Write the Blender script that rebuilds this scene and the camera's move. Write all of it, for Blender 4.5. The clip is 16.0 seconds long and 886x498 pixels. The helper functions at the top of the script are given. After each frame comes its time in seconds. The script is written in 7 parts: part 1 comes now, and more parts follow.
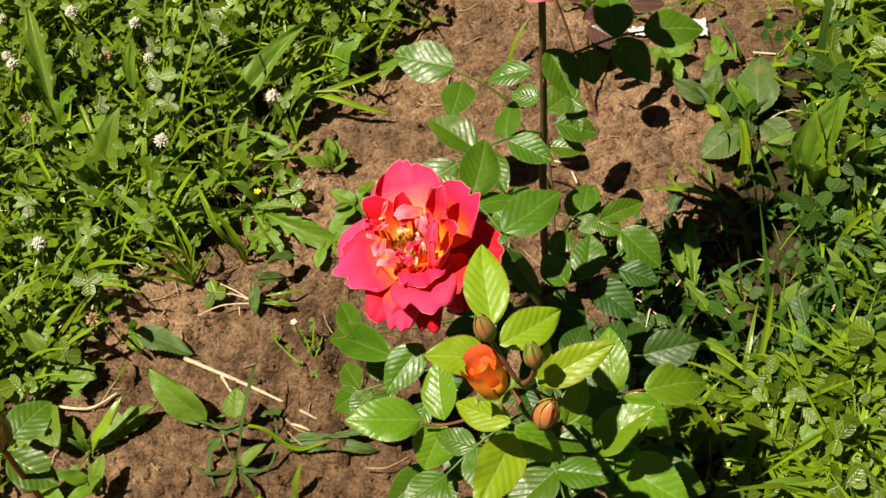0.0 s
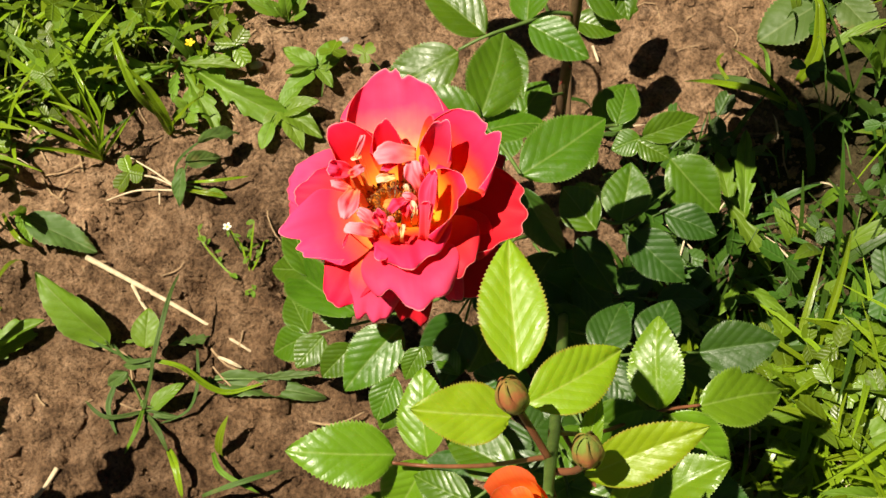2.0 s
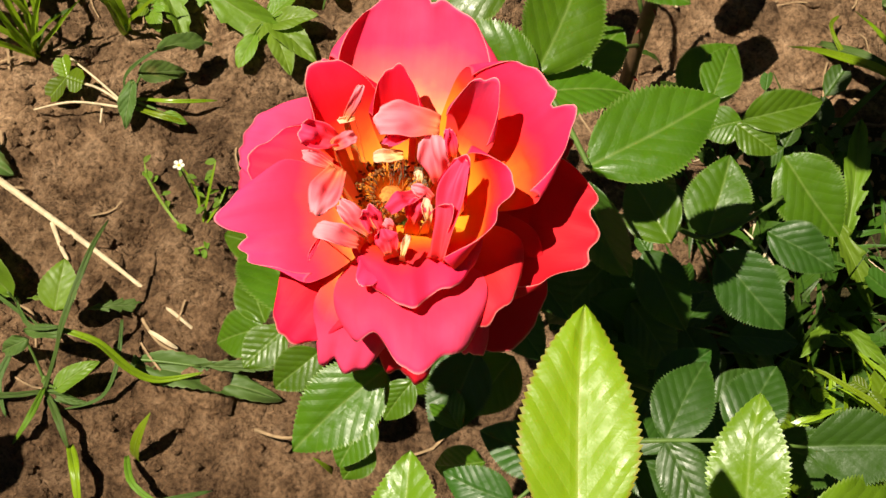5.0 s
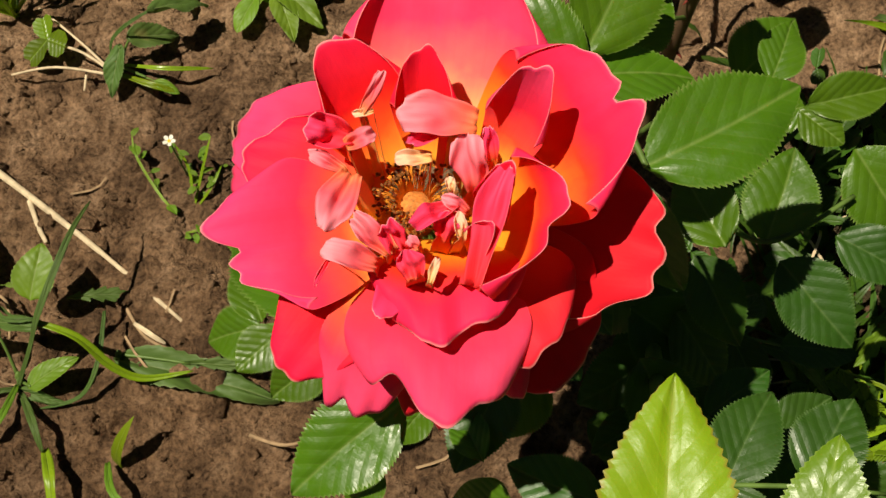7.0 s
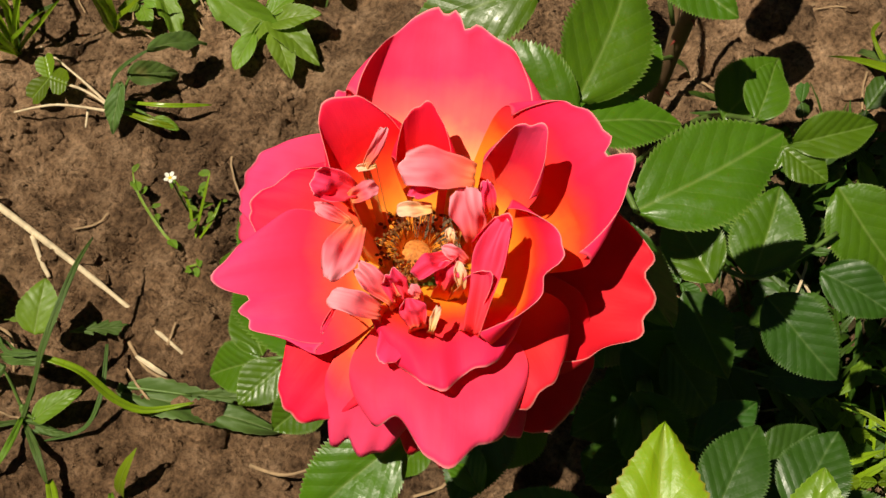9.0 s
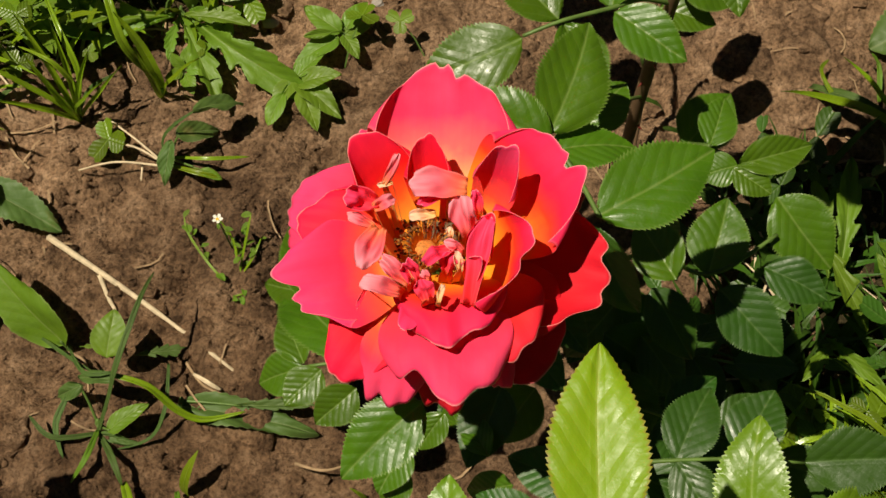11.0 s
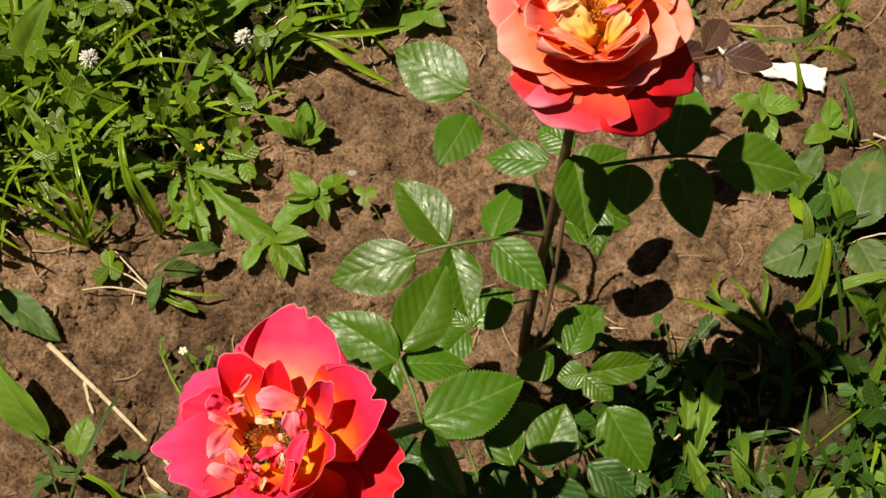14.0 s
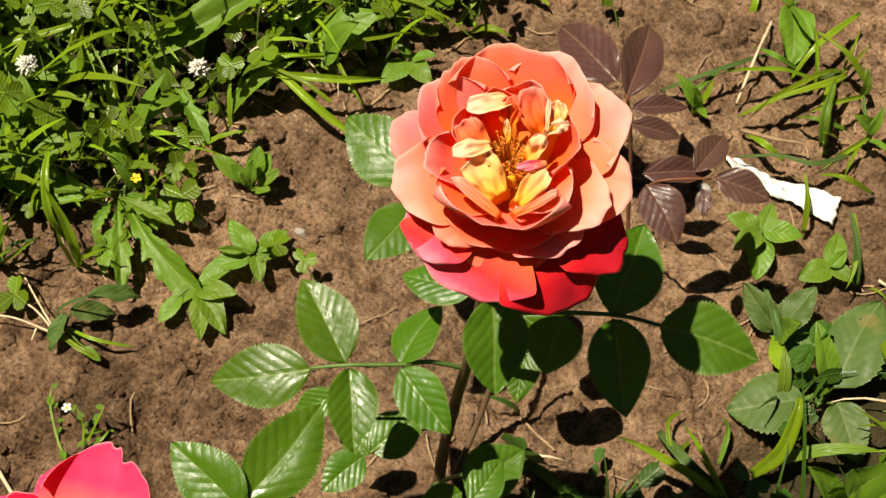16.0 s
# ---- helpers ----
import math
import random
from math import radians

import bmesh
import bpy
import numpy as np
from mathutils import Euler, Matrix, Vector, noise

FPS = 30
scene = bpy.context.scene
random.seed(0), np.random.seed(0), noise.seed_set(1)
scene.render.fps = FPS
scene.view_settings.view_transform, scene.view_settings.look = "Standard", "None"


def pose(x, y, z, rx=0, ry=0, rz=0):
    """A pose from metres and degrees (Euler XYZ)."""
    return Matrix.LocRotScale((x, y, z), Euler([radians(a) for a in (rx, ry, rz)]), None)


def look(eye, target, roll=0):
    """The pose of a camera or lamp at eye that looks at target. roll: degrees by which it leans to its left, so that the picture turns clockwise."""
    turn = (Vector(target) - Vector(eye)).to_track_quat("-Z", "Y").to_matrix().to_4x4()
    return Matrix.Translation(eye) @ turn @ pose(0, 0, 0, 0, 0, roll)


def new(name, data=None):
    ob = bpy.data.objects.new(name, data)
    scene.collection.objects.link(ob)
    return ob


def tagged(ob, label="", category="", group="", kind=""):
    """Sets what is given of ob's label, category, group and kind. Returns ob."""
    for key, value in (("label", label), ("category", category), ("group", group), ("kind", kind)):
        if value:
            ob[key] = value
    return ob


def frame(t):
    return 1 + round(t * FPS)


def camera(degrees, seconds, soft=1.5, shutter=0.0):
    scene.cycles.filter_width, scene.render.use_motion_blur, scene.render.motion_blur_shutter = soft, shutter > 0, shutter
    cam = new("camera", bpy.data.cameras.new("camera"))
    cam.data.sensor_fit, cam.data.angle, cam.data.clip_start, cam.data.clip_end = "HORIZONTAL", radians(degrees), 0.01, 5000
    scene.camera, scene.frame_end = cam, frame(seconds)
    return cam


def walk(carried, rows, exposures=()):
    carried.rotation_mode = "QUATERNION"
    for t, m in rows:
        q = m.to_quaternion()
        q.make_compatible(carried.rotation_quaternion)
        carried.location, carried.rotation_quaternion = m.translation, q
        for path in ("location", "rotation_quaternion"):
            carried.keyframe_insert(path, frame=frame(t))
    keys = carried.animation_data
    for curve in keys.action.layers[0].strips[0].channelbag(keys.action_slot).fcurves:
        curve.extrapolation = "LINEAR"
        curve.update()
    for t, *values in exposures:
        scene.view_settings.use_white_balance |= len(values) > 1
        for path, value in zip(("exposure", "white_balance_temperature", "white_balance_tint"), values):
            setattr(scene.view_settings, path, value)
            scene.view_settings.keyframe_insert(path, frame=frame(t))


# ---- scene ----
cam = camera(35.6, 16.0)
PATH = [
    (0, (0.085, -0.473, 0.918), (-0.081, 0.73, -0.672), -12.8),
    (0.5, (0.077, -0.417, 0.888), (-0.078, 0.719, -0.751), -12.0),
    (1, (0.064, -0.357, 0.845), (-0.079, 0.709, -0.841), -11.3),
    (1.5, (0.053, -0.318, 0.812), (-0.079, 0.678, -0.917), -10.6),
    (2, (0.051, -0.271, 0.766), (-0.062, 0.667, -0.997), -8.1),
    (2.5, (0.056, -0.243, 0.721), (-0.045, 0.669, -1.056), -6.1),
    (3, (0.051, -0.225, 0.691), (-0.044, 0.671, -1.095), -4.7),
    (3.5, (0.046, -0.206, 0.666), (-0.073, 0.683, -1.121), -5.0),
    (4, (0.042, -0.189, 0.646), (-0.069, 0.686, -1.149), -3.4),
    (6.5, (0.022, -0.127, 0.568), (-0.078, 0.663, -1.267), -0.6),
    (7, (0.021, -0.122, 0.56), (-0.075, 0.66, -1.278), -0.4),
    (7.5, (0.02, -0.12, 0.557), (-0.071, 0.658, -1.284), -0.3),
    (8, (0.02, -0.119, 0.555), (-0.071, 0.659, -1.285), -0.4),
    (8.5, (0.021, -0.12, 0.56), (-0.068, 0.669, -1.276), -0.2),
    (9, (0.019, -0.122, 0.575), (-0.066, 0.686, -1.252), 0.2),
    (11.5, (0.031, -0.198, 0.686), (-0.096, 0.705, -1.094), -4.6),
    (12, (0.03, -0.222, 0.722), (-0.101, 0.699, -1.048), -5.1),
    (12.5, (0.037, -0.238, 0.746), (-0.12, 0.682, -1.022), -6.8),
    (13, (0.059, -0.23, 0.757), (-0.115, 0.687, -1.012), -7.4),
    (13.5, (0.092, -0.203, 0.781), (-0.088, 0.724, -0.982), -5.1),
    (14, (0.12, -0.172, 0.797), (-0.128, 0.767, -0.952), -3.3),
    (14.5, (0.138, -0.148, 0.796), (-0.134, 0.777, -0.956), -0.7),
    (15, (0.144, -0.121, 0.782), (-0.134, 0.797, -0.973), 1.3),
    (15.5, (0.147, -0.09, 0.764), (-0.15, 0.816, -0.994), 2.3),
    (16, (0.15, -0.064, 0.747), (-0.153, 0.845, -1.009), 2.7),
]
walk(cam, [(t, look(e, g, r)) for t, e, g, r in PATH], exposures=[(0, 0.63, 6800, 10), (2.5, 0.83, 6800, 10), (4, 0.87, 6800, 10), (6.5, 0.26, 6800, 10), (9, 0.23, 6800, 10), (11.5, 0.09, 6800, 10), (12.5, 0.05, 6800, 10), (13.1, -0.04, 6800, 10), (14, 0.32, 6800, 10), (14.6, 0.67, 6800, 10), (16, 0.61, 6800, 10)])

# ---- light ----
SUN_DIR = Vector((-0.34, -0.11, 1.0)).normalized()
world = bpy.data.worlds.new("world")
scene.world = world
world.use_nodes = True
wn = world.node_tree
sky = wn.nodes.new("ShaderNodeTexSky")
sky.sky_type = "NISHITA"
sky.sun_disc = False
sky.sun_elevation = math.asin(SUN_DIR.z)
sky.sun_rotation = math.atan2(SUN_DIR.x, SUN_DIR.y)
wn.links.new(sky.outputs[0], wn.nodes["Background"].inputs[0])
wn.nodes["Background"].inputs[1].default_value = 0.008
sun = new("sun", bpy.data.lights.new("sun", "SUN"))
sun.data.energy = 5.0
sun.data.angle = radians(0.53)
sun.data.color = (1.0, 0.92, 0.77)
sun.matrix_world = look(SUN_DIR * 5, (0, 0, 0))


# ---- materials ----
def material(name):
    m = bpy.data.materials.new(name)
    m.use_nodes = True
    return m, m.node_tree.nodes, m.node_tree.links, m.node_tree.nodes["Principled BSDF"]


def node(nodes, kind, **inputs):
    n = nodes.new(kind)
    for key, value in inputs.items():
        n.inputs[key.replace("_", " ")].default_value = value
    return n


def ramp(nodes, stops):
    r = nodes.new("ShaderNodeValToRGB")
    e = r.color_ramp.elements
    while len(e) < len(stops):
        e.new(0.5)
    for el, (p, c) in zip(e, stops):
        el.position, el.color = p, (*c, 1)
    return r


def maths(nodes, links, op, a, b=None):
    n = nodes.new("ShaderNodeMath")
    n.operation = op
    for i, v in enumerate((a, b)):
        if v is None:
            continue
        if isinstance(v, (int, float)):
            n.inputs[i].default_value = v
        else:
            links.new(v, n.inputs[i])
    return n.outputs[0]


def mix(nodes, links, fac, a, b, blend="MIX"):
    n = nodes.new("ShaderNodeMix")
    n.data_type, n.blend_type = "RGBA", blend
    for sock, v in ((n.inputs[0], fac), (n.inputs[6], a), (n.inputs[7], b)):
        if isinstance(v, (int, float)):
            sock.default_value = v
        elif isinstance(v, tuple):
            sock.default_value = (*v, 1)
        else:
            links.new(v, sock)
    return n.outputs[2]


def through_light(nodes, links, bsdf, color, share):
    """Lets part of the light pass through a thin sheet such as a leaf."""
    tr = nodes.new("ShaderNodeBsdfTranslucent")
    if isinstance(color, tuple):
        tr.inputs[0].default_value = (*color, 1)
    else:
        links.new(color, tr.inputs[0])
    ms = nodes.new("ShaderNodeMixShader")
    ms.inputs[0].default_value = share
    links.new(bsdf.outputs[0], ms.inputs[1])
    links.new(tr.outputs[0], ms.inputs[2])
    links.new(ms.outputs[0], nodes["Material Output"].inputs[0])


def soil_material():
    m, n, l, b = material("soil")
    co = n.new("ShaderNodeTexCoord")
    big = node(n, "ShaderNodeTexNoise", Scale=9.0, Detail=4.0)
    mid = node(n, "ShaderNodeTexNoise", Scale=70.0, Detail=6.0, Roughness=0.65)
    fine = node(n, "ShaderNodeTexNoise", Scale=420.0, Detail=5.0, Roughness=0.75)
    for t in (big, mid, fine):
        l.new(co.outputs["Object"], t.inputs["Vector"])
    c1 = ramp(n, [(0.3, (0.118, 0.073, 0.043)), (0.5, (0.292, 0.188, 0.114)), (0.72, (0.46, 0.317, 0.208))])
    l.new(mid.outputs[0], c1.inputs[0])
    c2 = ramp(n, [(0.36, (0.68, 0.65, 0.62)), (0.6, (1.15, 1.12, 1.08))])
    l.new(big.outputs[0], c2.inputs[0])
    c3 = ramp(n, [(0.36, (0.45, 0.42, 0.40)), (0.5, (0.95, 0.95, 0.95)), (0.66, (1.35, 1.32, 1.28))])
    l.new(fine.outputs[0], c3.inputs[0])
    col = mix(n, l, 1.0, mix(n, l, 1.0, c1.outputs[0], c2.outputs[0], "MULTIPLY"), c3.outputs[0], "MULTIPLY")
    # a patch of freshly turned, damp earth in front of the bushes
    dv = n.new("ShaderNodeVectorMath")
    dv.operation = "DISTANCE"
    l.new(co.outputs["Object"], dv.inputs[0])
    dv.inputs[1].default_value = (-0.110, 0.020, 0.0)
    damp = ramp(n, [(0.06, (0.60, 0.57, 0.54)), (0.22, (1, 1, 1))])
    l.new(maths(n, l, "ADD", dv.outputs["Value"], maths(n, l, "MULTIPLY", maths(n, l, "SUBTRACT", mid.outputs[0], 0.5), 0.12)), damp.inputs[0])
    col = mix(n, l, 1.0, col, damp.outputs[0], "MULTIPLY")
    # roots and fallen leaves under the turf, with shade below grass painted in
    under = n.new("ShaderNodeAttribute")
    under.attribute_name = "thatch_shade"
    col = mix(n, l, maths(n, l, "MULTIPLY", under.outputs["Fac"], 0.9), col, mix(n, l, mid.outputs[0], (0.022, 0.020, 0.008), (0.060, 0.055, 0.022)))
    # beyond the bed the ground is covered by short turf
    sp = n.new("ShaderNodeSeparateXYZ")
    l.new(co.outputs["Object"], sp.inputs[0])
    away = maths(n, l, "ADD", maths(n, l, "ABSOLUTE", sp.outputs[0]), maths(n, l, "MULTIPLY", big.outputs[0], 0.3))
    turfy = ramp(n, [(0.62, (0, 0, 0)), (0.85, (1, 1, 1))])
    l.new(away, turfy.inputs[0])
    beyond = ramp(n, [(0.62, (0, 0, 0)), (0.85, (1, 1, 1))])
    l.new(maths(n, l, "ABSOLUTE", maths(n, l, "SUBTRACT", sp.outputs[1], 0.28)), beyond.inputs[0])
    lawn = maths(n, l, "MAXIMUM", turfy.outputs[0], maths(n, l, "MULTIPLY", beyond.outputs[0], under.outputs["Fac"]))
    grn = mix(n, l, mid.outputs[0], (0.035, 0.075, 0.012), (0.10, 0.17, 0.03))
    col = mix(n, l, lawn, col, grn)
    geo = n.new("ShaderNodeNewGeometry")
    tone = ramp(n, [(0.0, (0.72, 0.70, 0.68)), (1.0, (1.28, 1.26, 1.22))])
    l.new(geo.outputs["Random Per Island"], tone.inputs[0])
    col = mix(n, l, 1.0, col, tone.outputs[0], "MULTIPLY")
    l.new(col, b.inputs["Base Color"])
    b.inputs["Roughness"].default_value = 0.95
    b.inputs["Specular IOR Level"].default_value = 0.15
    bump = node(n, "ShaderNodeBump", Strength=1.0, Distance=0.0042)
    vor = node(n, "ShaderNodeTexVoronoi", Scale=260.0)
    l.new(co.outputs["Object"], vor.inputs["Vector"])
    h = maths(n, l, "ADD", maths(n, l, "MULTIPLY", fine.outputs[0], 0.9), mid.outputs[0])
    h = maths(n, l, "SUBTRACT", h, maths(n, l, "MULTIPLY", vor.outputs["Distance"], 0.5))
    l.new(h, bump.inputs["Height"])
    l.new(bump.outputs[0], b.inputs["Normal"])
    return m


def leaf_material(name, dark, light, vein, share, rough, back, spread=0.12, veins=7.0, spots=0.0, rimcol=None):
    """A leaf by its UV: x across from -1 to 1 (kept as 0 to 1), y from the base to the tip."""
    m, n, l, b = material(name)
    uv = n.new("ShaderNodeUVMap")
    sep = n.new("ShaderNodeSeparateXYZ")
    l.new(uv.outputs[0], sep.inputs[0])
    off = maths(n, l, "ABSOLUTE", maths(n, l, "SUBTRACT", sep.outputs[0], 0.5))
    info = n.new("ShaderNodeObjectInfo")
    geo = n.new("ShaderNodeNewGeometry")
    co = n.new("ShaderNodeTexCoord")
    grain = node(n, "ShaderNodeTexNoise", Scale=260.0, Detail=4.0)
    l.new(geo.outputs["Position"], grain.inputs["Vector"])
    blot = node(n, "ShaderNodeTexNoise", Scale=38.0, Detail=3.0)
    l.new(geo.outputs["Position"], blot.inputs["Vector"])
    base = mix(n, l, blot.outputs[0], dark, light)
    hue = node(n, "ShaderNodeHueSaturation")
    rnd = maths(n, l, "ADD", maths(n, l, "MULTIPLY", info.outputs["Random"], 0.5), maths(n, l, "MULTIPLY", geo.outputs["Random Per Island"], 0.5))
    l.new(maths(n, l, "ADD", maths(n, l, "MULTIPLY", maths(n, l, "SUBTRACT", rnd, 0.5), 0.045), 0.5), hue.inputs["Hue"])
    l.new(maths(n, l, "ADD", maths(n, l, "MULTIPLY", maths(n, l, "SUBTRACT", rnd, 0.5), spread * 4), 1.0), hue.inputs["Value"])
    l.new(base, hue.inputs["Color"])
    # side veins run forward from the midrib
    ph = maths(n, l, "SUBTRACT", maths(n, l, "MULTIPLY", sep.outputs[1], veins), maths(n, l, "MULTIPLY", off, veins * 0.75))
    ph = maths(n, l, "ADD", ph, maths(n, l, "MULTIPLY", blot.outputs[0], 1.3))
    tri = maths(n, l, "ABSOLUTE", maths(n, l, "SUBTRACT", maths(n, l, "FRACT", ph), 0.5))
    side = ramp(n, [(0.0, (1, 1, 1)), (0.07, (0, 0, 0))])
    l.new(tri, side.inputs[0])
    rib = ramp(n, [(0.0, (1, 1, 1)), (0.028, (0, 0, 0))])
    l.new(off, rib.inputs[0])
    vn = maths(n, l, "MAXIMUM", maths(n, l, "MULTIPLY", side.outputs[0], 0.2), rib.outputs[0])
    col = mix(n, l, maths(n, l, "MULTIPLY", vn, 0.75), hue.outputs[0], vein)
    col = mix(n, l, maths(n, l, "MULTIPLY", grain.outputs[0], 0.35), col, tuple(c * 0.7 for c in dark))
    rim = n.new("ShaderNodeAttribute")
    rim.attribute_name = "rim"
    pale = ramp(n, [(0.80, (0, 0, 0)), (1.0, (1, 1, 1))])
    l.new(rim.outputs["Fac"], pale.inputs[0])
    col = mix(n, l, maths(n, l, "MULTIPLY", pale.outputs[0], 0.6), col, rimcol or vein)
    if spots:
        sp = ramp(n, [(0.66, (0, 0, 0)), (0.74, (1, 1, 1))])
        l.new(blot.outputs[0], sp.inputs[0])
        col = mix(n, l, maths(n, l, "MULTIPLY", sp.outputs[0], spots), col, (0.25, 0.17, 0.06))
    l.new(col, b.inputs["Base Color"])
    b.inputs["Specular IOR Level"].default_value = 0.45
    rr = ramp(n, [(0.3, (rough - 0.08,) * 3), (0.7, (rough + 0.14,) * 3)])
    l.new(grain.outputs[0], rr.inputs[0])
    l.new(rr.outputs[0], b.inputs["Roughness"])
    bump = node(n, "ShaderNodeBump", Strength=0.7, Distance=0.0009)
    soft = ramp(n, [(0.0, (1, 1, 1)), (0.4, (0, 0, 0))])
    l.new(tri, soft.inputs[0])
    keel = ramp(n, [(0.0, (1, 1, 1)), (0.07, (0, 0, 0))])
    l.new(off, keel.inputs[0])
    hh = maths(n, l, "SUBTRACT", maths(n, l, "MULTIPLY", grain.outputs[0], 0.5), maths(n, l, "ADD", maths(n, l, "MULTIPLY", soft.outputs[0], 0.24), maths(n, l, "MULTIPLY", keel.outputs[0], 0.45)))
    l.new(hh, bump.inputs["Height"])
    l.new(bump.outputs[0], b.inputs["Normal"])
    through_light(n, l, b, mix(n, l, 0.5, col, back), share)
    return m


def petal_material(name, stops, glow, share=0.3, streak=(0.85, 0.02, 0.03), amount=0.24, pale=0.22):
    """A petal by its UV: y runs from the claw to the rim."""
    m, n, l, b = material(name)
    uv = n.new("ShaderNodeUVMap")
    sep = n.new("ShaderNodeSeparateXYZ")
    l.new(uv.outputs[0], sep.inputs[0])
    geo = n.new("ShaderNodeNewGeometry")
    info = n.new("ShaderNodeObjectInfo")
    no = node(n, "ShaderNodeTexNoise", Scale=90.0, Detail=4.0)
    l.new(geo.outputs["Position"], no.inputs["Vector"])
    pos = maths(n, l, "ADD", sep.outputs[1], maths(n, l, "MULTIPLY", maths(n, l, "SUBTRACT", no.outputs[0], 0.5), 0.28))
    pos = maths(n, l, "ADD", pos, maths(n, l, "MULTIPLY", maths(n, l, "SUBTRACT", info.outputs["Random"], 0.5), 0.14))
    r = ramp(n, stops)
    l.new(pos, r.inputs[0])
    # fine veins fan out from the claw
    st = nodes_fan(n, l, sep)
    col = mix(n, l, maths(n, l, "MULTIPLY", st, amount), r.outputs[0], streak)
    # paler blotches towards the rim put a soft sheen into the petal colour
    wash = node(n, "ShaderNodeTexNoise", Scale=55.0, Detail=3.0)
    l.new(geo.outputs["Position"], wash.inputs["Vector"])
    wr = ramp(n, [(0.45, (0, 0, 0)), (0.75, (1, 1, 1))])
    l.new(wash.outputs[0], wr.inputs[0])
    outer = ramp(n, [(0.35, (0, 0, 0)), (0.75, (1, 1, 1))])
    l.new(sep.outputs[1], outer.inputs[0])
    col = mix(n, l, maths(n, l, "MULTIPLY", maths(n, l, "MULTIPLY", wr.outputs[0], outer.outputs[0]), pale), col, (0.96, 0.20, 0.38))
    edge = ramp(n, [(0.986, (0, 0, 0)), (0.997, (1, 1, 1))])
    l.new(maths(n, l, "MAXIMUM", sep.outputs[1], maths(n, l, "ADD", maths(n, l, "MULTIPLY", maths(n, l, "ABSOLUTE", maths(n, l, "SUBTRACT", sep.outputs[0], 0.5)), 1.9), 0.04)), edge.inputs[0])
    col = mix(n, l, maths(n, l, "MULTIPLY", edge.outputs[0], 0.45), col, (0.96, 0.60, 0.54))
    l.new(col, b.inputs["Base Color"])
    b.inputs["Roughness"].default_value = 0.55
    b.inputs["Specular IOR Level"].default_value = 0.08
    bump = node(n, "ShaderNodeBump", Strength=0.4, Distance=0.0006)
    crepe = node(n, "ShaderNodeTexNoise", Scale=420.0, Detail=4.0)
    l.new(geo.outputs["Position"], crepe.inputs["Vector"])
    l.new(maths(n, l, "ADD", maths(n, l, "ADD", maths(n, l, "MULTIPLY", st, 0.3), no.outputs[0]), maths(n, l, "MULTIPLY", crepe.outputs[0], 0.4)), bump.inputs["Height"])
    l.new(bump.outputs[0], b.inputs["Normal"])
    through_light(n, l, b, mix(n, l, 0.6, col, glow), share)
    return m


def nodes_fan(n, l, sep):
    cx = n.new("ShaderNodeCombineXYZ")
    l.new(maths(n, l, "MULTIPLY", sep.outputs[0], 26.0), cx.inputs[0])
    l.new(maths(n, l, "MULTIPLY", sep.outputs[1], 1.6), cx.inputs[1])
    t = node(n, "ShaderNodeTexNoise", Scale=1.0, Detail=3.0)
    l.new(cx.outputs[0], t.inputs["Vector"])
    return t.outputs[0]


def plain(name, color, rough=0.6, scale=120.0, depth=0.3, bumpd=0.0006, share=0.0):
    m, n, l, b = material(name)
    geo = n.new("ShaderNodeNewGeometry")
    no = node(n, "ShaderNodeTexNoise", Scale=scale, Detail=5.0, Roughness=0.6)
    l.new(geo.outputs["Position"], no.inputs["Vector"])
    r = ramp(n, [(0.3, tuple(c * (1 - depth) for c in color)), (0.7, tuple(min(1, c * (1 + depth * 0.6)) for c in color))])
    l.new(no.outputs[0], r.inputs[0])
    l.new(r.outputs[0], b.inputs["Base Color"])
    b.inputs["Roughness"].default_value = rough
    b.inputs["Specular IOR Level"].default_value = 0.3
    bump = node(n, "ShaderNodeBump", Strength=0.5, Distance=bumpd)
    l.new(no.outputs[0], bump.inputs["Height"])
    l.new(bump.outputs[0], b.inputs["Normal"])
    if share:
        through_light(n, l, b, color, share)
    return m


def blush(name, green, red, rough):
    """Green skin flushed with red in soft patches."""
    m, n, l, b = material(name)
    geo = n.new("ShaderNodeNewGeometry")
    big = node(n, "ShaderNodeTexNoise", Scale=130.0, Detail=3.0)
    fine = node(n, "ShaderNodeTexNoise", Scale=900.0, Detail=4.0)
    for t in (big, fine):
        l.new(geo.outputs["Position"], t.inputs["Vector"])
    r = ramp(n, [(0.38, green), (0.62, red)])
    l.new(big.outputs[0], r.inputs[0])
    col = mix(n, l, maths(n, l, "MULTIPLY", fine.outputs[0], 0.4), r.outputs[0], tuple(c * 0.6 for c in green))
    l.new(col, b.inputs["Base Color"])
    b.inputs["Roughness"].default_value = rough
    bump = node(n, "ShaderNodeBump", Strength=0.4, Distance=0.0004)
    l.new(fine.outputs[0], bump.inputs["Height"])
    l.new(bump.outputs[0], b.inputs["Normal"])
    return m


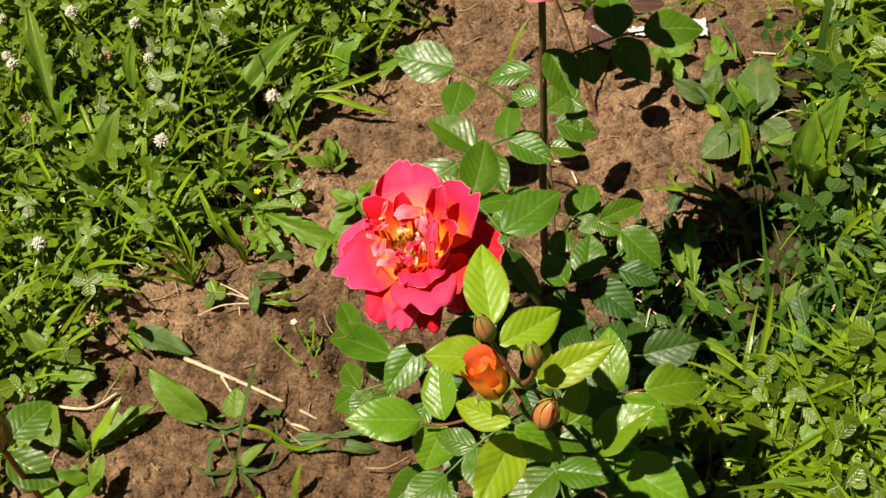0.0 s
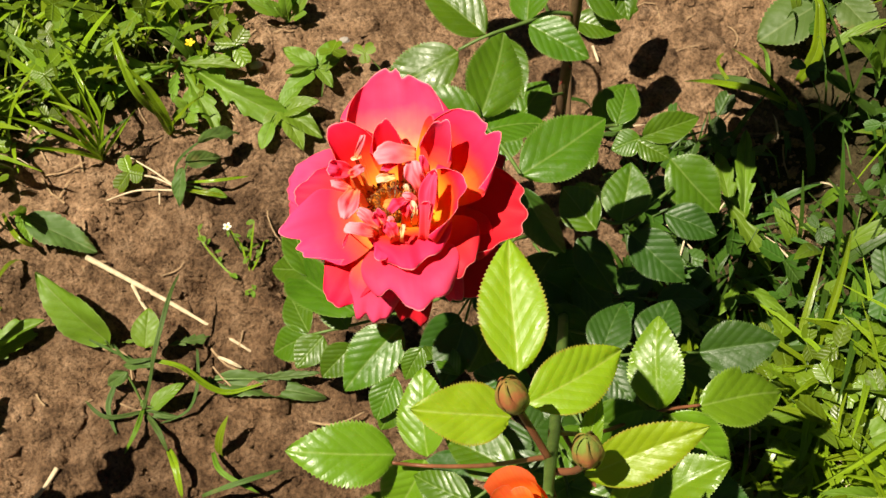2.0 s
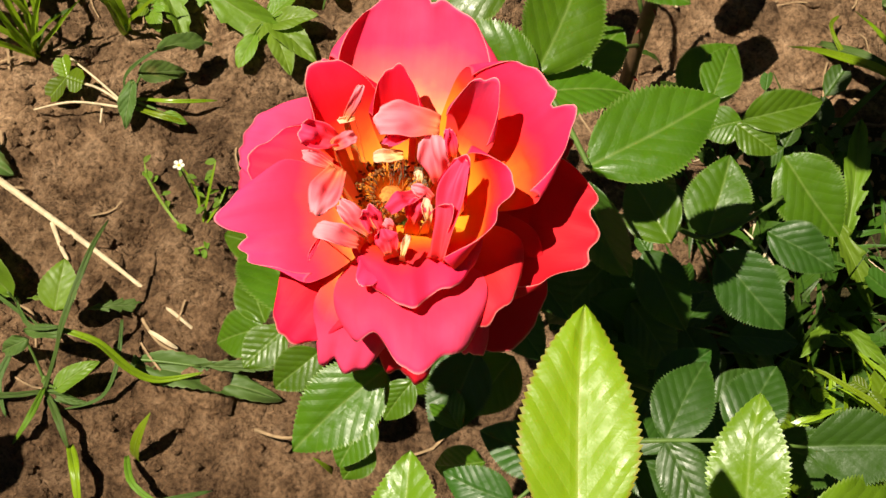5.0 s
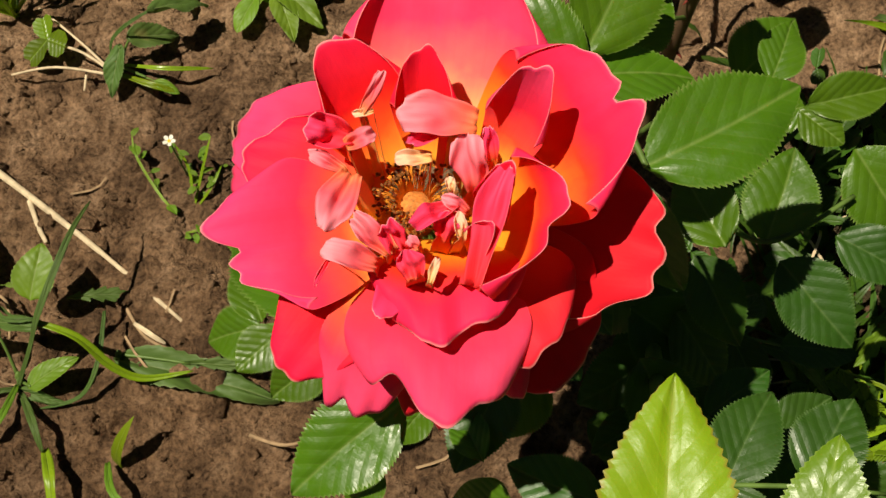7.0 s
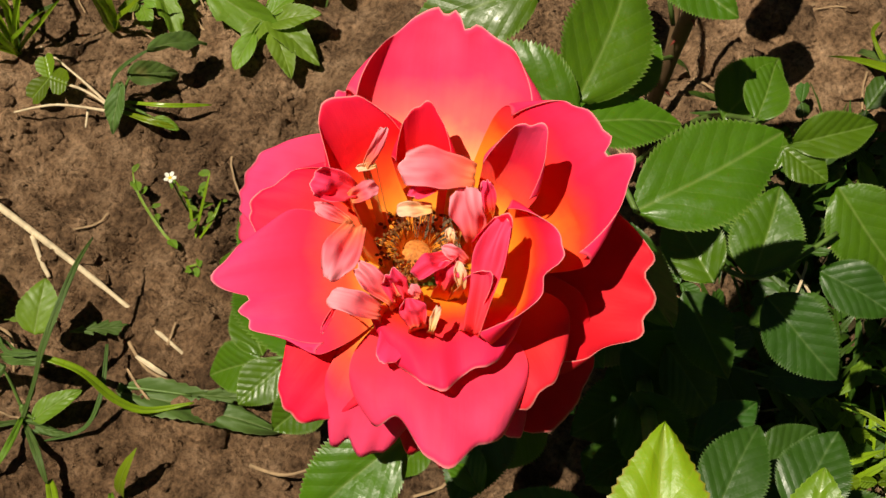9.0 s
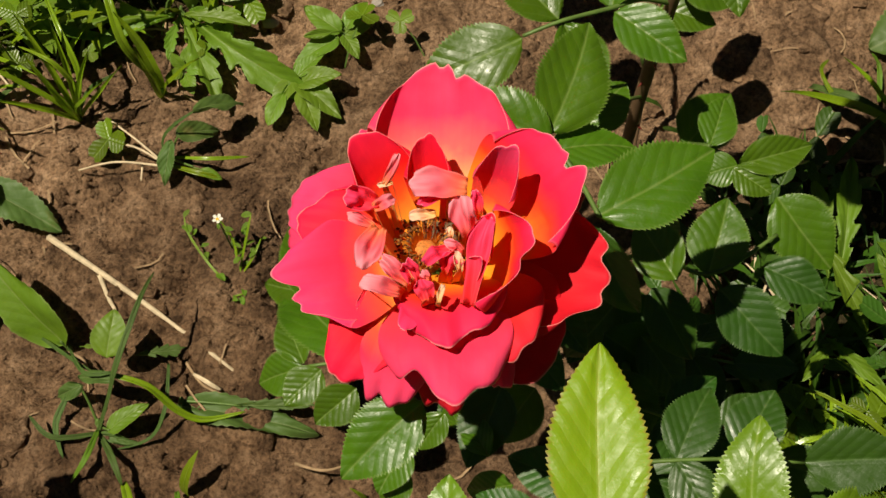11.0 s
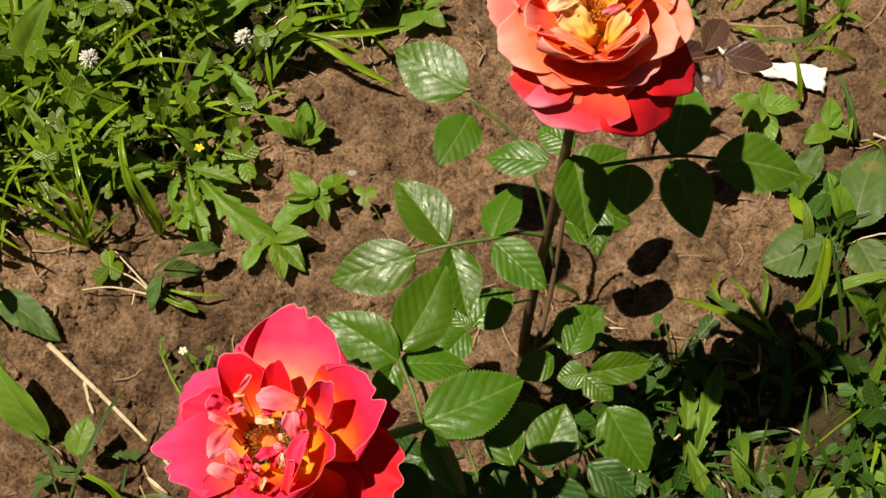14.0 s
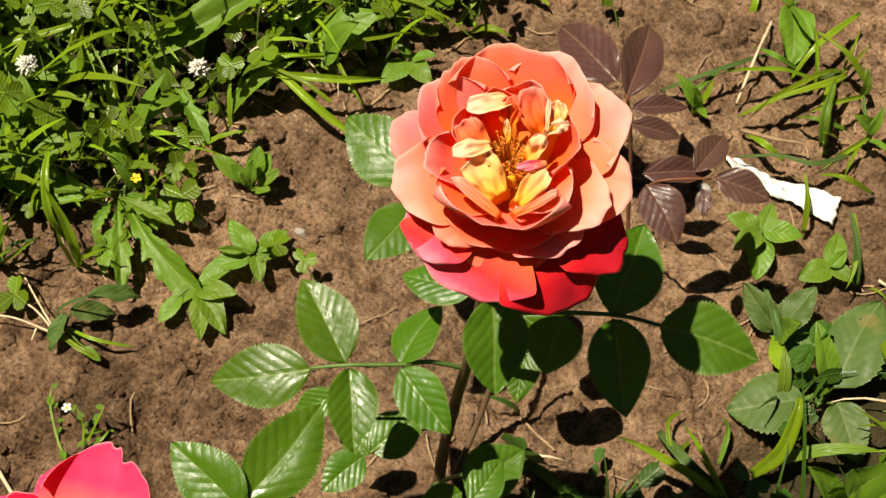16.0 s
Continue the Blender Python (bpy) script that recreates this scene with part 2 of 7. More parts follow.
SOIL = soil_material()
LEAF = {
    "mature": leaf_material("rose_leaf_mature", (0.042, 0.105, 0.004), (0.098, 0.195, 0.008), (0.19, 0.28, 0.06), 0.20, 0.36, (0.14, 0.30, 0.02)),
    "young": leaf_material("rose_leaf_young", (0.215, 0.335, 0.009), (0.300, 0.440, 0.014), (0.40, 0.50, 0.09), 0.30, 0.40, (0.36, 0.56, 0.02), 0.06, rimcol=(0.34, 0.16, 0.04)),
    # mature leaf darkened: shade on the lower right foliage put into its colour
    "old": leaf_material("rose_leaf_shaded", (0.020, 0.062, 0.006), (0.045, 0.115, 0.010), (0.09, 0.16, 0.04), 0.15, 0.42, (0.08, 0.2, 0.02)),
    "mid": leaf_material("rose_leaf_green", (0.110, 0.225, 0.009), (0.170, 0.320, 0.015), (0.28, 0.40, 0.08), 0.26, 0.32, (0.24, 0.44, 0.02), 0.1),
    "red": leaf_material("rose_leaf_bronze", (0.075, 0.034, 0.030), (0.125, 0.062, 0.046), (0.24, 0.13, 0.07), 0.18, 0.34, (0.25, 0.07, 0.04), 0.1),
    "weed": leaf_material("weed_leaf", (0.090, 0.180, 0.010), (0.190, 0.320, 0.020), (0.24, 0.32, 0.08), 0.28, 0.5, (0.26, 0.42, 0.03), 0.14, 6.0),
    "dull": leaf_material("dusty_leaf", (0.05, 0.105, 0.016), (0.11, 0.185, 0.035), (0.19, 0.24, 0.09), 0.2, 0.6, (0.22, 0.32, 0.06), 0.12, 6.0, 0.5),
}
CLOVER = leaf_material("clover_leaf", (0.078, 0.156, 0.005), (0.197, 0.312, 0.012), (0.24, 0.36, 0.06), 0.20, 0.36, (0.34, 0.50, 0.02), 0.34, 5.0)
GRASS = leaf_material("grass_blade", (0.102, 0.170, 0.005), (0.264, 0.374, 0.015), (0.30, 0.42, 0.06), 0.20, 0.30, (0.36, 0.50, 0.02), 0.34, 0.0)
# darkened turf copies: the shade beside the bush is put into their green
GRASS_SHADED = leaf_material("grass_blade_shaded", (0.026, 0.070, 0.006), (0.062, 0.130, 0.010), (0.11, 0.19, 0.03), 0.2, 0.42, (0.14, 0.28, 0.02), 0.3, 0.0)
CLOVER_SHADED = leaf_material("clover_leaf_shaded", (0.026, 0.072, 0.006), (0.058, 0.130, 0.010), (0.11, 0.20, 0.03), 0.2, 0.5, (0.14, 0.28, 0.02), 0.3, 5.0)
PETAL_A = petal_material("petal_pink", [(0.0, (0.97, 0.60, 0.06)), (0.20, (0.97, 0.42, 0.05)), (0.36, (0.96, 0.11, 0.05)), (0.60, (0.97, 0.036, 0.105)), (1.0, (0.97, 0.056, 0.200))], (0.98, 0.03, 0.07), 0.18, pale=0.20)
# crimson of lower petals, darkened further to carry shade from petals above
PETAL_RED_SHADED = petal_material("petal_crimson_shaded", [(0.0, (0.90, 0.45, 0.05)), (0.2, (0.82, 0.06, 0.03)), (0.6, (0.66, 0.012, 0.020)), (1.0, (0.72, 0.017, 0.038))], (0.8, 0.02, 0.02), 0.22, pale=0.04)
PETAL_T = petal_material("petal_pink_pale_claw", [(0.0, (0.97, 0.62, 0.10)), (0.22, (0.97, 0.55, 0.20)), (0.42, (0.96, 0.18, 0.17)), (0.66, (0.97, 0.055, 0.165)), (1.0, (0.97, 0.042, 0.150))], (0.98, 0.05, 0.08), 0.18, pale=0.20)
PETAL_SCARLET = petal_material("petal_scarlet", [(0.0, (0.96, 0.42, 0.04)), (0.25, (0.94, 0.12, 0.02)), (0.5, (0.94, 0.014, 0.020)), (1.0, (0.94, 0.012, 0.070))], (0.95, 0.02, 0.02), 0.12, pale=0.05)
PETAL_AO = petal_material("petal_orange_claw", [(0.0, (0.97, 0.52, 0.03)), (0.35, (0.96, 0.30, 0.02)), (0.58, (0.95, 0.060, 0.022)), (0.78, (0.95, 0.022, 0.085)), (1.0, (0.95, 0.034, 0.140))], (0.98, 0.08, 0.02), 0.20, pale=0.08)
PETAL_AR = petal_material("petal_flame", [(0.0, (0.96, 0.40, 0.03)), (0.35, (0.94, 0.11, 0.02)), (0.7, (0.90, 0.028, 0.025)), (1.0, (0.90, 0.024, 0.045))], (0.95, 0.05, 0.02), 0.18, pale=0.05)
PETALOID = petal_material("petal_pale", [(0.0, (0.96, 0.66, 0.15)), (0.35, (0.95, 0.20, 0.14)), (0.6, (0.94, 0.18, 0.24)), (1.0, (0.95, 0.44, 0.52))], (0.95, 0.3, 0.1))
PETAL_B = petal_material("petal_salmon", [(0.0, (0.96, 0.62, 0.05)), (0.35, (0.98, 0.26, 0.02)), (0.60, (0.99, 0.25, 0.06)), (0.86, (0.99, 0.28, 0.14)), (1.0, (0.98, 0.46, 0.34))], (1.0, 0.26, 0.04), 0.44, (0.98, 0.11, 0.03), 0.3, 0.15)
PETAL_ROSE = petal_material("petal_rose", [(0.0, (0.96, 0.40, 0.05)), (0.25, (0.95, 0.06, 0.07)), (0.7, (0.97, 0.042, 0.120)), (1.0, (0.97, 0.062, 0.185))], (0.96, 0.05, 0.10), 0.18, pale=0.20)
PETAL_CREAM = petal_material("petal_cream", [(0.0, (0.95, 0.55, 0.10)), (0.35, (0.95, 0.66, 0.30)), (1.0, (0.95, 0.74, 0.52))], (0.96, 0.55, 0.15), 0.3, (0.95, 0.4, 0.3), 0.2)
PETAL_PALE_B = petal_material("petal_salmon_pale", [(0.0, (0.96, 0.40, 0.05)), (0.4, (0.98, 0.25, 0.07)), (0.75, (0.98, 0.33, 0.18)), (1.0, (0.97, 0.54, 0.43))], (1.0, 0.27, 0.07), 0.34, (0.98, 0.2, 0.1), 0.2)
PETAL_BI = petal_material("petal_apricot", [(0.0, (0.95, 0.50, 0.02)), (0.3, (0.96, 0.50, 0.05)), (0.7, (0.97, 0.56, 0.18)), (1.0, (0.97, 0.70, 0.40))], (0.98, 0.5, 0.05), 0.26, (0.98, 0.35, 0.05), 0.2)
PETAL_FLAME = petal_material("petal_orange_red", [(0.0, (0.96, 0.50, 0.03)), (0.35, (0.97, 0.17, 0.02)), (0.75, (0.97, 0.12, 0.04)), (1.0, (0.97, 0.30, 0.18))], (0.98, 0.12, 0.02), 0.34, (0.97, 0.08, 0.02), 0.25, 0.1)
PETAL_LP = petal_material("petal_carmine_pale_rim", [(0.0, (0.96, 0.40, 0.04)), (0.30, (0.95, 0.09, 0.03)), (0.60, (0.95, 0.045, 0.045)), (0.80, (0.95, 0.11, 0.19)), (1.0, (0.97, 0.36, 0.44))], (0.96, 0.07, 0.06), 0.18, pale=0.3)
PETAL_LS = petal_material("petal_salmon_pink", [(0.0, (0.96, 0.48, 0.05)), (0.35, (0.97, 0.22, 0.06)), (0.75, (0.97, 0.24, 0.19)), (1.0, (0.97, 0.46, 0.40))], (0.98, 0.17, 0.05), 0.32, (0.97, 0.10, 0.06), 0.22, 0.25)
STEM_GREEN = plain("stem_green", (0.10, 0.17, 0.035), 0.45)
STEM_BROWN = plain("stem_brown", (0.14, 0.085, 0.045), 0.55)
STEM_RED = plain("stem_red", (0.20, 0.075, 0.035), 0.45)
THORN = plain("thorn_red", (0.22, 0.04, 0.03), 0.4)
SEPAL = plain("sepal_green", (0.16, 0.24, 0.035), 0.45, 220, 0.45, share=0.2)
BUD_SKIN = blush("bud_green_red", (0.20, 0.27, 0.05), (0.46, 0.13, 0.06), 0.42)
BUD_TIP = blush("bud_red_flush", (0.40, 0.24, 0.06), (0.55, 0.12, 0.05), 0.42)
BUD_ORANGE = petal_material("bud_orange", [(0.0, (0.96, 0.60, 0.08)), (0.4, (0.95, 0.30, 0.02)), (0.75, (0.93, 0.13, 0.015)), (1.0, (0.90, 0.06, 0.02))], (0.95, 0.2, 0.02), 0.2, (0.96, 0.62, 0.08), 0.75)
BUD_RED = petal_material("bud_red", [(0.0, (0.95, 0.30, 0.03)), (0.45, (0.92, 0.14, 0.02)), (1.0, (0.86, 0.04, 0.03))], (0.95, 0.1, 0.02), 0.2, (0.95, 0.40, 0.05), 0.5)
ANTHER = plain("anther", (0.20, 0.070, 0.012), 0.7, 900, 0.5)
FILAMENT = plain("filament", (0.82, 0.30, 0.03), 0.5, 300, 0.2)
DISC = plain("flower_disc", (0.66, 0.24, 0.05), 0.7, 900, 0.5)
ANTHER_ORANGE = plain("anther_orange", (0.62, 0.20, 0.02), 0.7, 900, 0.5)
POLLEN = plain("pollen_yellow", (0.85, 0.55, 0.03), 0.7, 700, 0.3)
STRAW = plain("dry_stalk", (0.60, 0.48, 0.31), 0.7, 200, 0.35)
STRAW_DARK = plain("dry_leaf", (0.33, 0.22, 0.12), 0.8, 200, 0.4)
PAPER = plain("paper_white", (0.78, 0.76, 0.72), 0.8, 60, 0.12)
CLOVER_FLOWER = plain("clover_flower", (0.82, 0.80, 0.70), 0.7, 500, 0.2, share=0.2)
CLOVER_BROWN = plain("clover_flower_spent", (0.42, 0.27, 0.15), 0.8, 500, 0.3)
YELLOW = plain("yellow_petal", (0.85, 0.62, 0.02), 0.6, 300, 0.15)
STONE = plain("pebble_stone", (0.34, 0.30, 0.26), 0.8, 90, 0.3)


# ---- helpers for building ----
def link_mesh(name, mesh, mat, parent=None, label="", world_m=None):
    ob = new(name, mesh)
    if mat is not None and not mesh.materials:
        mesh.materials.append(mat)
    if parent is not None:
        ob.parent = parent
        ob.matrix_parent_inverse = Matrix.Translation(parent["at"]).inverted() if "at" in parent else parent.matrix_basis.inverted()
    if world_m is not None:
        ob.matrix_basis = world_m
    if label:
        ob["label"] = label
    return ob


def grid_mesh(name, verts, uvs, faces, smooth=True):
    me = bpy.data.meshes.new(name)
    me.from_pydata(verts, [], faces)
    if uvs is not None:
        layer = me.uv_layers.new(name="UVMap")
        idx = np.empty(len(me.loops), dtype=np.int32)
        me.loops.foreach_get("vertex_index", idx)
        layer.data.foreach_set("uv", np.asarray(uvs, dtype=np.float32)[idx].ravel())
    if smooth:
        me.polygons.foreach_set("use_smooth", [True] * len(me.polygons))
    me.update()
    return me


def tube(points, radii, sides=8):
    """A bent round rod through points."""
    verts, faces = [], []
    pts = [Vector(p) for p in points]
    for i, p in enumerate(pts):
        d = (pts[min(i + 1, len(pts) - 1)] - pts[max(i - 1, 0)]).normalized()
        a = d.cross(Vector((0.31, 0.92, 0.2))).normalized()
        b = d.cross(a)
        for k in range(sides):
            w = 2 * math.pi * k / sides
            verts.append(p + (a * math.cos(w) + b * math.sin(w)) * radii[i])
    for i in range(len(pts) - 1):
        for k in range(sides):
            k2 = (k + 1) % sides
            faces.append((i * sides + k, i * sides + k2, (i + 1) * sides + k2, (i + 1) * sides + k))
    faces.append(tuple(range(sides - 1, -1, -1)))
    faces.append(tuple((len(pts) - 1) * sides + k for k in range(sides)))
    return verts, faces


def smooth_path(points, n=6):
    pts = [Vector(p) for p in points]
    out = []
    for i in range(len(pts) - 1):
        p0, p1, p2, p3 = pts[max(i - 1, 0)], pts[i], pts[i + 1], pts[min(i + 2, len(pts) - 1)]
        for k in range(n):
            t = k / n
            out.append(0.5 * ((2 * p1) + (p2 - p0) * t + (2 * p0 - 5 * p1 + 4 * p2 - p3) * t * t + (3 * p1 - p0 - 3 * p2 + p3) * t ** 3))
    out.append(pts[-1])
    return out


def rod(name, points, r0, r1, mat, parent=None, label="", sides=8, lumpy=0.0, n=6):
    pts = smooth_path(points, n)
    rr = [(r0 + (r1 - r0) * i / (len(pts) - 1)) * (1 + lumpy * noise.noise(p * 160)) for i, p in enumerate(pts)]
    v, f = tube(pts, rr, sides)
    return link_mesh(name, grid_mesh(name, v, None, f), mat, parent, label)


_pit = random.Random(31)
SCATTERED = tuple((_pit.uniform(-0.30, 0.26), _pit.uniform(-0.02, 0.46), _pit.uniform(0.004, 0.010), _pit.uniform(0.005, 0.012)) for _ in range(70))
PITS = ((-0.151, 0.117, 0.007, 0.014), (-0.252, 0.006, 0.012, 0.016), (-0.095, 0.110, 0.009, 0.010), (-0.097, 0.151, 0.012, 0.010), (-0.134, 0.020, 0.006, 0.012), (-0.265, 0.195, 0.014, 0.010), (-0.085, 0.200, 0.013, 0.010)) + SCATTERED


def ground_height(x, y):
    p = Vector((x, y, 0))
    z = 0.012 * noise.noise(p * 7.0) + 0.0100 * noise.noise(p * 21.0 + Vector((3, 1, 5)))
    r = abs(noise.noise(p * 48.0 + Vector((9, 2, 1))))
    q = abs(noise.noise(p * 105.0 + Vector((4, 7, 1))))
    z += 0.0150 * (0.30 - r) * (0.4 + noise.noise(p * 13.0 + Vector((1, 8, 2)))) + 0.0050 * (0.25 - q)
    z += 0.0024 * noise.noise(p * 190.0) + 0.0013 * noise.noise(p * 350.0)
    for px, py, pr, pd in PITS:
        z -= pd * math.exp(-((x - px) ** 2 + ((y - py) * 1.3) ** 2) / (pr * pr)) if abs(x - px) < 3 * pr and abs(y - py) < 3 * pr else 0.0
    return z * min(1.0, 0.35 + 1.3 / (1 + 4 * math.hypot(x, y - 0.25)))


# ---- ground ----
def axis(lo, hi, step, far):
    inner = list(np.arange(lo, hi + step / 2, step))
    out, s, v = [], step, hi
    while v < far:
        s *= 1.35
        v += s
        out.append(v)
    low, s, v = [], step, lo
    while v > -far:
        s *= 1.35
        v -= s
        low.append(v)
    return low[::-1] + inner + out


LEFT_Y = (-1.5, -0.1, 0.02, 0.106, 0.19, 0.234, 0.259, 0.278, 0.306, 0.33, 0.37, 0.415, 0.445, 0.48, 0.56, 1.5)
LEFT_X = (-0.55, -0.40, -0.36, -0.335, -0.295, -0.25, -0.20, -0.16, -0.135, -0.145, -0.12, -0.085, -0.045, -0.03, 0.03, 0.3)
RIGHT_Y = (-1.5, 0.0, 0.10, 0.133, 0.209, 0.26, 0.314, 0.355, 0.40, 0.45, 0.50, 0.60, 1.5)
RIGHT_X = (0.17, 0.190, 0.195, 0.195, 0.200, 0.205, 0.228, 0.235, 0.27, 0.32, 0.35, 0.40, 0.7)


def turf(x, y):
    """How far a place lies inside the left lawn (first) and the right weeds (second), in metres."""
    wob = 0.018 * noise.noise(Vector((x * 18, y * 18, 2)))
    return float(np.interp(y, LEFT_Y, LEFT_X)) - x + wob, x - float(np.interp(y, RIGHT_Y, RIGHT_X)) + wob


def build_ground():
    xs, ys = axis(-0.40, 0.40, 0.0023, 120.0), axis(-0.08, 0.64, 0.0023, 120.0)
    verts = [(x, y, ground_height(x, y)) for y in ys for x in xs]
    w = len(xs)
    faces = [(j * w + i, j * w + i + 1, (j + 1) * w + i + 1, (j + 1) * w + i) for j in range(len(ys) - 1) for i in range(w - 1)]
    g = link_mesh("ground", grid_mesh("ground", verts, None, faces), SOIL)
    thatch_shade = g.data.attributes.new("thatch_shade", "FLOAT", "POINT")
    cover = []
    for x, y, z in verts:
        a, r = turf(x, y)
        # the wider strip at the right paints in the shade beside the rose bush
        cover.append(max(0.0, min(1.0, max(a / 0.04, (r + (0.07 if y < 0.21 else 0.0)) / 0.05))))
    thatch_shade.data.foreach_set("value", cover)
    return tagged(g, "crumbly brown sandy garden soil, damp and lumpy", "soil", kind="structure")


build_ground()


# ---- rose leaves, stems and flowers ----
def leaf_outline(v, kind):
    if kind == "rose":
        return (math.sin(math.pi * min(1, v) ** 0.80) ** 0.80) if 0 < v < 1 else 0.0
    if kind == "oval":
        return math.sin(math.pi * v ** 0.72) ** 0.7 if 0 < v < 1 else 0.0
    if kind == "spoon":
        return 0.16 + 0.84 * (math.sin(math.pi * max(0, (v - 0.3) / 0.7) ** 0.85) ** 0.7 if 0.3 < v < 1 else 0.0) if v < 1 else 0.0
    return 0.10 + 0.9 * math.sin(math.pi * v ** 1.3) ** 0.9 if v < 1 else 0.0


def leaf_mesh(name, mat, seed, kind="rose", teeth=26, tooth=0.085, fold=0.16, droop=0.16, wavy=0.035, lobes=0, nu=8):
    """A leaf one unit long and one wide, along y, with a folded midrib, a saw-toothed rim and a drooping tip."""
    rng = random.Random(seed)
    nv = max(teeth * 2, 56 if lobes else 24)
    s1, s2 = rng.uniform(0, 50), rng.uniform(0.6, 1.3)
    lob = [rng.uniform(0.35, 1.0) for _ in range(40)]
    verts, uvs, faces = [], [], []
    for j in range(nv + 1):
        v = j / nv
        for i in range(nu + 1):
            u = 2 * i / nu - 1
            hw = 0.5 * leaf_outline(v, kind)
            edge = abs(u) ** 3
            if teeth:
                hw *= 1 + tooth * abs(u) ** 6 * (0.75 if j % 2 else -0.75)
            if lobes:
                ph = v * lobes + (0.3 if u > 0 else 0.0)
                k = int(ph) + (20 if u > 0 else 0)
                cut = (1 - (ph % 1.0)) * lob[k]
                hw *= 1 - 0.85 * abs(u) ** 1.5 * cut * (1 - v * 0.6)
            x = u * hw
            y = v + (0.018 * edge if j % 2 else 0) * (1 - v)
            z = fold * abs(x) * 1.3 - droop * s2 * (v - 0.25) ** 2 + wavy * noise.noise(Vector((u * 1.4 + s1, v * 3.2, s1))) * (0.4 + abs(u))
            z -= 0.10 * (abs(u) ** 2) * hw
            x += 0.05 * math.sin(s1 + v * 3) * v
            verts.append((x, y, z))
            uvs.append((0.5 + 0.5 * u * max(0.15, leaf_outline(v, kind)), v))
    w = nu + 1
    for j in range(nv):
        for i in range(nu):
            faces.append((j * w + i, j * w + i + 1, (j + 1) * w + i + 1, (j + 1) * w + i))
    me = grid_mesh(name, verts, uvs, faces)
    rim = me.attributes.new("rim", "FLOAT", "POINT")
    rim.data.foreach_set("value", [abs(2 * (k % w) / nu - 1) ** 3 * (1.0 if teeth else 0.0) for k in range(len(verts))])
    me.materials.append(mat)
    return me


LEAF_MESH = {}
for tone in ("mature", "young", "mid", "red", "old"):
    LEAF_MESH[tone] = [leaf_mesh(tone + "_leaf", LEAF[tone], 11 * k + len(tone), teeth=27 + k % 3 * 4, tooth=0.045 if tone == "young" else 0.062, fold=0.10 + 0.05 * (k % 3), droop=0.10 + 0.05 * (k % 4)) for k in range(6)]
WEED_MESH = {
    "dandelion": [leaf_mesh("dandelion_leaf", LEAF["weed"], 40 + k, "long", 0, 0, 0.2, 0.35, 0.05, 5 + k % 3, 6) for k in range(5)],
    "broad": [leaf_mesh("broad_leaf", LEAF["weed"], 60 + k, "oval", 12, 0.03, 0.15, 0.25, 0.06) for k in range(5)],
    "spoon": [leaf_mesh("spoon_leaf", LEAF["weed"], 80 + k, "spoon", 0, 0, 0.15, 0.2, 0.05) for k in range(4)],
    "dusty": [leaf_mesh("dusty_leaf", LEAF["dull"], 95 + k, "oval", 14, 0.06, 0.12, 0.2, 0.08) for k in range(4)],
    "dustylobed": [leaf_mesh("dusty_lobed_leaf", LEAF["dull"], 120 + k, "long", 0, 0, 0.12, 0.15, 0.06, 5, 6) for k in range(3)],
}
PICK = random.Random(5)


def leaf_pose(base, tip, width, roll, ref=(0.0, -0.30, 0.95)):
    base, tip = Vector(base), Vector(tip)
    d = tip - base
    length = d.length
    y = d.normalized()
    x = y.cross(Vector(ref)).normalized()
    z = x.cross(y).normalized()
    q = Matrix.Rotation(radians(roll), 3, y)
    x, z = q @ x, q @ z
    w = width * length
    return Matrix(((x.x * w, y.x * length, z.x * length, base.x), (x.y * w, y.y * length, z.y * length, base.y), (x.z * w, y.z * length, z.z * length, base.z), (0, 0, 0, 1)))


def thing(name, at, label, category, group=""):
    e = new(name)
    e.location = at
    e["at"] = tuple(at)
    return tagged(e, label, category, group)


def leaf(plant, tone, base, tip, width, roll):
    mesh = PICK.choice(LEAF_MESH[tone])
    return link_mesh("leaf", mesh, None, plant, world_m=leaf_pose(base, tip, width, roll + PICK.uniform(-8, 8)))


def thorns(plant, path, count, size, seed):
    rng = random.Random(seed)
    pts = smooth_path(path)
    for _ in range(count):
        i = rng.randrange(1, len(pts) - 2)
        p = pts[i]
        d = (pts[i + 1] - p).normalized()
        a = d.orthogonal().normalized()
        a.rotate(Matrix.Rotation(rng.uniform(0, 6.28), 3, d))
        v, f = tube([p, p + a * size * 0.5 - d * size * 0.05, p + a * size - d * size * 0.3], [size * 0.28, size * 0.14, size * 0.01], 5)
        link_mesh("thorn", grid_mesh("thorn", v, None, f), THORN, plant)


COUNT = [0]



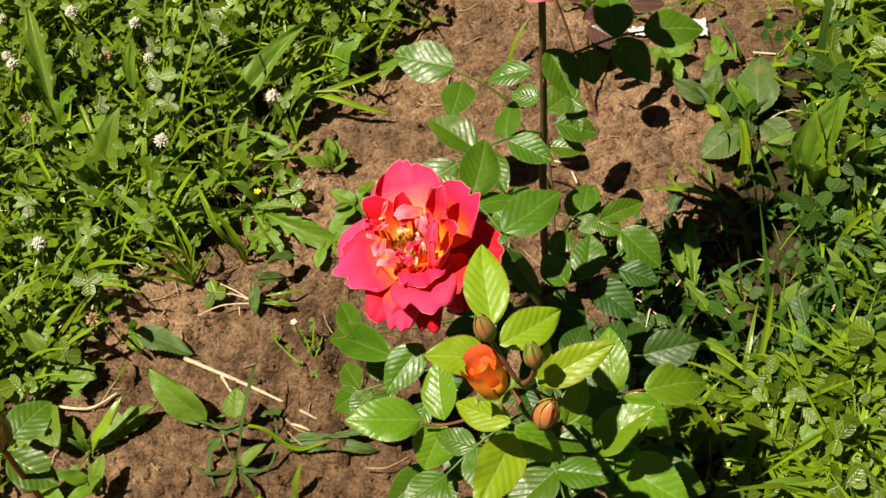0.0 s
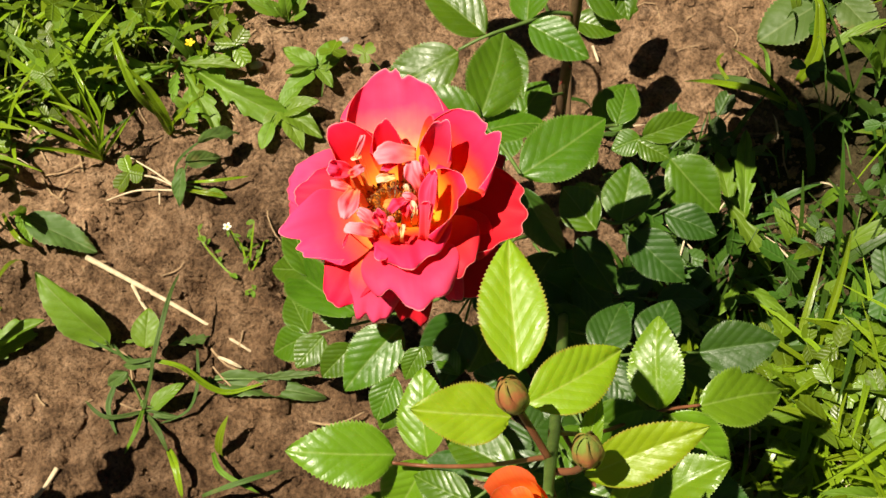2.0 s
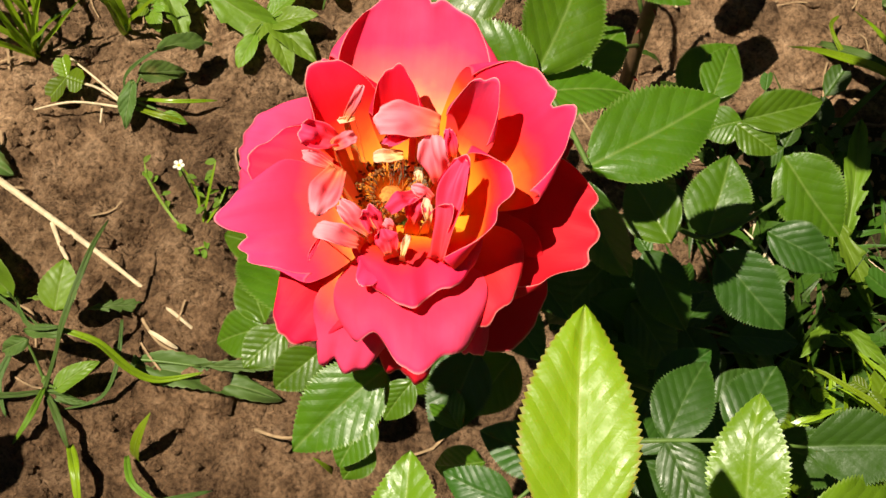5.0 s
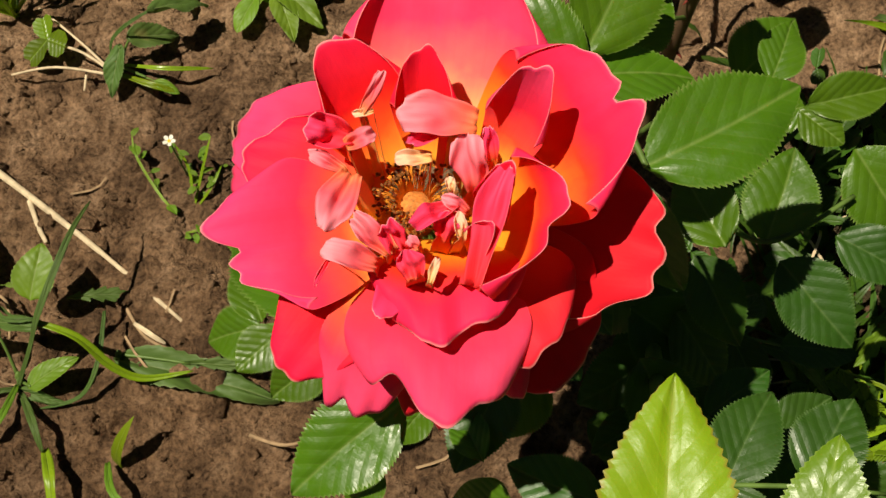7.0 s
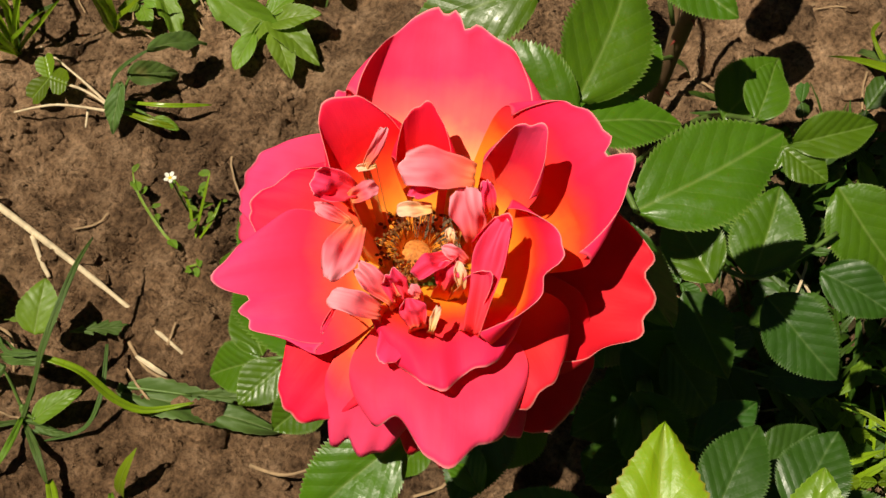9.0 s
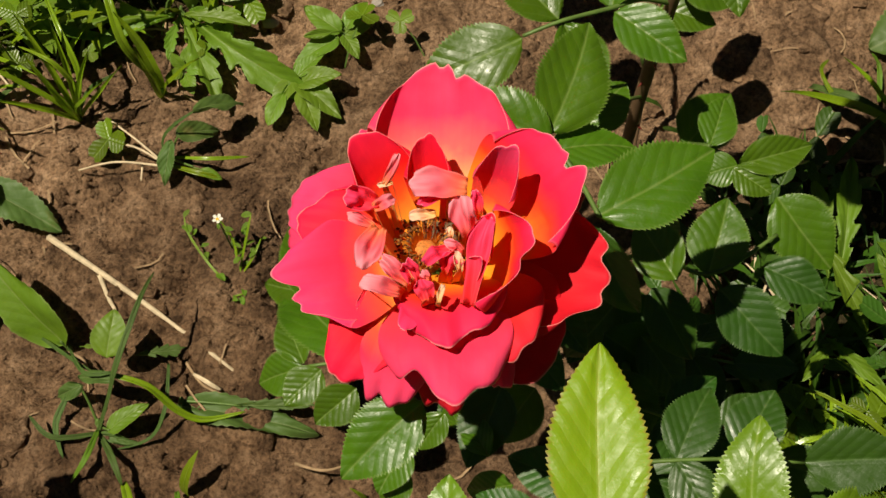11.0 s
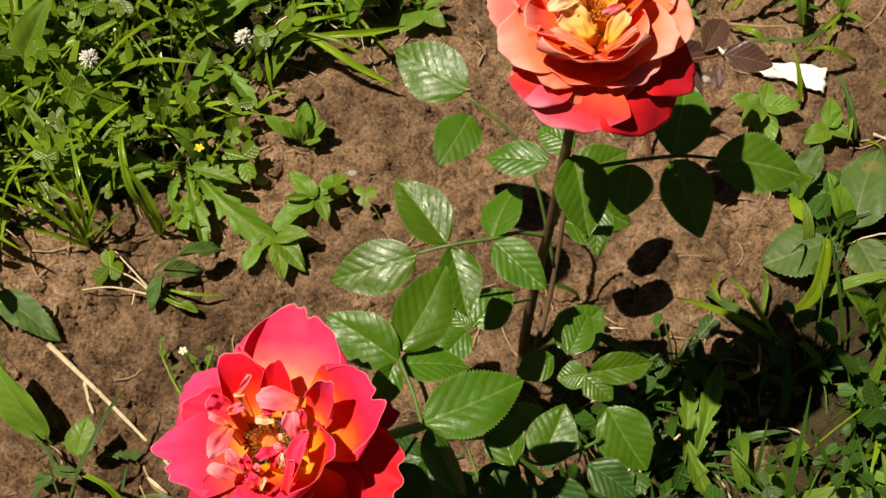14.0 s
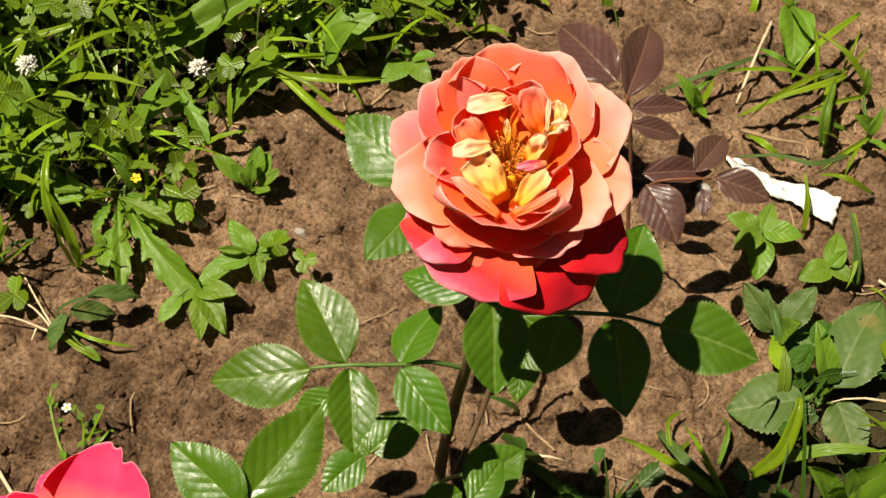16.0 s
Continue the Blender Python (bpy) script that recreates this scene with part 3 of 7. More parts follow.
def broad(flower, base, tip, width, mat, cup, curl, belly, roll=0, notches=(), blunt=0.45):
    """A large petal from its claw to its rim: a rounded, uneven and notched end, cupped across, arched along, the rim rolling back."""
    COUNT[0] += 1
    s = COUNT[0] * 5.13
    b0, d = Vector(base), Vector(tip) - Vector(base)
    ln = d.length
    d.normalize()
    side = Matrix.Rotation(radians(roll), 3, d) @ d.cross(Vector((0.0, -0.2, 0.98))).normalized()
    up = side.cross(d).normalized()
    verts, uvs, faces = [], [], []
    nu, nv = 48, 24
    for j in range(nv + 1):
        v = j / nv
        for i in range(nu + 1):
            u = math.sin(math.pi / 2 * (2 * i / nu - 1))
            end = 1 - blunt * (1 - max(0.0, 1 - abs(u) ** 2.4) ** 0.6) + 0.07 * noise.noise(Vector((u * 1.6 + s, 0, s))) + 0.030 * noise.noise(Vector((u * 4.0 + s, 3, s))) + 0.005 * noise.noise(Vector((u * 9 + s, 5, s)))
            for at, deep, wide in notches:
                end -= 0.8 * deep * math.exp(-((u - at) / (1.3 * wide)) ** 2)
            hw = 0.5 * width * (0.36 + 0.64 * math.sin(math.pi / 2 * min(1.0, v / 0.64)) ** 0.9) * (1 - 0.14 * max(0.0, (v - 0.64) / 0.36) ** 2)
            y = ln * v * (1 + (end - 1) * v ** 2.2)
            x = u * hw * (1 + 0.06 * v * noise.noise(Vector((v * 3 + s, 2.0 if u > 0 else 7.0, s))))
            h = cup * width * u * u * (0.25 + 0.75 * v) + belly * ln * math.sin(math.pi * v) - curl * ln * max(0.0, (v - 0.62) / 0.38) ** 2
            h += width * v * (0.085 * noise.noise(Vector((u * 1.2 + s, v * 1.3, s))) + 0.048 * v * noise.noise(Vector((u * 2.6 + s, v * 2.0, s + 4))) + 0.010 * v ** 5 * noise.noise(Vector((u * 7 + s, v * 3, s + 7))))
            for at, deep, wide in notches:
                h += 0.35 * abs(deep) * ln * v ** 6 * math.exp(-((u - at) / (1.6 * wide)) ** 2)
            verts.append(b0 + d * y + side * x + up * h)
            uvs.append((0.5 + 0.5 * u, v))
    w = nu + 1
    for j in range(nv):
        for i in range(nu):
            faces.append((j * w + i, j * w + i + 1, (j + 1) * w + i + 1, (j + 1) * w + i))
    ob = link_mesh("petal", grid_mesh("petal", verts, uvs, faces), mat, flower)
    sol = ob.modifiers.new("thickness", "SOLIDIFY")
    sol.thickness, sol.offset = 0.00012, -1
    return ob


def petaloid(flower, base, tip, width, mat, fold, curl, roll, square, root, belly=0.0, frill=1.0):
    """A small crumpled petal of the heart from its base to its tip, trough-shaped, its end rolled over."""
    COUNT[0] += 1
    s = COUNT[0] * 3.77
    b0, t0 = Vector(base), Vector(tip)
    d = t0 - b0
    ln = d.length
    d.normalize()
    up = Vector((0.0, -0.35, 0.95))
    side = d.cross(up).normalized()
    side = Matrix.Rotation(radians(roll), 3, d) @ side
    n = side.cross(d).normalized()
    verts, uvs, faces = [], [], []
    nu, nv, claw = 18, 18, 5
    r0 = Vector(root)
    r0 += Vector((b0.x - r0.x, b0.y - r0.y, 0.0)) * 0.75
    for j in range(claw):
        v = j / claw
        c = r0.lerp(b0, v)
        for i in range(nu + 1):
            u = 2 * i / nu - 1
            hw = 0.5 * width * (0.62 + 0.02 * v ** 1.5)
            verts.append(c + side * u * hw + n * 0.35 * hw * u * u)
            uvs.append((0.5 + 0.5 * u, 0.25 * v))
    for j in range(nv + 1):
        v = j / nv
        for i in range(nu + 1):
            u = 2 * i / nu - 1
            hw = 0.5 * width * (0.55 + 0.45 * math.sin(min(1.0, v * 1.5) * math.pi / 2)) * (1 + 0.16 * noise.noise(Vector((v * 3 + s, 2.0 if u > 0 else 7.0, 3)))) * (1 - (1 - square) * max(0.0, v - 0.5) ** 2 * 3.2)
            a = fold * 1.6 * u
            along = ln * v * (1 + v * v * frill * (0.10 * noise.noise(Vector((u * 1.3, s, 1))) + 0.014 * noise.noise(Vector((u * 5.0, s, 6)))) - 0.02 * frill * v * v * abs(noise.noise(Vector((u * 2.6, s, 8)))) - 0.10 * v * v * u * u)
            h = hw * (1 - math.cos(a)) * 0.9 - curl * ln * max(0.0, v - 0.55) ** 2 * 1.6 + belly * ln * math.sin(math.pi * v)
            h += (0.34 if ln > 0.012 else 0.46) * width * noise.noise(Vector((u * 1.6 + s, v * 2.2, 4.0))) + 0.10 * frill * width * v * noise.noise(Vector((u * 3.2 + s, v * 4, 9.0)))
            along -= curl * ln * max(0.0, v - 0.75) ** 2 * 1.2
            x = hw * (math.sin(a) / (fold * 1.6) if fold else u)
            verts.append(b0 + d * along + side * x + n * h)
            uvs.append((0.5 + 0.5 * u, 0.25 + 0.75 * v))
    w = nu + 1
    for j in range(nv + claw):
        for i in range(nu):
            faces.append((j * w + i, j * w + i + 1, (j + 1) * w + i + 1, (j + 1) * w + i))
    ob = link_mesh("petal", grid_mesh("petal", verts, uvs, faces), mat, flower, "small pale curled petal" if mat in (PETALOID, PETAL_CREAM) else "")
    sol = ob.modifiers.new("thickness", "SOLIDIFY")
    sol.thickness, sol.offset = 0.00015, -1


def stamens(flower, centre, count, r_in, r_out, height, seed, anther_mat, tilt=(0, 0)):
    """Filaments with anthers round the disc, each a small rod with a grain at its end."""
    rng = random.Random(seed)
    c = Vector(centre)
    for _ in range(count):
        a = rng.uniform(0, 6.283)
        r = rng.uniform(r_in, r_out)
        h = height * rng.uniform(0.6, 1.1)
        p0 = c + Vector((math.cos(a), math.sin(a), 0)) * r_in * 0.7
        p2 = c + Vector((math.cos(a + rng.uniform(-0.3, 0.3)) * r, math.sin(a) * r, h))
        p1 = (p0 + p2) / 2 + Vector((0, 0, h * 0.25))
        v, f = tube([p0, p1, p2], [0.00016, 0.00013, 0.0001], 5)
        st = link_mesh("stamen", grid_mesh("stamen", v, None, f), FILAMENT, flower)
        d = Vector((rng.uniform(-1, 1), rng.uniform(-1, 1), rng.uniform(-0.3, 0.6))).normalized() * 0.00055
        v, f = tube([p2 - d, p2 - d * 0.5, p2 + d * 0.5, p2 + d], [0.00012, 0.00034, 0.00034, 0.00012], 6)
        link_mesh("anther", grid_mesh("anther", v, None, f), anther_mat, st)


def dome(centre, r, h, seed, rough=0.12, rings=7, segs=16):
    verts, faces = [], []
    c = Vector(centre)
    for i in range(rings + 1):
        t = i / rings * math.pi / 2
        for k in range(segs):
            a = 2 * math.pi * k / segs
            g = 1 + rough * noise.noise(Vector((math.cos(a) * 4 * math.cos(t), math.sin(a) * 4 * math.cos(t), seed + t * 3)))
            verts.append(c + Vector((math.cos(a) * math.cos(t) * r * g, math.sin(a) * math.cos(t) * r * g, math.sin(t) * h * g)))
    for i in range(rings):
        for k in range(segs):
            k2 = (k + 1) % segs
            faces.append((i * segs + k, i * segs + k2, (i + 1) * segs + k2, (i + 1) * segs + k))
    return verts, faces


def egg(bottom, top, r, segs=14, rings=10, taper=1.0, twist=0.0, seed=0.0, rough=0.05):
    """A closed bud body between two points, widest below its middle."""
    b, t = Vector(bottom), Vector(top)
    d = (t - b)
    n = d.normalized()
    x = n.orthogonal().normalized()
    y = n.cross(x)
    verts, uvs, faces = [], [], []
    for i in range(rings + 1):
        v = i / rings
        rad = r * (math.sin(math.pi * min(0.995, max(0.005, v ** 0.8))) ** 0.65) * (1 - (1 - taper) * v)
        for k in range(segs):
            a = 2 * math.pi * k / segs + twist * v
            g = 1 + rough * math.cos(5 * a + seed) * v
            verts.append(b + d * v + (x * math.cos(a) + y * math.sin(a)) * rad * g)
            uvs.append((k / segs, v))
    for i in range(rings):
        for k in range(segs):
            k2 = (k + 1) % segs
            faces.append((i * segs + k, i * segs + k2, (i + 1) * segs + k2, (i + 1) * segs + k))
    return verts, uvs, faces


def bud(plant, bottom, top, r, skin, sepals, label, open_petals=0, sepal_mat=None):
    b, t = Vector(bottom), Vector(top)
    n = (t - b).normalized()
    ln = (t - b).length
    x = n.orthogonal().normalized()
    v, uv, f = egg(bottom, tuple(b + n * ln * (0.70 if open_petals else 1.0)), r * (0.74 if open_petals else 1.0))
    body = link_mesh("bud", grid_mesh("bud", v, uv, f), skin, plant, label)
    v, f = tube([b - n * r * 0.7, b - n * r * 0.3, b + n * r * 0.15], [r * 0.28, r * 0.55, r * 0.6], 10)
    link_mesh("hip", grid_mesh("hip", v, None, f), SEPAL, body)
    for k in range(5):
        q = Matrix.Rotation(2 * math.pi * k / 5 + 0.3, 3, n)
        out = q @ x
        side = n.cross(out)
        verts, faces = [], []
        for j in range(13):
            s = j / 12
            if open_petals:
                p = b + out * r * (0.5 + 0.75 * s) + n * r * (0.15 + 0.35 * math.sin(2.2 * s) - 0.5 * s * s)
            else:
                rad = r * (math.sin(math.pi * min(0.985, (0.06 + 0.93 * s) ** 0.8)) ** 0.65) * 1.07
                p = b + n * ln * s * (sepals + 0.12) + out * rad + side * r * 0.12 * math.sin(3 * s + k)
            wd = r * 0.62 * (1 - s) ** 0.75 * (0.55 + 0.9 * math.sin(math.pi * min(1, s + 0.25)) * 0.6)
            for e in (-1, -0.5, 0, 0.5, 1):
                verts.append(p + side * e * wd - out * e * e * wd * (0.35 if not open_petals else 0.0) + n * (e * e * wd * 0.3 if open_petals else 0) + out * (0.04 * r if e == 0 else 0))
        for j in range(12):
            for e in range(4):
                a = j * 5 + e
                faces.append((a, a + 1, a + 6, a + 5))
        link_mesh("sepal", grid_mesh("sepal", verts, None, faces), sepal_mat or SEPAL, body)
    for k in range(open_petals):
        a0 = 2.399963 * k + 0.9
        wide = 0.95 - 0.06 * (k // 3)
        lay = 1.0 - 0.085 * k
        top = 1.0 + 0.09 * math.sin(k * 2.1) - 0.02 * k
        verts, uvs, faces = [], [], []
        for j in range(13):
            s = j / 12
            for i in range(13):
                e = i / 6 - 1
                ang = a0 + e * wide * (1 - 0.12 * s)
                bulge = 0.66 + 0.36 * math.sin(math.pi / 2 * min(1.0, s * 1.7)) - 0.10 * max(0.0, s - 0.6)
                rad = r * lay * bulge * (1 + 0.05 * e) + r * 0.16 * max(0.0, s - 0.82) * 5 * (0.5 + 0.5 * math.cos(k)) * (1 - 0.5 * e * e)
                o = (Matrix.Rotation(ang, 3, n) @ x)
                verts.append(b + n * ln * (s * top - 0.07 * e * e * s + 0.02 * s * noise.noise(Vector((e * 3, k * 3.0, 1)))) + o * rad)
                uvs.append((i / 12, (0.15 + 0.85 * s) if k % 2 else (0.05 + 0.6 * s)))
        for j in range(12):
            for i in range(12):
                a = j * 13 + i
                faces.append((a, a + 1, a + 14, a + 13))
        link_mesh("petal", grid_mesh("petal", verts, uvs, faces), BUD_RED if k in (0, 4) else BUD_ORANGE, body)
    return body


# ---- the two roses in flower ----
bush_a = thing("rose_bush", (0.068, 0.160, 0.0), "rose bush with an open pink flower and orange bud in soil", "rose bush", "rose bushes")
bush_b = thing("rose_bush", (0.074, 0.172, 0.0), "rose bush with one salmon-orange flower on a thorny stem", "rose bush", "rose bushes")
bush_r = thing("rose_bush", (0.135, 0.345, 0.0), "young rose shoot with bronze-red leaves beside a paper scrap", "rose bush", "rose bushes")
bush_c = thing("rose_bush", (-0.262, -0.045, 0.0), "small rose bush with a closed red-tipped bud", "rose bush", "rose bushes")

CA = (0.0, 0.001, 0.2895)
rod("stem", [(0.066, 0.158, -0.01), (0.062, 0.130, 0.05), (0.050, 0.085, 0.14), (0.030, 0.040, 0.215), (0.010, 0.008, 0.262), (0.0, 0.001, 0.284)], 0.0032, 0.0019, STEM_GREEN, bush_a, lumpy=0.1)
rod("stem", [(0.066, 0.155, -0.01), (0.072, 0.095, 0.05), (0.070, 0.010, 0.16), (0.062, -0.080, 0.27), (0.058, -0.125, 0.345), (0.056, -0.150, 0.385)], 0.0034, 0.0016, STEM_GREEN, bush_a, "young stem flushed with red", lumpy=0.1)
thorns(bush_a, [(0.066, 0.158, -0.01), (0.062, 0.130, 0.05), (0.050, 0.085, 0.14), (0.030, 0.040, 0.215)], 7, 0.004, 3)
v, f = dome((CA[0], CA[1], CA[2] - 0.004), 0.0055, 0.0095, 4)
flower_a = link_mesh("flower", grid_mesh("flower", v, None, f), DISC, bush_a, "fully open pink-red rose with a yellow heart")
v, f = tube([(CA[0], CA[1], CA[2] - 0.016), (CA[0], CA[1], CA[2] - 0.010), (CA[0], CA[1], CA[2] - 0.002)], [0.003, 0.006, 0.0065], 12)
link_mesh("hip", grid_mesh("hip", v, None, f), SEPAL, flower_a)

# outer petals, lowest first, then the inner ring: claw, rim, width
broad(flower_a, (0.0066, -0.0086, 0.2860), (0.0075, -0.0413, 0.2700), 0.0208, PETAL_RED_SHADED, 0.1, 0.1, 0.1, 0, ((0.1, 0.06, 0.2),))
broad(flower_a, (0.0168, -0.0075, 0.2860), (0.0253, -0.0350, 0.2800), 0.0134, PETAL_ROSE, 0.1, 0.1, 0.05, 0, ())
broad(flower_a, (-0.0052, -0.0075, 0.2870), (-0.0235, -0.0353, 0.2820), 0.0247, PETAL_SCARLET, 0.1, 0.05, 0.05, 0, ())
broad(flower_a, (-0.0010, -0.0099, 0.2870), (-0.0097, -0.0435, 0.2770), 0.0224, PETAL_A, 0.05, 0.1, 0.12, 0, ((0.25, 0.12, 0.1), (-0.35, 0.04, 0.3)))
broad(flower_a, (0.0083, -0.0004, 0.2870), (0.0377, -0.0265, 0.2760), 0.0367, PETAL_RED_SHADED, 0.1, 0.04, 0.06, 0, ((-0.2, 0.03, 0.3),))
broad(flower_a, (0.0093, 0.0022, 0.2880), (0.0559, -0.0038, 0.2890), 0.0429, PETAL_RED_SHADED, 0.1, -0.03, -0.02, 0, ((-0.3, 0.12, 0.12), (0.22, 0.07, 0.1), (0.75, 0.1, 0.15)))
broad(flower_a, (0.0087, 0.0079, 0.2880), (0.0445, 0.0273, 0.2880), 0.0235, PETAL_RED_SHADED, 0.1, 0.05, 0.05, 0, ())
broad(flower_a, (-0.0036, 0.0119, 0.2890), (-0.0199, 0.0376, 0.3000), 0.0188, PETAL_A, 0.1, 0.05, 0, 0, ())
broad(flower_a, (-0.0071, 0.0086, 0.2890), (-0.0457, 0.0226, 0.2820), 0.0287, PETAL_A, 0.1, 0.06, 0.05, 0, ((0.2, 0.03, 0.3),))
broad(flower_a, (-0.0068, 0.0057, 0.2890), (-0.0470, 0.0127, 0.2790), 0.0202, PETAL_ROSE, 0.1, 0.08, 0.05, 0, ((0.3, 0.1, 0.12),))
broad(flower_a, (-0.0045, -0.0022, 0.2880), (-0.0403, -0.0151, 0.2980), 0.0330, PETAL_A, 0.06, 0.06, 0.02, 0, ((-0.1, 0.16, 0.09), (-0.45, 0.07, 0.12), (-0.8, 0.1, 0.12)))
broad(flower_a, (0.0064, -0.0067, 0.2880), (0.0101, -0.0457, 0.3020), 0.0380, PETAL_ROSE, -0.04, 0.1, 0.08, 0, ((0.55, 0.16, 0.16), (-0.45, 0.1, 0.14), (-0.1, -0.03, 0.3)))
broad(flower_a, (0.0128, -0.0064, 0.2890), (0.0292, -0.0299, 0.2980), 0.0315, PETAL_AR, 0.02, 0.08, 0.06, 0, ())
broad(flower_a, (0.0030, 0.0126, 0.2890), (0.0034, 0.0500, 0.3160), 0.0454, PETAL_T, 0.12, 0.02, -0.05, 0, ((0.14, 0.10, 0.06), (-0.10, 0.05, 0.05), (-0.3, -0.03, 0.2)))
broad(flower_a, (0.0127, 0.0074, 0.2900), (0.0406, 0.0200, 0.3210), 0.0393, PETAL_AO, 0.16, 0.06, -0.06, 0, ((0.1, 0.12, 0.07), (-0.14, 0.05, 0.2)))
broad(flower_a, (-0.0054, 0.0112, 0.2900), (-0.0204, 0.0238, 0.3170), 0.0223, PETAL_SCARLET, 0.18, 0.06, -0.05, 0, ((-0.85, 0.2, 0.2),))
broad(flower_a, (-0.0065, 0.0039, 0.2900), (-0.0394, 0.0124, 0.2900), 0.0259, PETAL_SCARLET, 0.2, 0.05, -0.02, 0, ((0.5, 0.08, 0.2),))
broad(flower_a, (0.0010, 0.0124, 0.2920), (-0.0011, 0.0255, 0.3160), 0.0141, PETAL_SCARLET, 0.25, 0.04, -0.06, 0, ())
broad(flower_a, (0.0139, 0.0080, 0.2920), (0.0236, 0.0153, 0.3300), 0.0139, PETAL_A, 0.25, 0.05, -0.08, 0, ((-0.4, 0.05, 0.4),))
broad(flower_a, (0.0125, -0.0044, 0.2910), (0.0300, -0.0115, 0.3230), 0.0310, PETAL_AO, 0.25, 0.08, -0.1, 0, ((0.15, 0.16, 0.16), (0.6, -0.04, 0.2)))
broad(flower_a, (0.0074, -0.0046, 0.2900), (0.0112, -0.0289, 0.3080), 0.0328, PETAL_AO, 0.05, 0.16, 0.06, 0, ((0.15, -0.14, 0.12), (-0.2, 0.05, 0.3)))
broad(flower_a, (0.0018, -0.0115, 0.2920), (-0.0026, -0.0278, 0.3060), 0.0092, PETAL_A, 0.3, 0.12, 0, 0, ())
broad(flower_a, (0.0144, -0.0106, 0.2930), (0.0173, -0.0135, 0.3200), 0.0081, PETAL_A, 0.45, 0, 0, 0, ())
broad(flower_a, (0.0161, -0.0021, 0.2930), (0.0190, -0.0033, 0.3240), 0.0086, PETAL_SCARLET, 0.45, 0.05, 0, 0, ())
stamens(flower_a, (CA[0], CA[1], CA[2] + 0.004), 190, 0.0046, 0.0090, 0.0062, 8, ANTHER)

CB = (0.0950, 0.1620, 0.372)
rod("stem", [(0.074, 0.174, -0.01), (0.075, 0.176, 0.06), (0.080, 0.176, 0.14), (0.085, 0.174, 0.20), (0.090, 0.168, 0.28), (0.095, 0.162, 0.364)], 0.0034, 0.0022, STEM_BROWN, bush_b, "brown thorny stem", lumpy=0.12)
rod("stem", [(0.078, 0.176, 0.0), (0.084, 0.215, 0.04), (0.086, 0.250, 0.11)], 0.0020, 0.0014, STEM_BROWN, bush_b, lumpy=0.12)
rod("stem", [(0.072, 0.172, 0.02), (0.092, 0.160, 0.09), (0.104, 0.129, 0.147)], 0.0014, 0.0010, STEM_GREEN, bush_b, lumpy=0.1)
thorns(bush_b, [(0.075, 0.176, 0.04), (0.080, 0.176, 0.14), (0.085, 0.174, 0.20), (0.090, 0.168, 0.28)], 12, 0.0055, 9)
v, f = dome((CB[0], CB[1], CB[2] - 0.002), 0.0045, 0.007, 6)
flower_b = link_mesh("flower", grid_mesh("flower", v, None, f), POLLEN, bush_b, "salmon-orange cupped rose with crimson lower petals")
v, f = tube([(CB[0], CB[1], CB[2] - 0.014), (CB[0], CB[1], CB[2] - 0.008), (CB[0], CB[1], CB[2] - 0.001)], [0.0025, 0.0055, 0.006], 12)
link_mesh("hip", grid_mesh("hip", v, None, f), SEPAL, flower_b)
# cupped petals of the salmon rose, lowest first
broad(flower_b, (0.1061, 0.1510, 0.3680), (0.1287, 0.1366, 0.3500), 0.0416, PETAL_RED_SHADED, 0.04, 0.04, 0.1, 0, ((0.3, 0.03, 0.3),), 0.5)
broad(flower_b, (0.1088, 0.1577, 0.3680), (0.1387, 0.1545, 0.3580), 0.0291, PETAL_RED_SHADED, 0.06, 0.04, 0.1, 0, (), 0.5)
broad(flower_b, (0.0948, 0.1485, 0.3680), (0.0910, 0.1261, 0.3540), 0.0478, PETAL_LP, 0.05, 0.02, 0.1, 0, ((0.55, 0.06, 0.14),), 0.45)
broad(flower_b, (0.0893, 0.1515, 0.3680), (0.0738, 0.1324, 0.3600), 0.0287, PETAL_LP, 0.06, 0.03, 0.1, 0, (), 0.5)
broad(flower_b, (0.0982, 0.1521, 0.3680), (0.1035, 0.1335, 0.3620), 0.0359, PETAL_FLAME, 0.05, 0.05, 0.1, 0, ((-0.3, 0.04, 0.2),), 0.45)
broad(flower_b, (0.0872, 0.1634, 0.3680), (0.0556, 0.1625, 0.3790), 0.0269, PETAL_LS, 0.12, 0.06, 0.02, 0, (), 0.4)
broad(flower_b, (0.1003, 0.1707, 0.3680), (0.1210, 0.1939, 0.3860), 0.0349, PETAL_PALE_B, 0.14, 0.05, -0.03, 0, (), 0.4)
broad(flower_b, (0.0882, 0.1674, 0.3680), (0.0621, 0.1763, 0.3880), 0.0288, PETAL_LS, 0.14, 0.04, -0.04, 0, ((0.3, 0.04, 0.3),), 0.4)
broad(flower_b, (0.0895, 0.1699, 0.3680), (0.0690, 0.1858, 0.3920), 0.0269, PETAL_B, 0.15, 0.03, -0.06, 0, ((-0.2, 0.06, 0.2),), 0.35)
broad(flower_b, (0.0964, 0.1725, 0.3680), (0.1028, 0.1988, 0.3920), 0.0329, PETAL_PALE_B, 0.15, 0.04, -0.05, 0, ((0.5, 0.05, 0.15),), 0.35)
broad(flower_b, (0.0924, 0.1723, 0.3680), (0.0834, 0.1963, 0.3940), 0.0406, PETAL_B, 0.15, 0.03, -0.06, 0, ((0.35, 0.05, 0.2),), 0.3)
broad(flower_b, (0.0888, 0.1593, 0.3680), (0.0639, 0.1436, 0.3770), 0.0301, PETAL_PALE_B, 0.12, 0.06, 0.02, 0, (), 0.4)
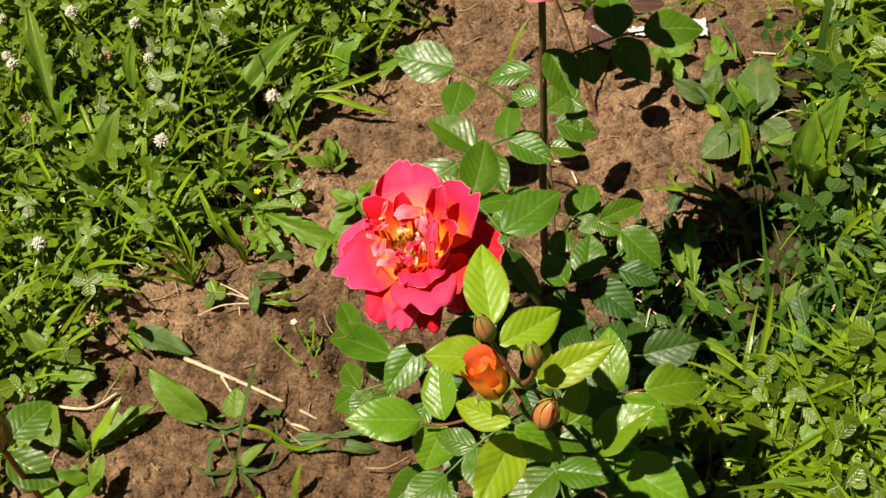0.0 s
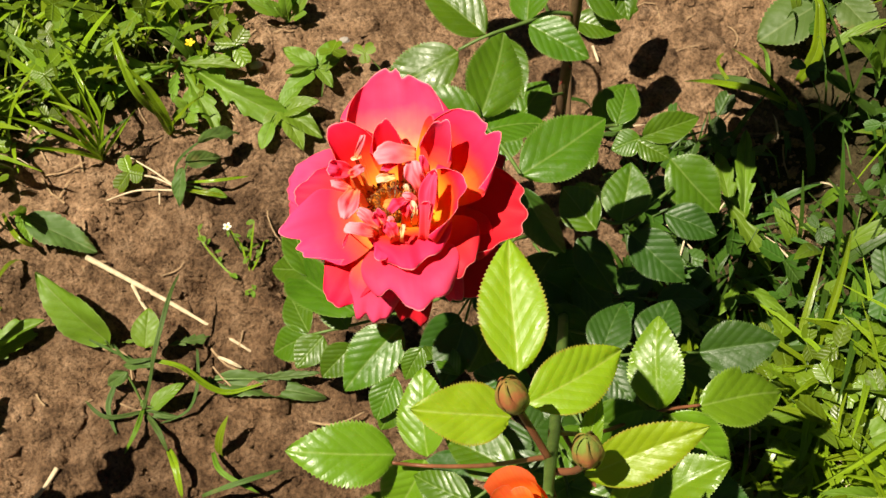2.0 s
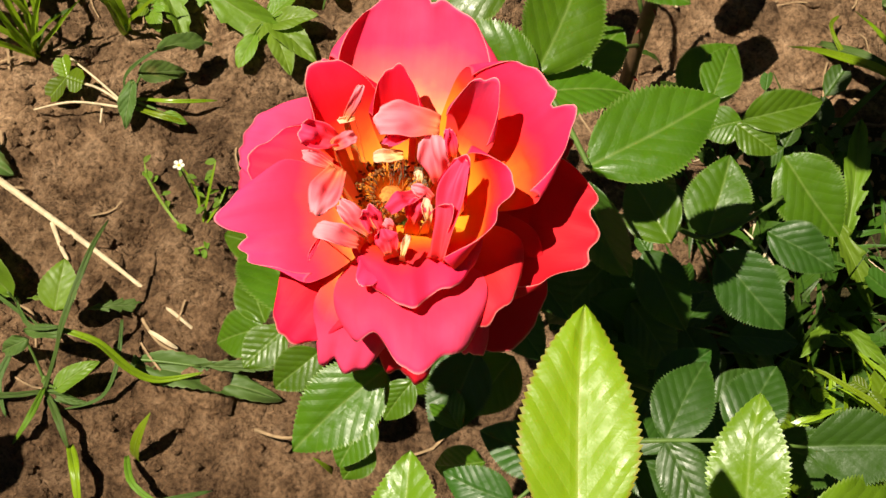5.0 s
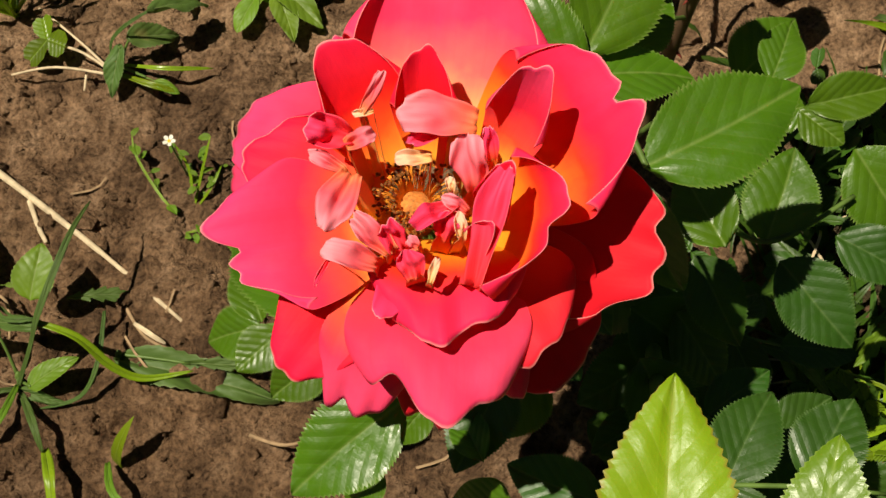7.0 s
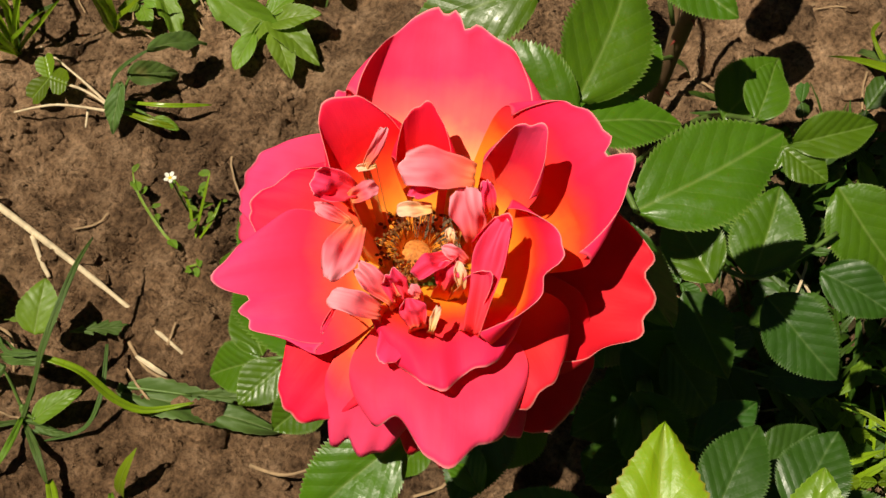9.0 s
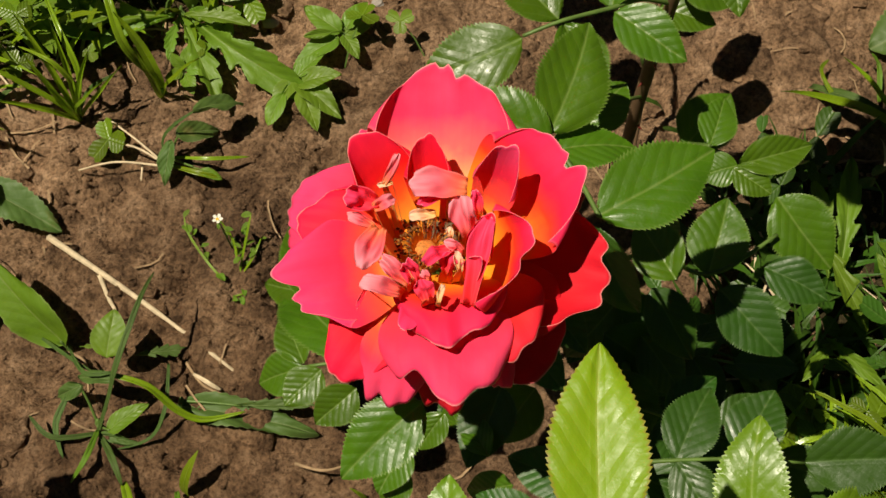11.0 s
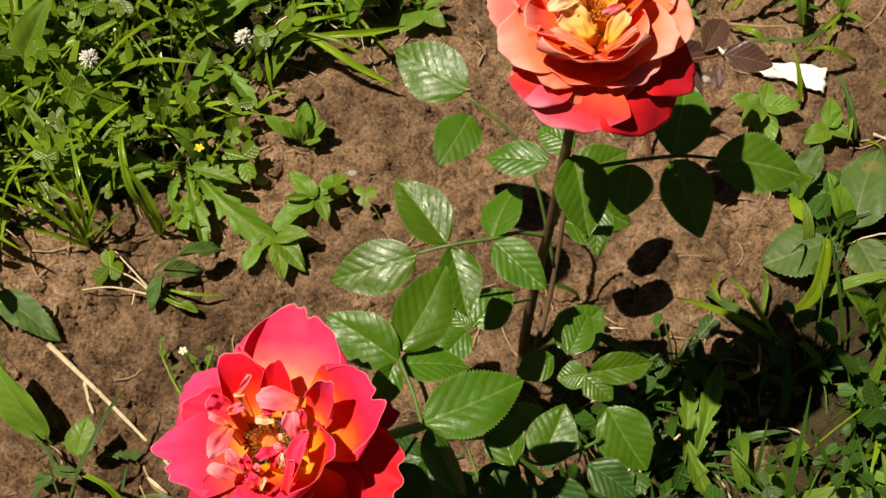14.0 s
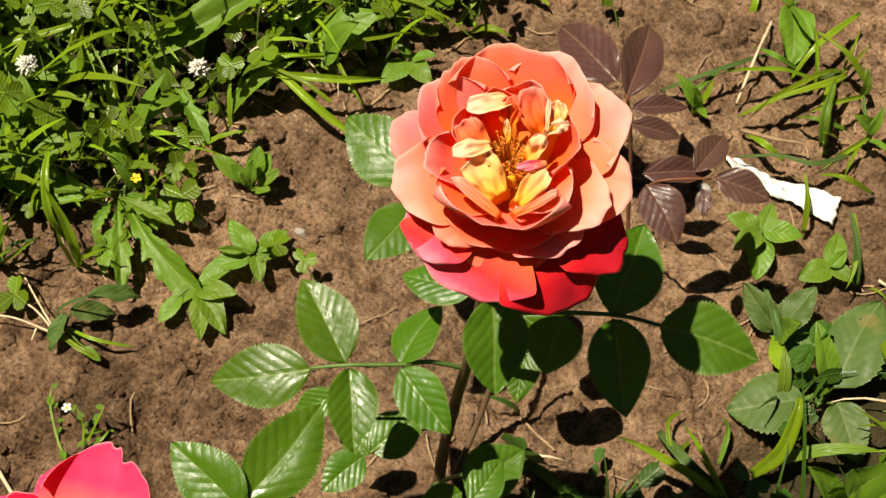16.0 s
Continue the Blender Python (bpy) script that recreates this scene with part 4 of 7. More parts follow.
broad(flower_b, (0.0922, 0.1570, 0.3680), (0.0796, 0.1357, 0.3720), 0.0300, PETAL_B, 0.1, 0.06, 0.04, 0, ((0.2, 0.05, 0.2),), 0.4)
broad(flower_b, (0.0967, 0.1569, 0.3680), (0.1013, 0.1360, 0.3710), 0.0373, PETAL_FLAME, 0.08, 0.02, 0.05, 0, ((0.1, 0.05, 0.15), (-0.5, 0.04, 0.2)), 0.35)
broad(flower_b, (0.1013, 0.1596, 0.3680), (0.1239, 0.1486, 0.3720), 0.0358, PETAL_LS, 0.1, 0.05, 0.05, 0, ((0.3, 0.06, 0.12), (-0.3, 0.05, 0.12)), 0.35)
broad(flower_b, (0.1029, 0.1647, 0.3680), (0.1329, 0.1699, 0.3770), 0.0325, PETAL_PALE_B, 0.12, 0.05, 0.02, 0, (), 0.4)
broad(flower_b, (0.1020, 0.1625, 0.3680), (0.1284, 0.1572, 0.3800), 0.0281, PETAL_PALE_B, 0.14, 0.06, 0, 0, (), 0.4)
broad(flower_b, (0.0870, 0.1626, 0.3710), (0.0722, 0.1495, 0.3880), 0.0194, PETAL_LS, 0.25, 0.05, -0.06, 0, (), 0.4)
broad(flower_b, (0.0902, 0.1584, 0.3710), (0.0822, 0.1381, 0.3850), 0.0220, PETAL_B, 0.2, 0.05, -0.04, 0, (), 0.4)
broad(flower_b, (0.0959, 0.1581, 0.3710), (0.1012, 0.1331, 0.3860), 0.0425, PETAL_LS, 0.2, -0.02, -0.06, 0, ((0.35, 0.05, 0.2), (-0.25, 0.04, 0.2)), 0.3)
broad(flower_b, (0.1008, 0.1625, 0.3710), (0.1163, 0.1491, 0.3880), 0.0238, PETAL_PALE_B, 0.22, 0.04, -0.06, 0, (), 0.4)
broad(flower_b, (0.1005, 0.1714, 0.3710), (0.1134, 0.1699, 0.3940), 0.0241, PETAL_B, 0.24, 0.04, -0.1, 0, (), 0.35)
broad(flower_b, (0.0945, 0.1762, 0.3710), (0.0976, 0.1805, 0.3980), 0.0244, PETAL_PALE_B, 0.24, 0.04, -0.12, 0, ((0.2, 0.06, 0.2),), 0.35)
broad(flower_b, (0.0891, 0.1729, 0.3710), (0.0831, 0.1715, 0.3980), 0.0242, PETAL_B, 0.24, 0.03, -0.12, 0, (), 0.35)
broad(flower_b, (0.0873, 0.1681, 0.3710), (0.0776, 0.1610, 0.3940), 0.0213, PETAL_FLAME, 0.26, 0.05, -0.1, 0, (), 0.4)
stamens(flower_b, (CB[0], CB[1] - 0.002, CB[2] + 0.007), 130, 0.003, 0.0085, 0.0105, 12, ANTHER_ORANGE)

# small curled petals of the two hearts: base, tip, width
petaloid(flower_a, (0.0119, 0.0105, 0.3150), (-0.0043, 0.0099, 0.3190), 0.0090, PETALOID, 0.27, 0.47, 10, 0.9, CA)
petaloid(flower_a, (0.0051, 0.0108, 0.3120), (-0.0016, 0.0050, 0.3140), 0.0047, PETAL_ROSE, 0.52, 0.55, 0, 0.5, CA)
petaloid(flower_a, (0.0032, 0.0051, 0.3085), (-0.0044, 0.0036, 0.3090), 0.0040, PETAL_CREAM, 0.62, 0.25, 0, 0.9, CA)
petaloid(flower_a, (0.0132, -0.0001, 0.3060), (0.0096, 0.0059, 0.3170), 0.0077, PETALOID, 0.32, 0.47, -15, 0.9, CA)
petaloid(flower_a, (-0.0121, -0.0020, 0.3120), (-0.0156, -0.0157, 0.3150), 0.0084, PETALOID, 0.32, 0.32, 0, 0.5, CA)
petaloid(flower_a, (-0.0138, 0.0057, 0.3120), (-0.0222, 0.0047, 0.3170), 0.0083, PETAL_ROSE, 0.62, -0.20, 0, 0.8, CA)
petaloid(flower_a, (-0.0138, 0.0030, 0.3135), (-0.0084, 0.0064, 0.3150), 0.0047, PETALOID, 0.42, 0.40, 0, 0.8, CA)
petaloid(flower_a, (-0.0114, 0.0102, 0.3150), (-0.0074, 0.0162, 0.3220), 0.0035, PETALOID, 0.72, 0.40, 20, 0.6, CA)
petaloid(flower_a, (-0.0092, 0.0108, 0.3150), (-0.0134, 0.0094, 0.3150), 0.0021, PETAL_CREAM, 0.82, 0.55, 0, 0.7, CA)
petaloid(flower_a, (-0.0141, -0.0007, 0.3100), (-0.0215, 0.0012, 0.3130), 0.0038, PETALOID, 0.52, 0.40, 0, 0.6, CA)
petaloid(flower_a, (-0.0051, -0.0196, 0.3080), (-0.0149, -0.0196, 0.3150), 0.0061, PETALOID, 0.57, 0.70, 10, 0.8, CA)
petaloid(flower_a, (-0.0138, -0.0204, 0.3110), (-0.0161, -0.0269, 0.3110), 0.0014, PETAL_ROSE, 0.72, 0.40, 0, 0.4, CA)
petaloid(flower_a, (-0.0022, -0.0165, 0.3080), (-0.0104, -0.0121, 0.3140), 0.0057, PETALOID, 0.47, 0.40, 0, 0.7, CA)
petaloid(flower_a, (-0.0007, -0.0152, 0.3070), (-0.0041, -0.0123, 0.3130), 0.0065, PETAL_ROSE, 0.62, -0.20, 0, 0.7, CA)
petaloid(flower_a, (0.0034, -0.0233, 0.3120), (0.0011, -0.0184, 0.3150), 0.0064, PETAL_ROSE, 0.42, 0.40, 0, 0.4, CA)
petaloid(flower_a, (0.0089, -0.0061, 0.3110), (0.0015, -0.0121, 0.3130), 0.0052, PETAL_ROSE, 0.47, 0.47, 10, 0.8, CA)
petaloid(flower_a, (0.0082, -0.0031, 0.3110), (0.0076, -0.0011, 0.3130), 0.0026, PETAL_CREAM, 0.92, 0.70, 0, 0.9, CA)
petaloid(flower_a, (0.0119, -0.0073, 0.3110), (0.0067, -0.0060, 0.3140), 0.0036, PETALOID, 0.72, 0.55, 0, 0.8, CA)
petaloid(flower_a, (0.0115, -0.0127, 0.3100), (0.0104, -0.0092, 0.3140), 0.0035, PETAL_CREAM, 0.92, 0.70, 0, 0.8, CA)
petaloid(flower_a, (0.0077, -0.0126, 0.3080), (0.0084, -0.0082, 0.3120), 0.0059, PETAL_ROSE, 0.52, 0.25, 0, 0.7, CA)
petaloid(flower_a, (0.0149, -0.0218, 0.3080), (0.0181, -0.0027, 0.3250), 0.0074, PETAL_ROSE, 0.52, 0.40, -20, 0.6, CA)
petaloid(flower_a, (0.0159, 0.0037, 0.3120), (0.0143, 0.0072, 0.3200), 0.0036, PETAL_A, 0.62, 0.25, 0, 0.6, CA)
petaloid(flower_a, (0.0063, -0.0239, 0.3120), (0.0074, -0.0197, 0.3150), 0.0023, PETAL_CREAM, 0.72, 0.70, 0, 0.7, CA)
petaloid(flower_a, (0.0030, -0.0151, 0.3080), (0.0008, -0.0139, 0.3100), 0.0030, PETALOID, 0.62, 0.70, 0, 0.8, CA)
petaloid(flower_b, (0.0902, 0.1739, 0.3960), (0.0788, 0.1662, 0.3980), 0.0071, PETAL_CREAM, 0.50, 0.40, 0, 0.9, CB)
petaloid(flower_b, (0.0919, 0.1703, 0.3900), (0.0905, 0.1743, 0.3980), 0.0074, PETAL_B, 0.40, 0.10, 0, 0.6, CB)
petaloid(flower_b, (0.1014, 0.1704, 0.3900), (0.0947, 0.1775, 0.4010), 0.0098, PETAL_B, 0.30, 0.10, 0, 0.7, CB)
petaloid(flower_b, (0.1041, 0.1690, 0.3940), (0.1017, 0.1758, 0.4000), 0.0017, PETAL_CREAM, 0.50, 0.10, 0, 0.7, CB)
petaloid(flower_b, (0.0887, 0.1560, 0.3880), (0.0793, 0.1617, 0.3970), 0.0102, PETAL_B, 0.40, 0.10, 0, 0.7, CB)
petaloid(flower_b, (0.0894, 0.1583, 0.3930), (0.0805, 0.1502, 0.3960), 0.0066, PETAL_CREAM, 0.60, 0.40, 0, 0.8, CB)
petaloid(flower_b, (0.0970, 0.1469, 0.3860), (0.0854, 0.1528, 0.3930), 0.0125, PETAL_BI, 0.25, 0.20, 0, 0.9, CB)
petaloid(flower_b, (0.1036, 0.1456, 0.3870), (0.1086, 0.1566, 0.3930), 0.0077, PETAL_BI, 0.40, 0.20, 0, 0.8, CB)
petaloid(flower_b, (0.1077, 0.1585, 0.3930), (0.1000, 0.1534, 0.3940), 0.0032, PETALOID, 0.30, 0.30, 0, 0.7, CB)
petaloid(flower_b, (0.1012, 0.1603, 0.3880), (0.1037, 0.1663, 0.3950), 0.0065, PETAL_BI, 0.50, 0.20, 0, 0.6, CB)
petaloid(flower_b, (0.0936, 0.1637, 0.3900), (0.0913, 0.1676, 0.3950), 0.0024, PETAL_BI, 0.50, 0.10, 0, 0.5, CB)
petaloid(flower_b, (0.1037, 0.1699, 0.3920), (0.1097, 0.1737, 0.3950), 0.0052, PETAL_CREAM, 0.50, 0.40, 0, 0.8, CB)
petaloid(flower_b, (0.1054, 0.1720, 0.3920), (0.1050, 0.1783, 0.3980), 0.0069, PETAL_BI, 0.30, 0.20, 0, 0.6, CB)
petaloid(flower_b, (0.0992, 0.1399, 0.3860), (0.0819, 0.1451, 0.3910), 0.0042, PETAL_PALE_B, 0.50, 0.30, 0, 0.7, CB)
petaloid(flower_b, (0.1037, 0.1421, 0.3860), (0.1137, 0.1531, 0.3900), 0.0045, PETAL_PALE_B, 0.50, 0.30, 0, 0.7, CB)

# buds on the young shoot
bud(bush_a, (0.0525, -0.1670, 0.4090), (0.0460, -0.1642, 0.4290), 0.0088, BUD_ORANGE, 0.55, "orange bud just opening", 9)
bud(bush_a, (0.0480, -0.1180, 0.3770), (0.0452, -0.1170, 0.3925), 0.0048, BUD_SKIN, 1.0, "closed green bud", sepal_mat=BUD_SKIN)
bud(bush_a, (0.0685, -0.1360, 0.3780), (0.0677, -0.1349, 0.3925), 0.0046, BUD_SKIN, 1.0, "closed green bud", sepal_mat=BUD_SKIN)
bud(bush_a, (0.0690, -0.1700, 0.3830), (0.0745, -0.1688, 0.3975), 0.0055, BUD_TIP, 1.0, "closed green bud flushed red", sepal_mat=BUD_TIP)
rod("stem", [(0.0560, -0.150, 0.385), (0.0555, -0.1600, 0.398), (0.0525, -0.1670, 0.408)], 0.0016, 0.0016, STEM_GREEN, bush_a, n=3)
rod("stem", [(0.0580, -0.125, 0.345), (0.0520, -0.1200, 0.362), (0.0480, -0.1180, 0.376)], 0.0013, 0.0011, STEM_RED, bush_a, n=3)
rod("stem", [(0.0585, -0.130, 0.350), (0.0650, -0.134, 0.362), (0.0685, -0.136, 0.377)], 0.0013, 0.0011, STEM_RED, bush_a, n=3)
rod("stem", [(0.0570, -0.140, 0.365), (0.0620, -0.158, 0.371), (0.0690, -0.170, 0.382)], 0.0013, 0.0011, STEM_RED, bush_a, n=3)
# leaf stalks
rod("leaf_stalk", [(0.058, -0.118, 0.330), (0.035, -0.105, 0.285), (0.013, -0.097, 0.263), (-0.001, -0.096, 0.265)], 0.0010, 0.0007, STEM_RED, bush_a)
rod("leaf_stalk", [(0.061, -0.095, 0.290), (0.080, -0.075, 0.235), (0.1073, -0.0553, 0.205), (0.126, -0.0505, 0.199)], 0.0010, 0.0007, STEM_RED, bush_a)
rod("leaf_stalk", [(0.062, -0.085, 0.275), (0.078, -0.105, 0.250), (0.090, -0.112, 0.242), (0.104, -0.117, 0.235)], 0.0010, 0.0007, STEM_RED, bush_a)
rod("leaf_stalk", [(0.045, 0.072, 0.165), (0.042, 0.070, 0.215), (0.036, 0.063, 0.254), (0.045, 0.048, 0.257), (0.052, 0.034, 0.258)], 0.0011, 0.0008, STEM_GREEN, bush_a)
rod("leaf_stalk", [(0.055, 0.090, 0.10), (0.080, 0.075, 0.150), (0.101, 0.061, 0.163), (0.128, 0.080, 0.163)], 0.0011, 0.0008, STEM_GREEN, bush_a)
rod("leaf_stalk", [(0.055, 0.095, 0.09), (0.000, 0.070, 0.115), (-0.050, 0.055, 0.133)], 0.0011, 0.0008, STEM_GREEN, bush_a)
rod("leaf_stalk", [(0.055, 0.095, 0.06), (-0.010, 0.060, 0.075), (-0.066, 0.046, 0.075)], 0.0011, 0.0008, STEM_GREEN, bush_a)
rod("leaf_stalk", [(0.084, 0.175, 0.183), (0.070, 0.167, 0.196), (0.058, 0.159, 0.200), (0.038, 0.150, 0.202), (0.023, 0.144, 0.199)], 0.0012, 0.0008, STEM_GREEN, bush_b)
rod("leaf_stalk", [(0.088, 0.170, 0.250), (0.105, 0.175, 0.256), (0.138, 0.187, 0.256), (0.157, 0.190, 0.255)], 0.0012, 0.0008, STEM_GREEN, bush_b)
rod("leaf_stalk", [(0.084, 0.225, 0.06), (0.060, 0.255, 0.13), (0.024, 0.268, 0.16)], 0.0012, 0.0008, STEM_GREEN, bush_b)
rod("leaf_stalk", [(0.079, 0.176, 0.11), (0.065, 0.155, 0.135), (0.052, 0.137, 0.141)], 0.0010, 0.0007, STEM_GREEN, bush_b)
rod("stem", [(0.135, 0.345, -0.01), (0.124, 0.362, 0.03), (0.112, 0.378, 0.09), (0.103, 0.381, 0.130)], 0.0014, 0.0009, STEM_RED, bush_r, lumpy=0.1)
rod("leaf_stalk", [(0.128, 0.350, 0.07), (0.132, 0.334, 0.128), (0.160, 0.346, 0.131)], 0.0010, 0.0007, STEM_RED, bush_r)
rod("stem", [(-0.262, -0.045, -0.01), (-0.268, -0.050, 0.12), (-0.262, -0.056, 0.225)], 0.0026, 0.0018, STEM_RED, bush_c, lumpy=0.1)
bud(bush_c, (-0.262, -0.056, 0.224), (-0.252, -0.056, 0.254), 0.0088, BUD_SKIN, 0.95, "closed bud with a red tip")

# leaves of the roses: base, tip, width to length, turn about the midrib
leaf(bush_a, "young", (0.0488, -0.1000, 0.3590), (0.0470, -0.0560, 0.3690), 0.50, 5)
leaf(bush_a, "young", (0.0515, -0.1091, 0.3550), (0.0840, -0.0906, 0.3530), 0.55, 0)
leaf(bush_a, "young", (0.0459, -0.1096, 0.3450), (0.0145, -0.1095, 0.3560), 0.62, 0)
leaf(bush_a, "young", (0.0678, -0.1341, 0.3570), (0.1060, -0.1240, 0.3690), 0.42, 20)
leaf(bush_a, "mid", (0.0005, -0.0918, 0.2620), (-0.0386, -0.0946, 0.2780), 0.60, 0)
leaf(bush_a, "mid", (0.0120, -0.0920, 0.2590), (0.0090, -0.0599, 0.2720), 0.62, -20)
leaf(bush_a, "mid", (0.0110, -0.0922, 0.2570), (-0.0020, -0.1120, 0.2400), 0.85, 0)
leaf(bush_a, "mid", (0.1073, -0.0553, 0.2060), (0.1072, -0.0192, 0.2246), 0.60, -20)
leaf(bush_a, "mid", (0.1260, -0.0505, 0.1980), (0.1696, -0.0370, 0.1820), 0.55, 0)
leaf(bush_a, "mid", (0.1120, -0.0560, 0.2030), (0.1392, -0.0752, 0.1860), 0.62, 20)
leaf(bush_a, "mid", (0.0910, -0.1120, 0.2420), (0.1260, -0.0970, 0.2620), 0.59, -15)
leaf(bush_a, "mid", (0.1040, -0.1170, 0.2350), (0.1400, -0.1410, 0.2300), 0.71, 0)
leaf(bush_a, "mid", (0.0900, -0.1130, 0.2420), (0.0740, -0.1280, 0.2350), 0.80, 0)
leaf(bush_a, "mid", (0.0900, -0.1130, 0.2420), (0.0990, -0.1290, 0.2380), 0.90, 20)
leaf(bush_a, "young", (0.0560, -0.1750, 0.3950), (0.0310, -0.1590, 0.3900), 0.50, -10)
leaf(bush_a, "young", (0.0550, -0.1610, 0.3600), (0.0380, -0.1980, 0.3620), 0.56, -15)
leaf(bush_a, "mid", (0.0550, -0.1490, 0.3450), (0.0770, -0.1590, 0.3250), 0.56, 20)
leaf(bush_a, "mid", (0.0790, -0.1370, 0.3200), (0.0900, -0.1190, 0.3400), 0.48, 25)
leaf(bush_a, "mid", (0.0690, -0.1230, 0.3300), (0.0740, -0.1030, 0.3450), 0.35, -25)
leaf(bush_a, "mature", (-0.004, -0.088, 0.200), (-0.029, -0.112, 0.200), 0.59, 0)
leaf(bush_a, "mature", (0.005, -0.094, 0.200), (0.008, -0.112, 0.200), 0.67, 0)
leaf(bush_a, "mature", (0.063, -0.126, 0.250), (0.043, -0.138, 0.245), 0.7, 0)
leaf(bush_a, "mature", (-0.001, -0.025, 0.235), (-0.027, -0.049, 0.225), 0.62, -10)
leaf(bush_a, "mature", (-0.031, 0.018, 0.160), (-0.083, 0.074, 0.110), 0.27, 0)
leaf(bush_a, "mature", (-0.052, 0.055, 0.135), (-0.087, 0.069, 0.112), 0.42, 0)
leaf(bush_a, "mature", (-0.058, 0.053, 0.130), (-0.076, 0.096, 0.120), 0.37, 0)
leaf(bush_a, "mature", (-0.068, 0.045, 0.075), (-0.092, 0.042, 0.060), 0.72, 0)
leaf(bush_a, "mature", (-0.068, 0.047, 0.075), (-0.083, 0.075, 0.070), 0.56, 0)
leaf(bush_a, "mature", (-0.060, 0.045, 0.075), (-0.075, 0.028, 0.070), 0.8, 0)
leaf(bush_a, "mature", (-0.043, 0.037, 0.100), (-0.059, 0.063, 0.100), 0.6, 0)
leaf(bush_a, "mature", (-0.040, 0.028, 0.100), (-0.057, 0.013, 0.090), 0.75, 0)
leaf(bush_a, "mature", (0.020, -0.021, 0.170), (0.009, -0.002, 0.160), 0.49, 0)
leaf(bush_a, "mature", (0.029, -0.031, 0.170), (0.010, -0.029, 0.150), 0.48, 0)
leaf(bush_a, "mature", (0.002, -0.002, 0.160), (-0.008, -0.014, 0.150), 0.67, 0)
leaf(bush_a, "mature", (-0.012, -0.017, 0.130), (-0.022, -0.029, 0.120), 0.67, 0)
leaf(bush_a, "mature", (-0.013, -0.008, 0.140), (-0.023, -0.027, 0.130), 0.7, 0)
leaf(bush_a, "mature", (0.007, -0.001, 0.140), (0.001, 0.014, 0.130), 0.49, 0)
leaf(bush_a, "mature", (0.017, -0.022, 0.150), (0.030, -0.028, 0.140), 0.65, 0)
leaf(bush_a, "mature", (0.036, 0.018, 0.140), (0.021, -0.002, 0.130), 0.8, 0)
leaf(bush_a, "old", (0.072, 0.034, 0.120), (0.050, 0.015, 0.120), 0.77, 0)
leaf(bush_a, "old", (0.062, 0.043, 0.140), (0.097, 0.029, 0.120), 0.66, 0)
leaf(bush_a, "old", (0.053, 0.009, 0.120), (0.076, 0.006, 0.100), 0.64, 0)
leaf(bush_a, "mature", (0.052, 0.035, 0.256), (0.091, 0.062, 0.258), 0.58, -5)
leaf(bush_a, "mature", (0.036, 0.061, 0.255), (0.002, 0.073, 0.265), 0.62, 0)
leaf(bush_a, "mature", (0.035, 0.066, 0.255), (0.049, 0.108, 0.262), 0.6, 10)
leaf(bush_a, "mature", (0.035, 0.062, 0.250), (0.065, 0.071, 0.245), 0.6, -20)
leaf(bush_a, "mature", (0.034, 0.060, 0.255), (0.031, 0.039, 0.250), 0.63, -30)
leaf(bush_a, "old", (0.052, 0.047, 0.225), (0.070, 0.023, 0.200), 0.48, 25)
leaf(bush_b, "mature", (0.104, 0.129, 0.147), (0.112, 0.154, 0.148), 0.65, 0)
leaf(bush_b, "mature", (0.116, 0.120, 0.147), (0.148, 0.134, 0.146), 0.48, 0)
leaf(bush_b, "mature", (0.116, 0.120, 0.147), (0.100, 0.116, 0.145), 0.9, 0)
leaf(bush_b, "mature", (0.114, 0.119, 0.147), (0.130, 0.109, 0.143), 0.8, 0)
leaf(bush_a, "mature", (0.101, 0.061, 0.162), (0.107, 0.091, 0.172), 0.76, 0)
leaf(bush_a, "mature", (0.128, 0.096, 0.165), (0.152, 0.072, 0.150), 0.75, 0)
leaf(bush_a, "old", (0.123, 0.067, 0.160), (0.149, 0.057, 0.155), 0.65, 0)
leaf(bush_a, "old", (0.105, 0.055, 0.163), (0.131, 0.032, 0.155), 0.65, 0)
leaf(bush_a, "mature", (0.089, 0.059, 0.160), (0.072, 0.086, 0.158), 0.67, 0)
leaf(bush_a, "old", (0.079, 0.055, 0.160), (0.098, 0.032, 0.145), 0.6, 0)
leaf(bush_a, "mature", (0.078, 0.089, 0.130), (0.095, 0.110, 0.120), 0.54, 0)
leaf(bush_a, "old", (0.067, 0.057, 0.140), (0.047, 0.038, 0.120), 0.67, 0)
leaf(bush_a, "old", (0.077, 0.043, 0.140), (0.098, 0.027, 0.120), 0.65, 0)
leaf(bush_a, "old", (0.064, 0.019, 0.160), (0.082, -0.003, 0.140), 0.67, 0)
leaf(bush_b, "mature", (0.023, 0.144, 0.198), (-0.018, 0.125, 0.190), 0.61, 5)
leaf(bush_b, "mature", (0.037, 0.151, 0.202), (0.005, 0.177, 0.212), 0.61, 10)
leaf(bush_b, "mature", (0.039, 0.149, 0.202), (0.056, 0.117, 0.195), 0.61, -15)
leaf(bush_b, "mature", (0.058, 0.160, 0.199), (0.063, 0.191, 0.205), 0.74, -25)
leaf(bush_b, "mature", (0.059, 0.158, 0.199), (0.089, 0.140, 0.195), 0.61, 10)
leaf(bush_b, "mature", (0.052, 0.138, 0.140), (0.068, 0.162, 0.145), 0.8, 0)
leaf(bush_b, "mature", (0.050, 0.135, 0.140), (0.038, 0.113, 0.140), 0.74, 0)
leaf(bush_b, "mature", (0.022, 0.167, 0.120), (0.005, 0.149, 0.110), 0.59, 0)
leaf(bush_b, "mature", (0.052, 0.136, 0.140), (0.032, 0.146, 0.140), 0.58, 0)
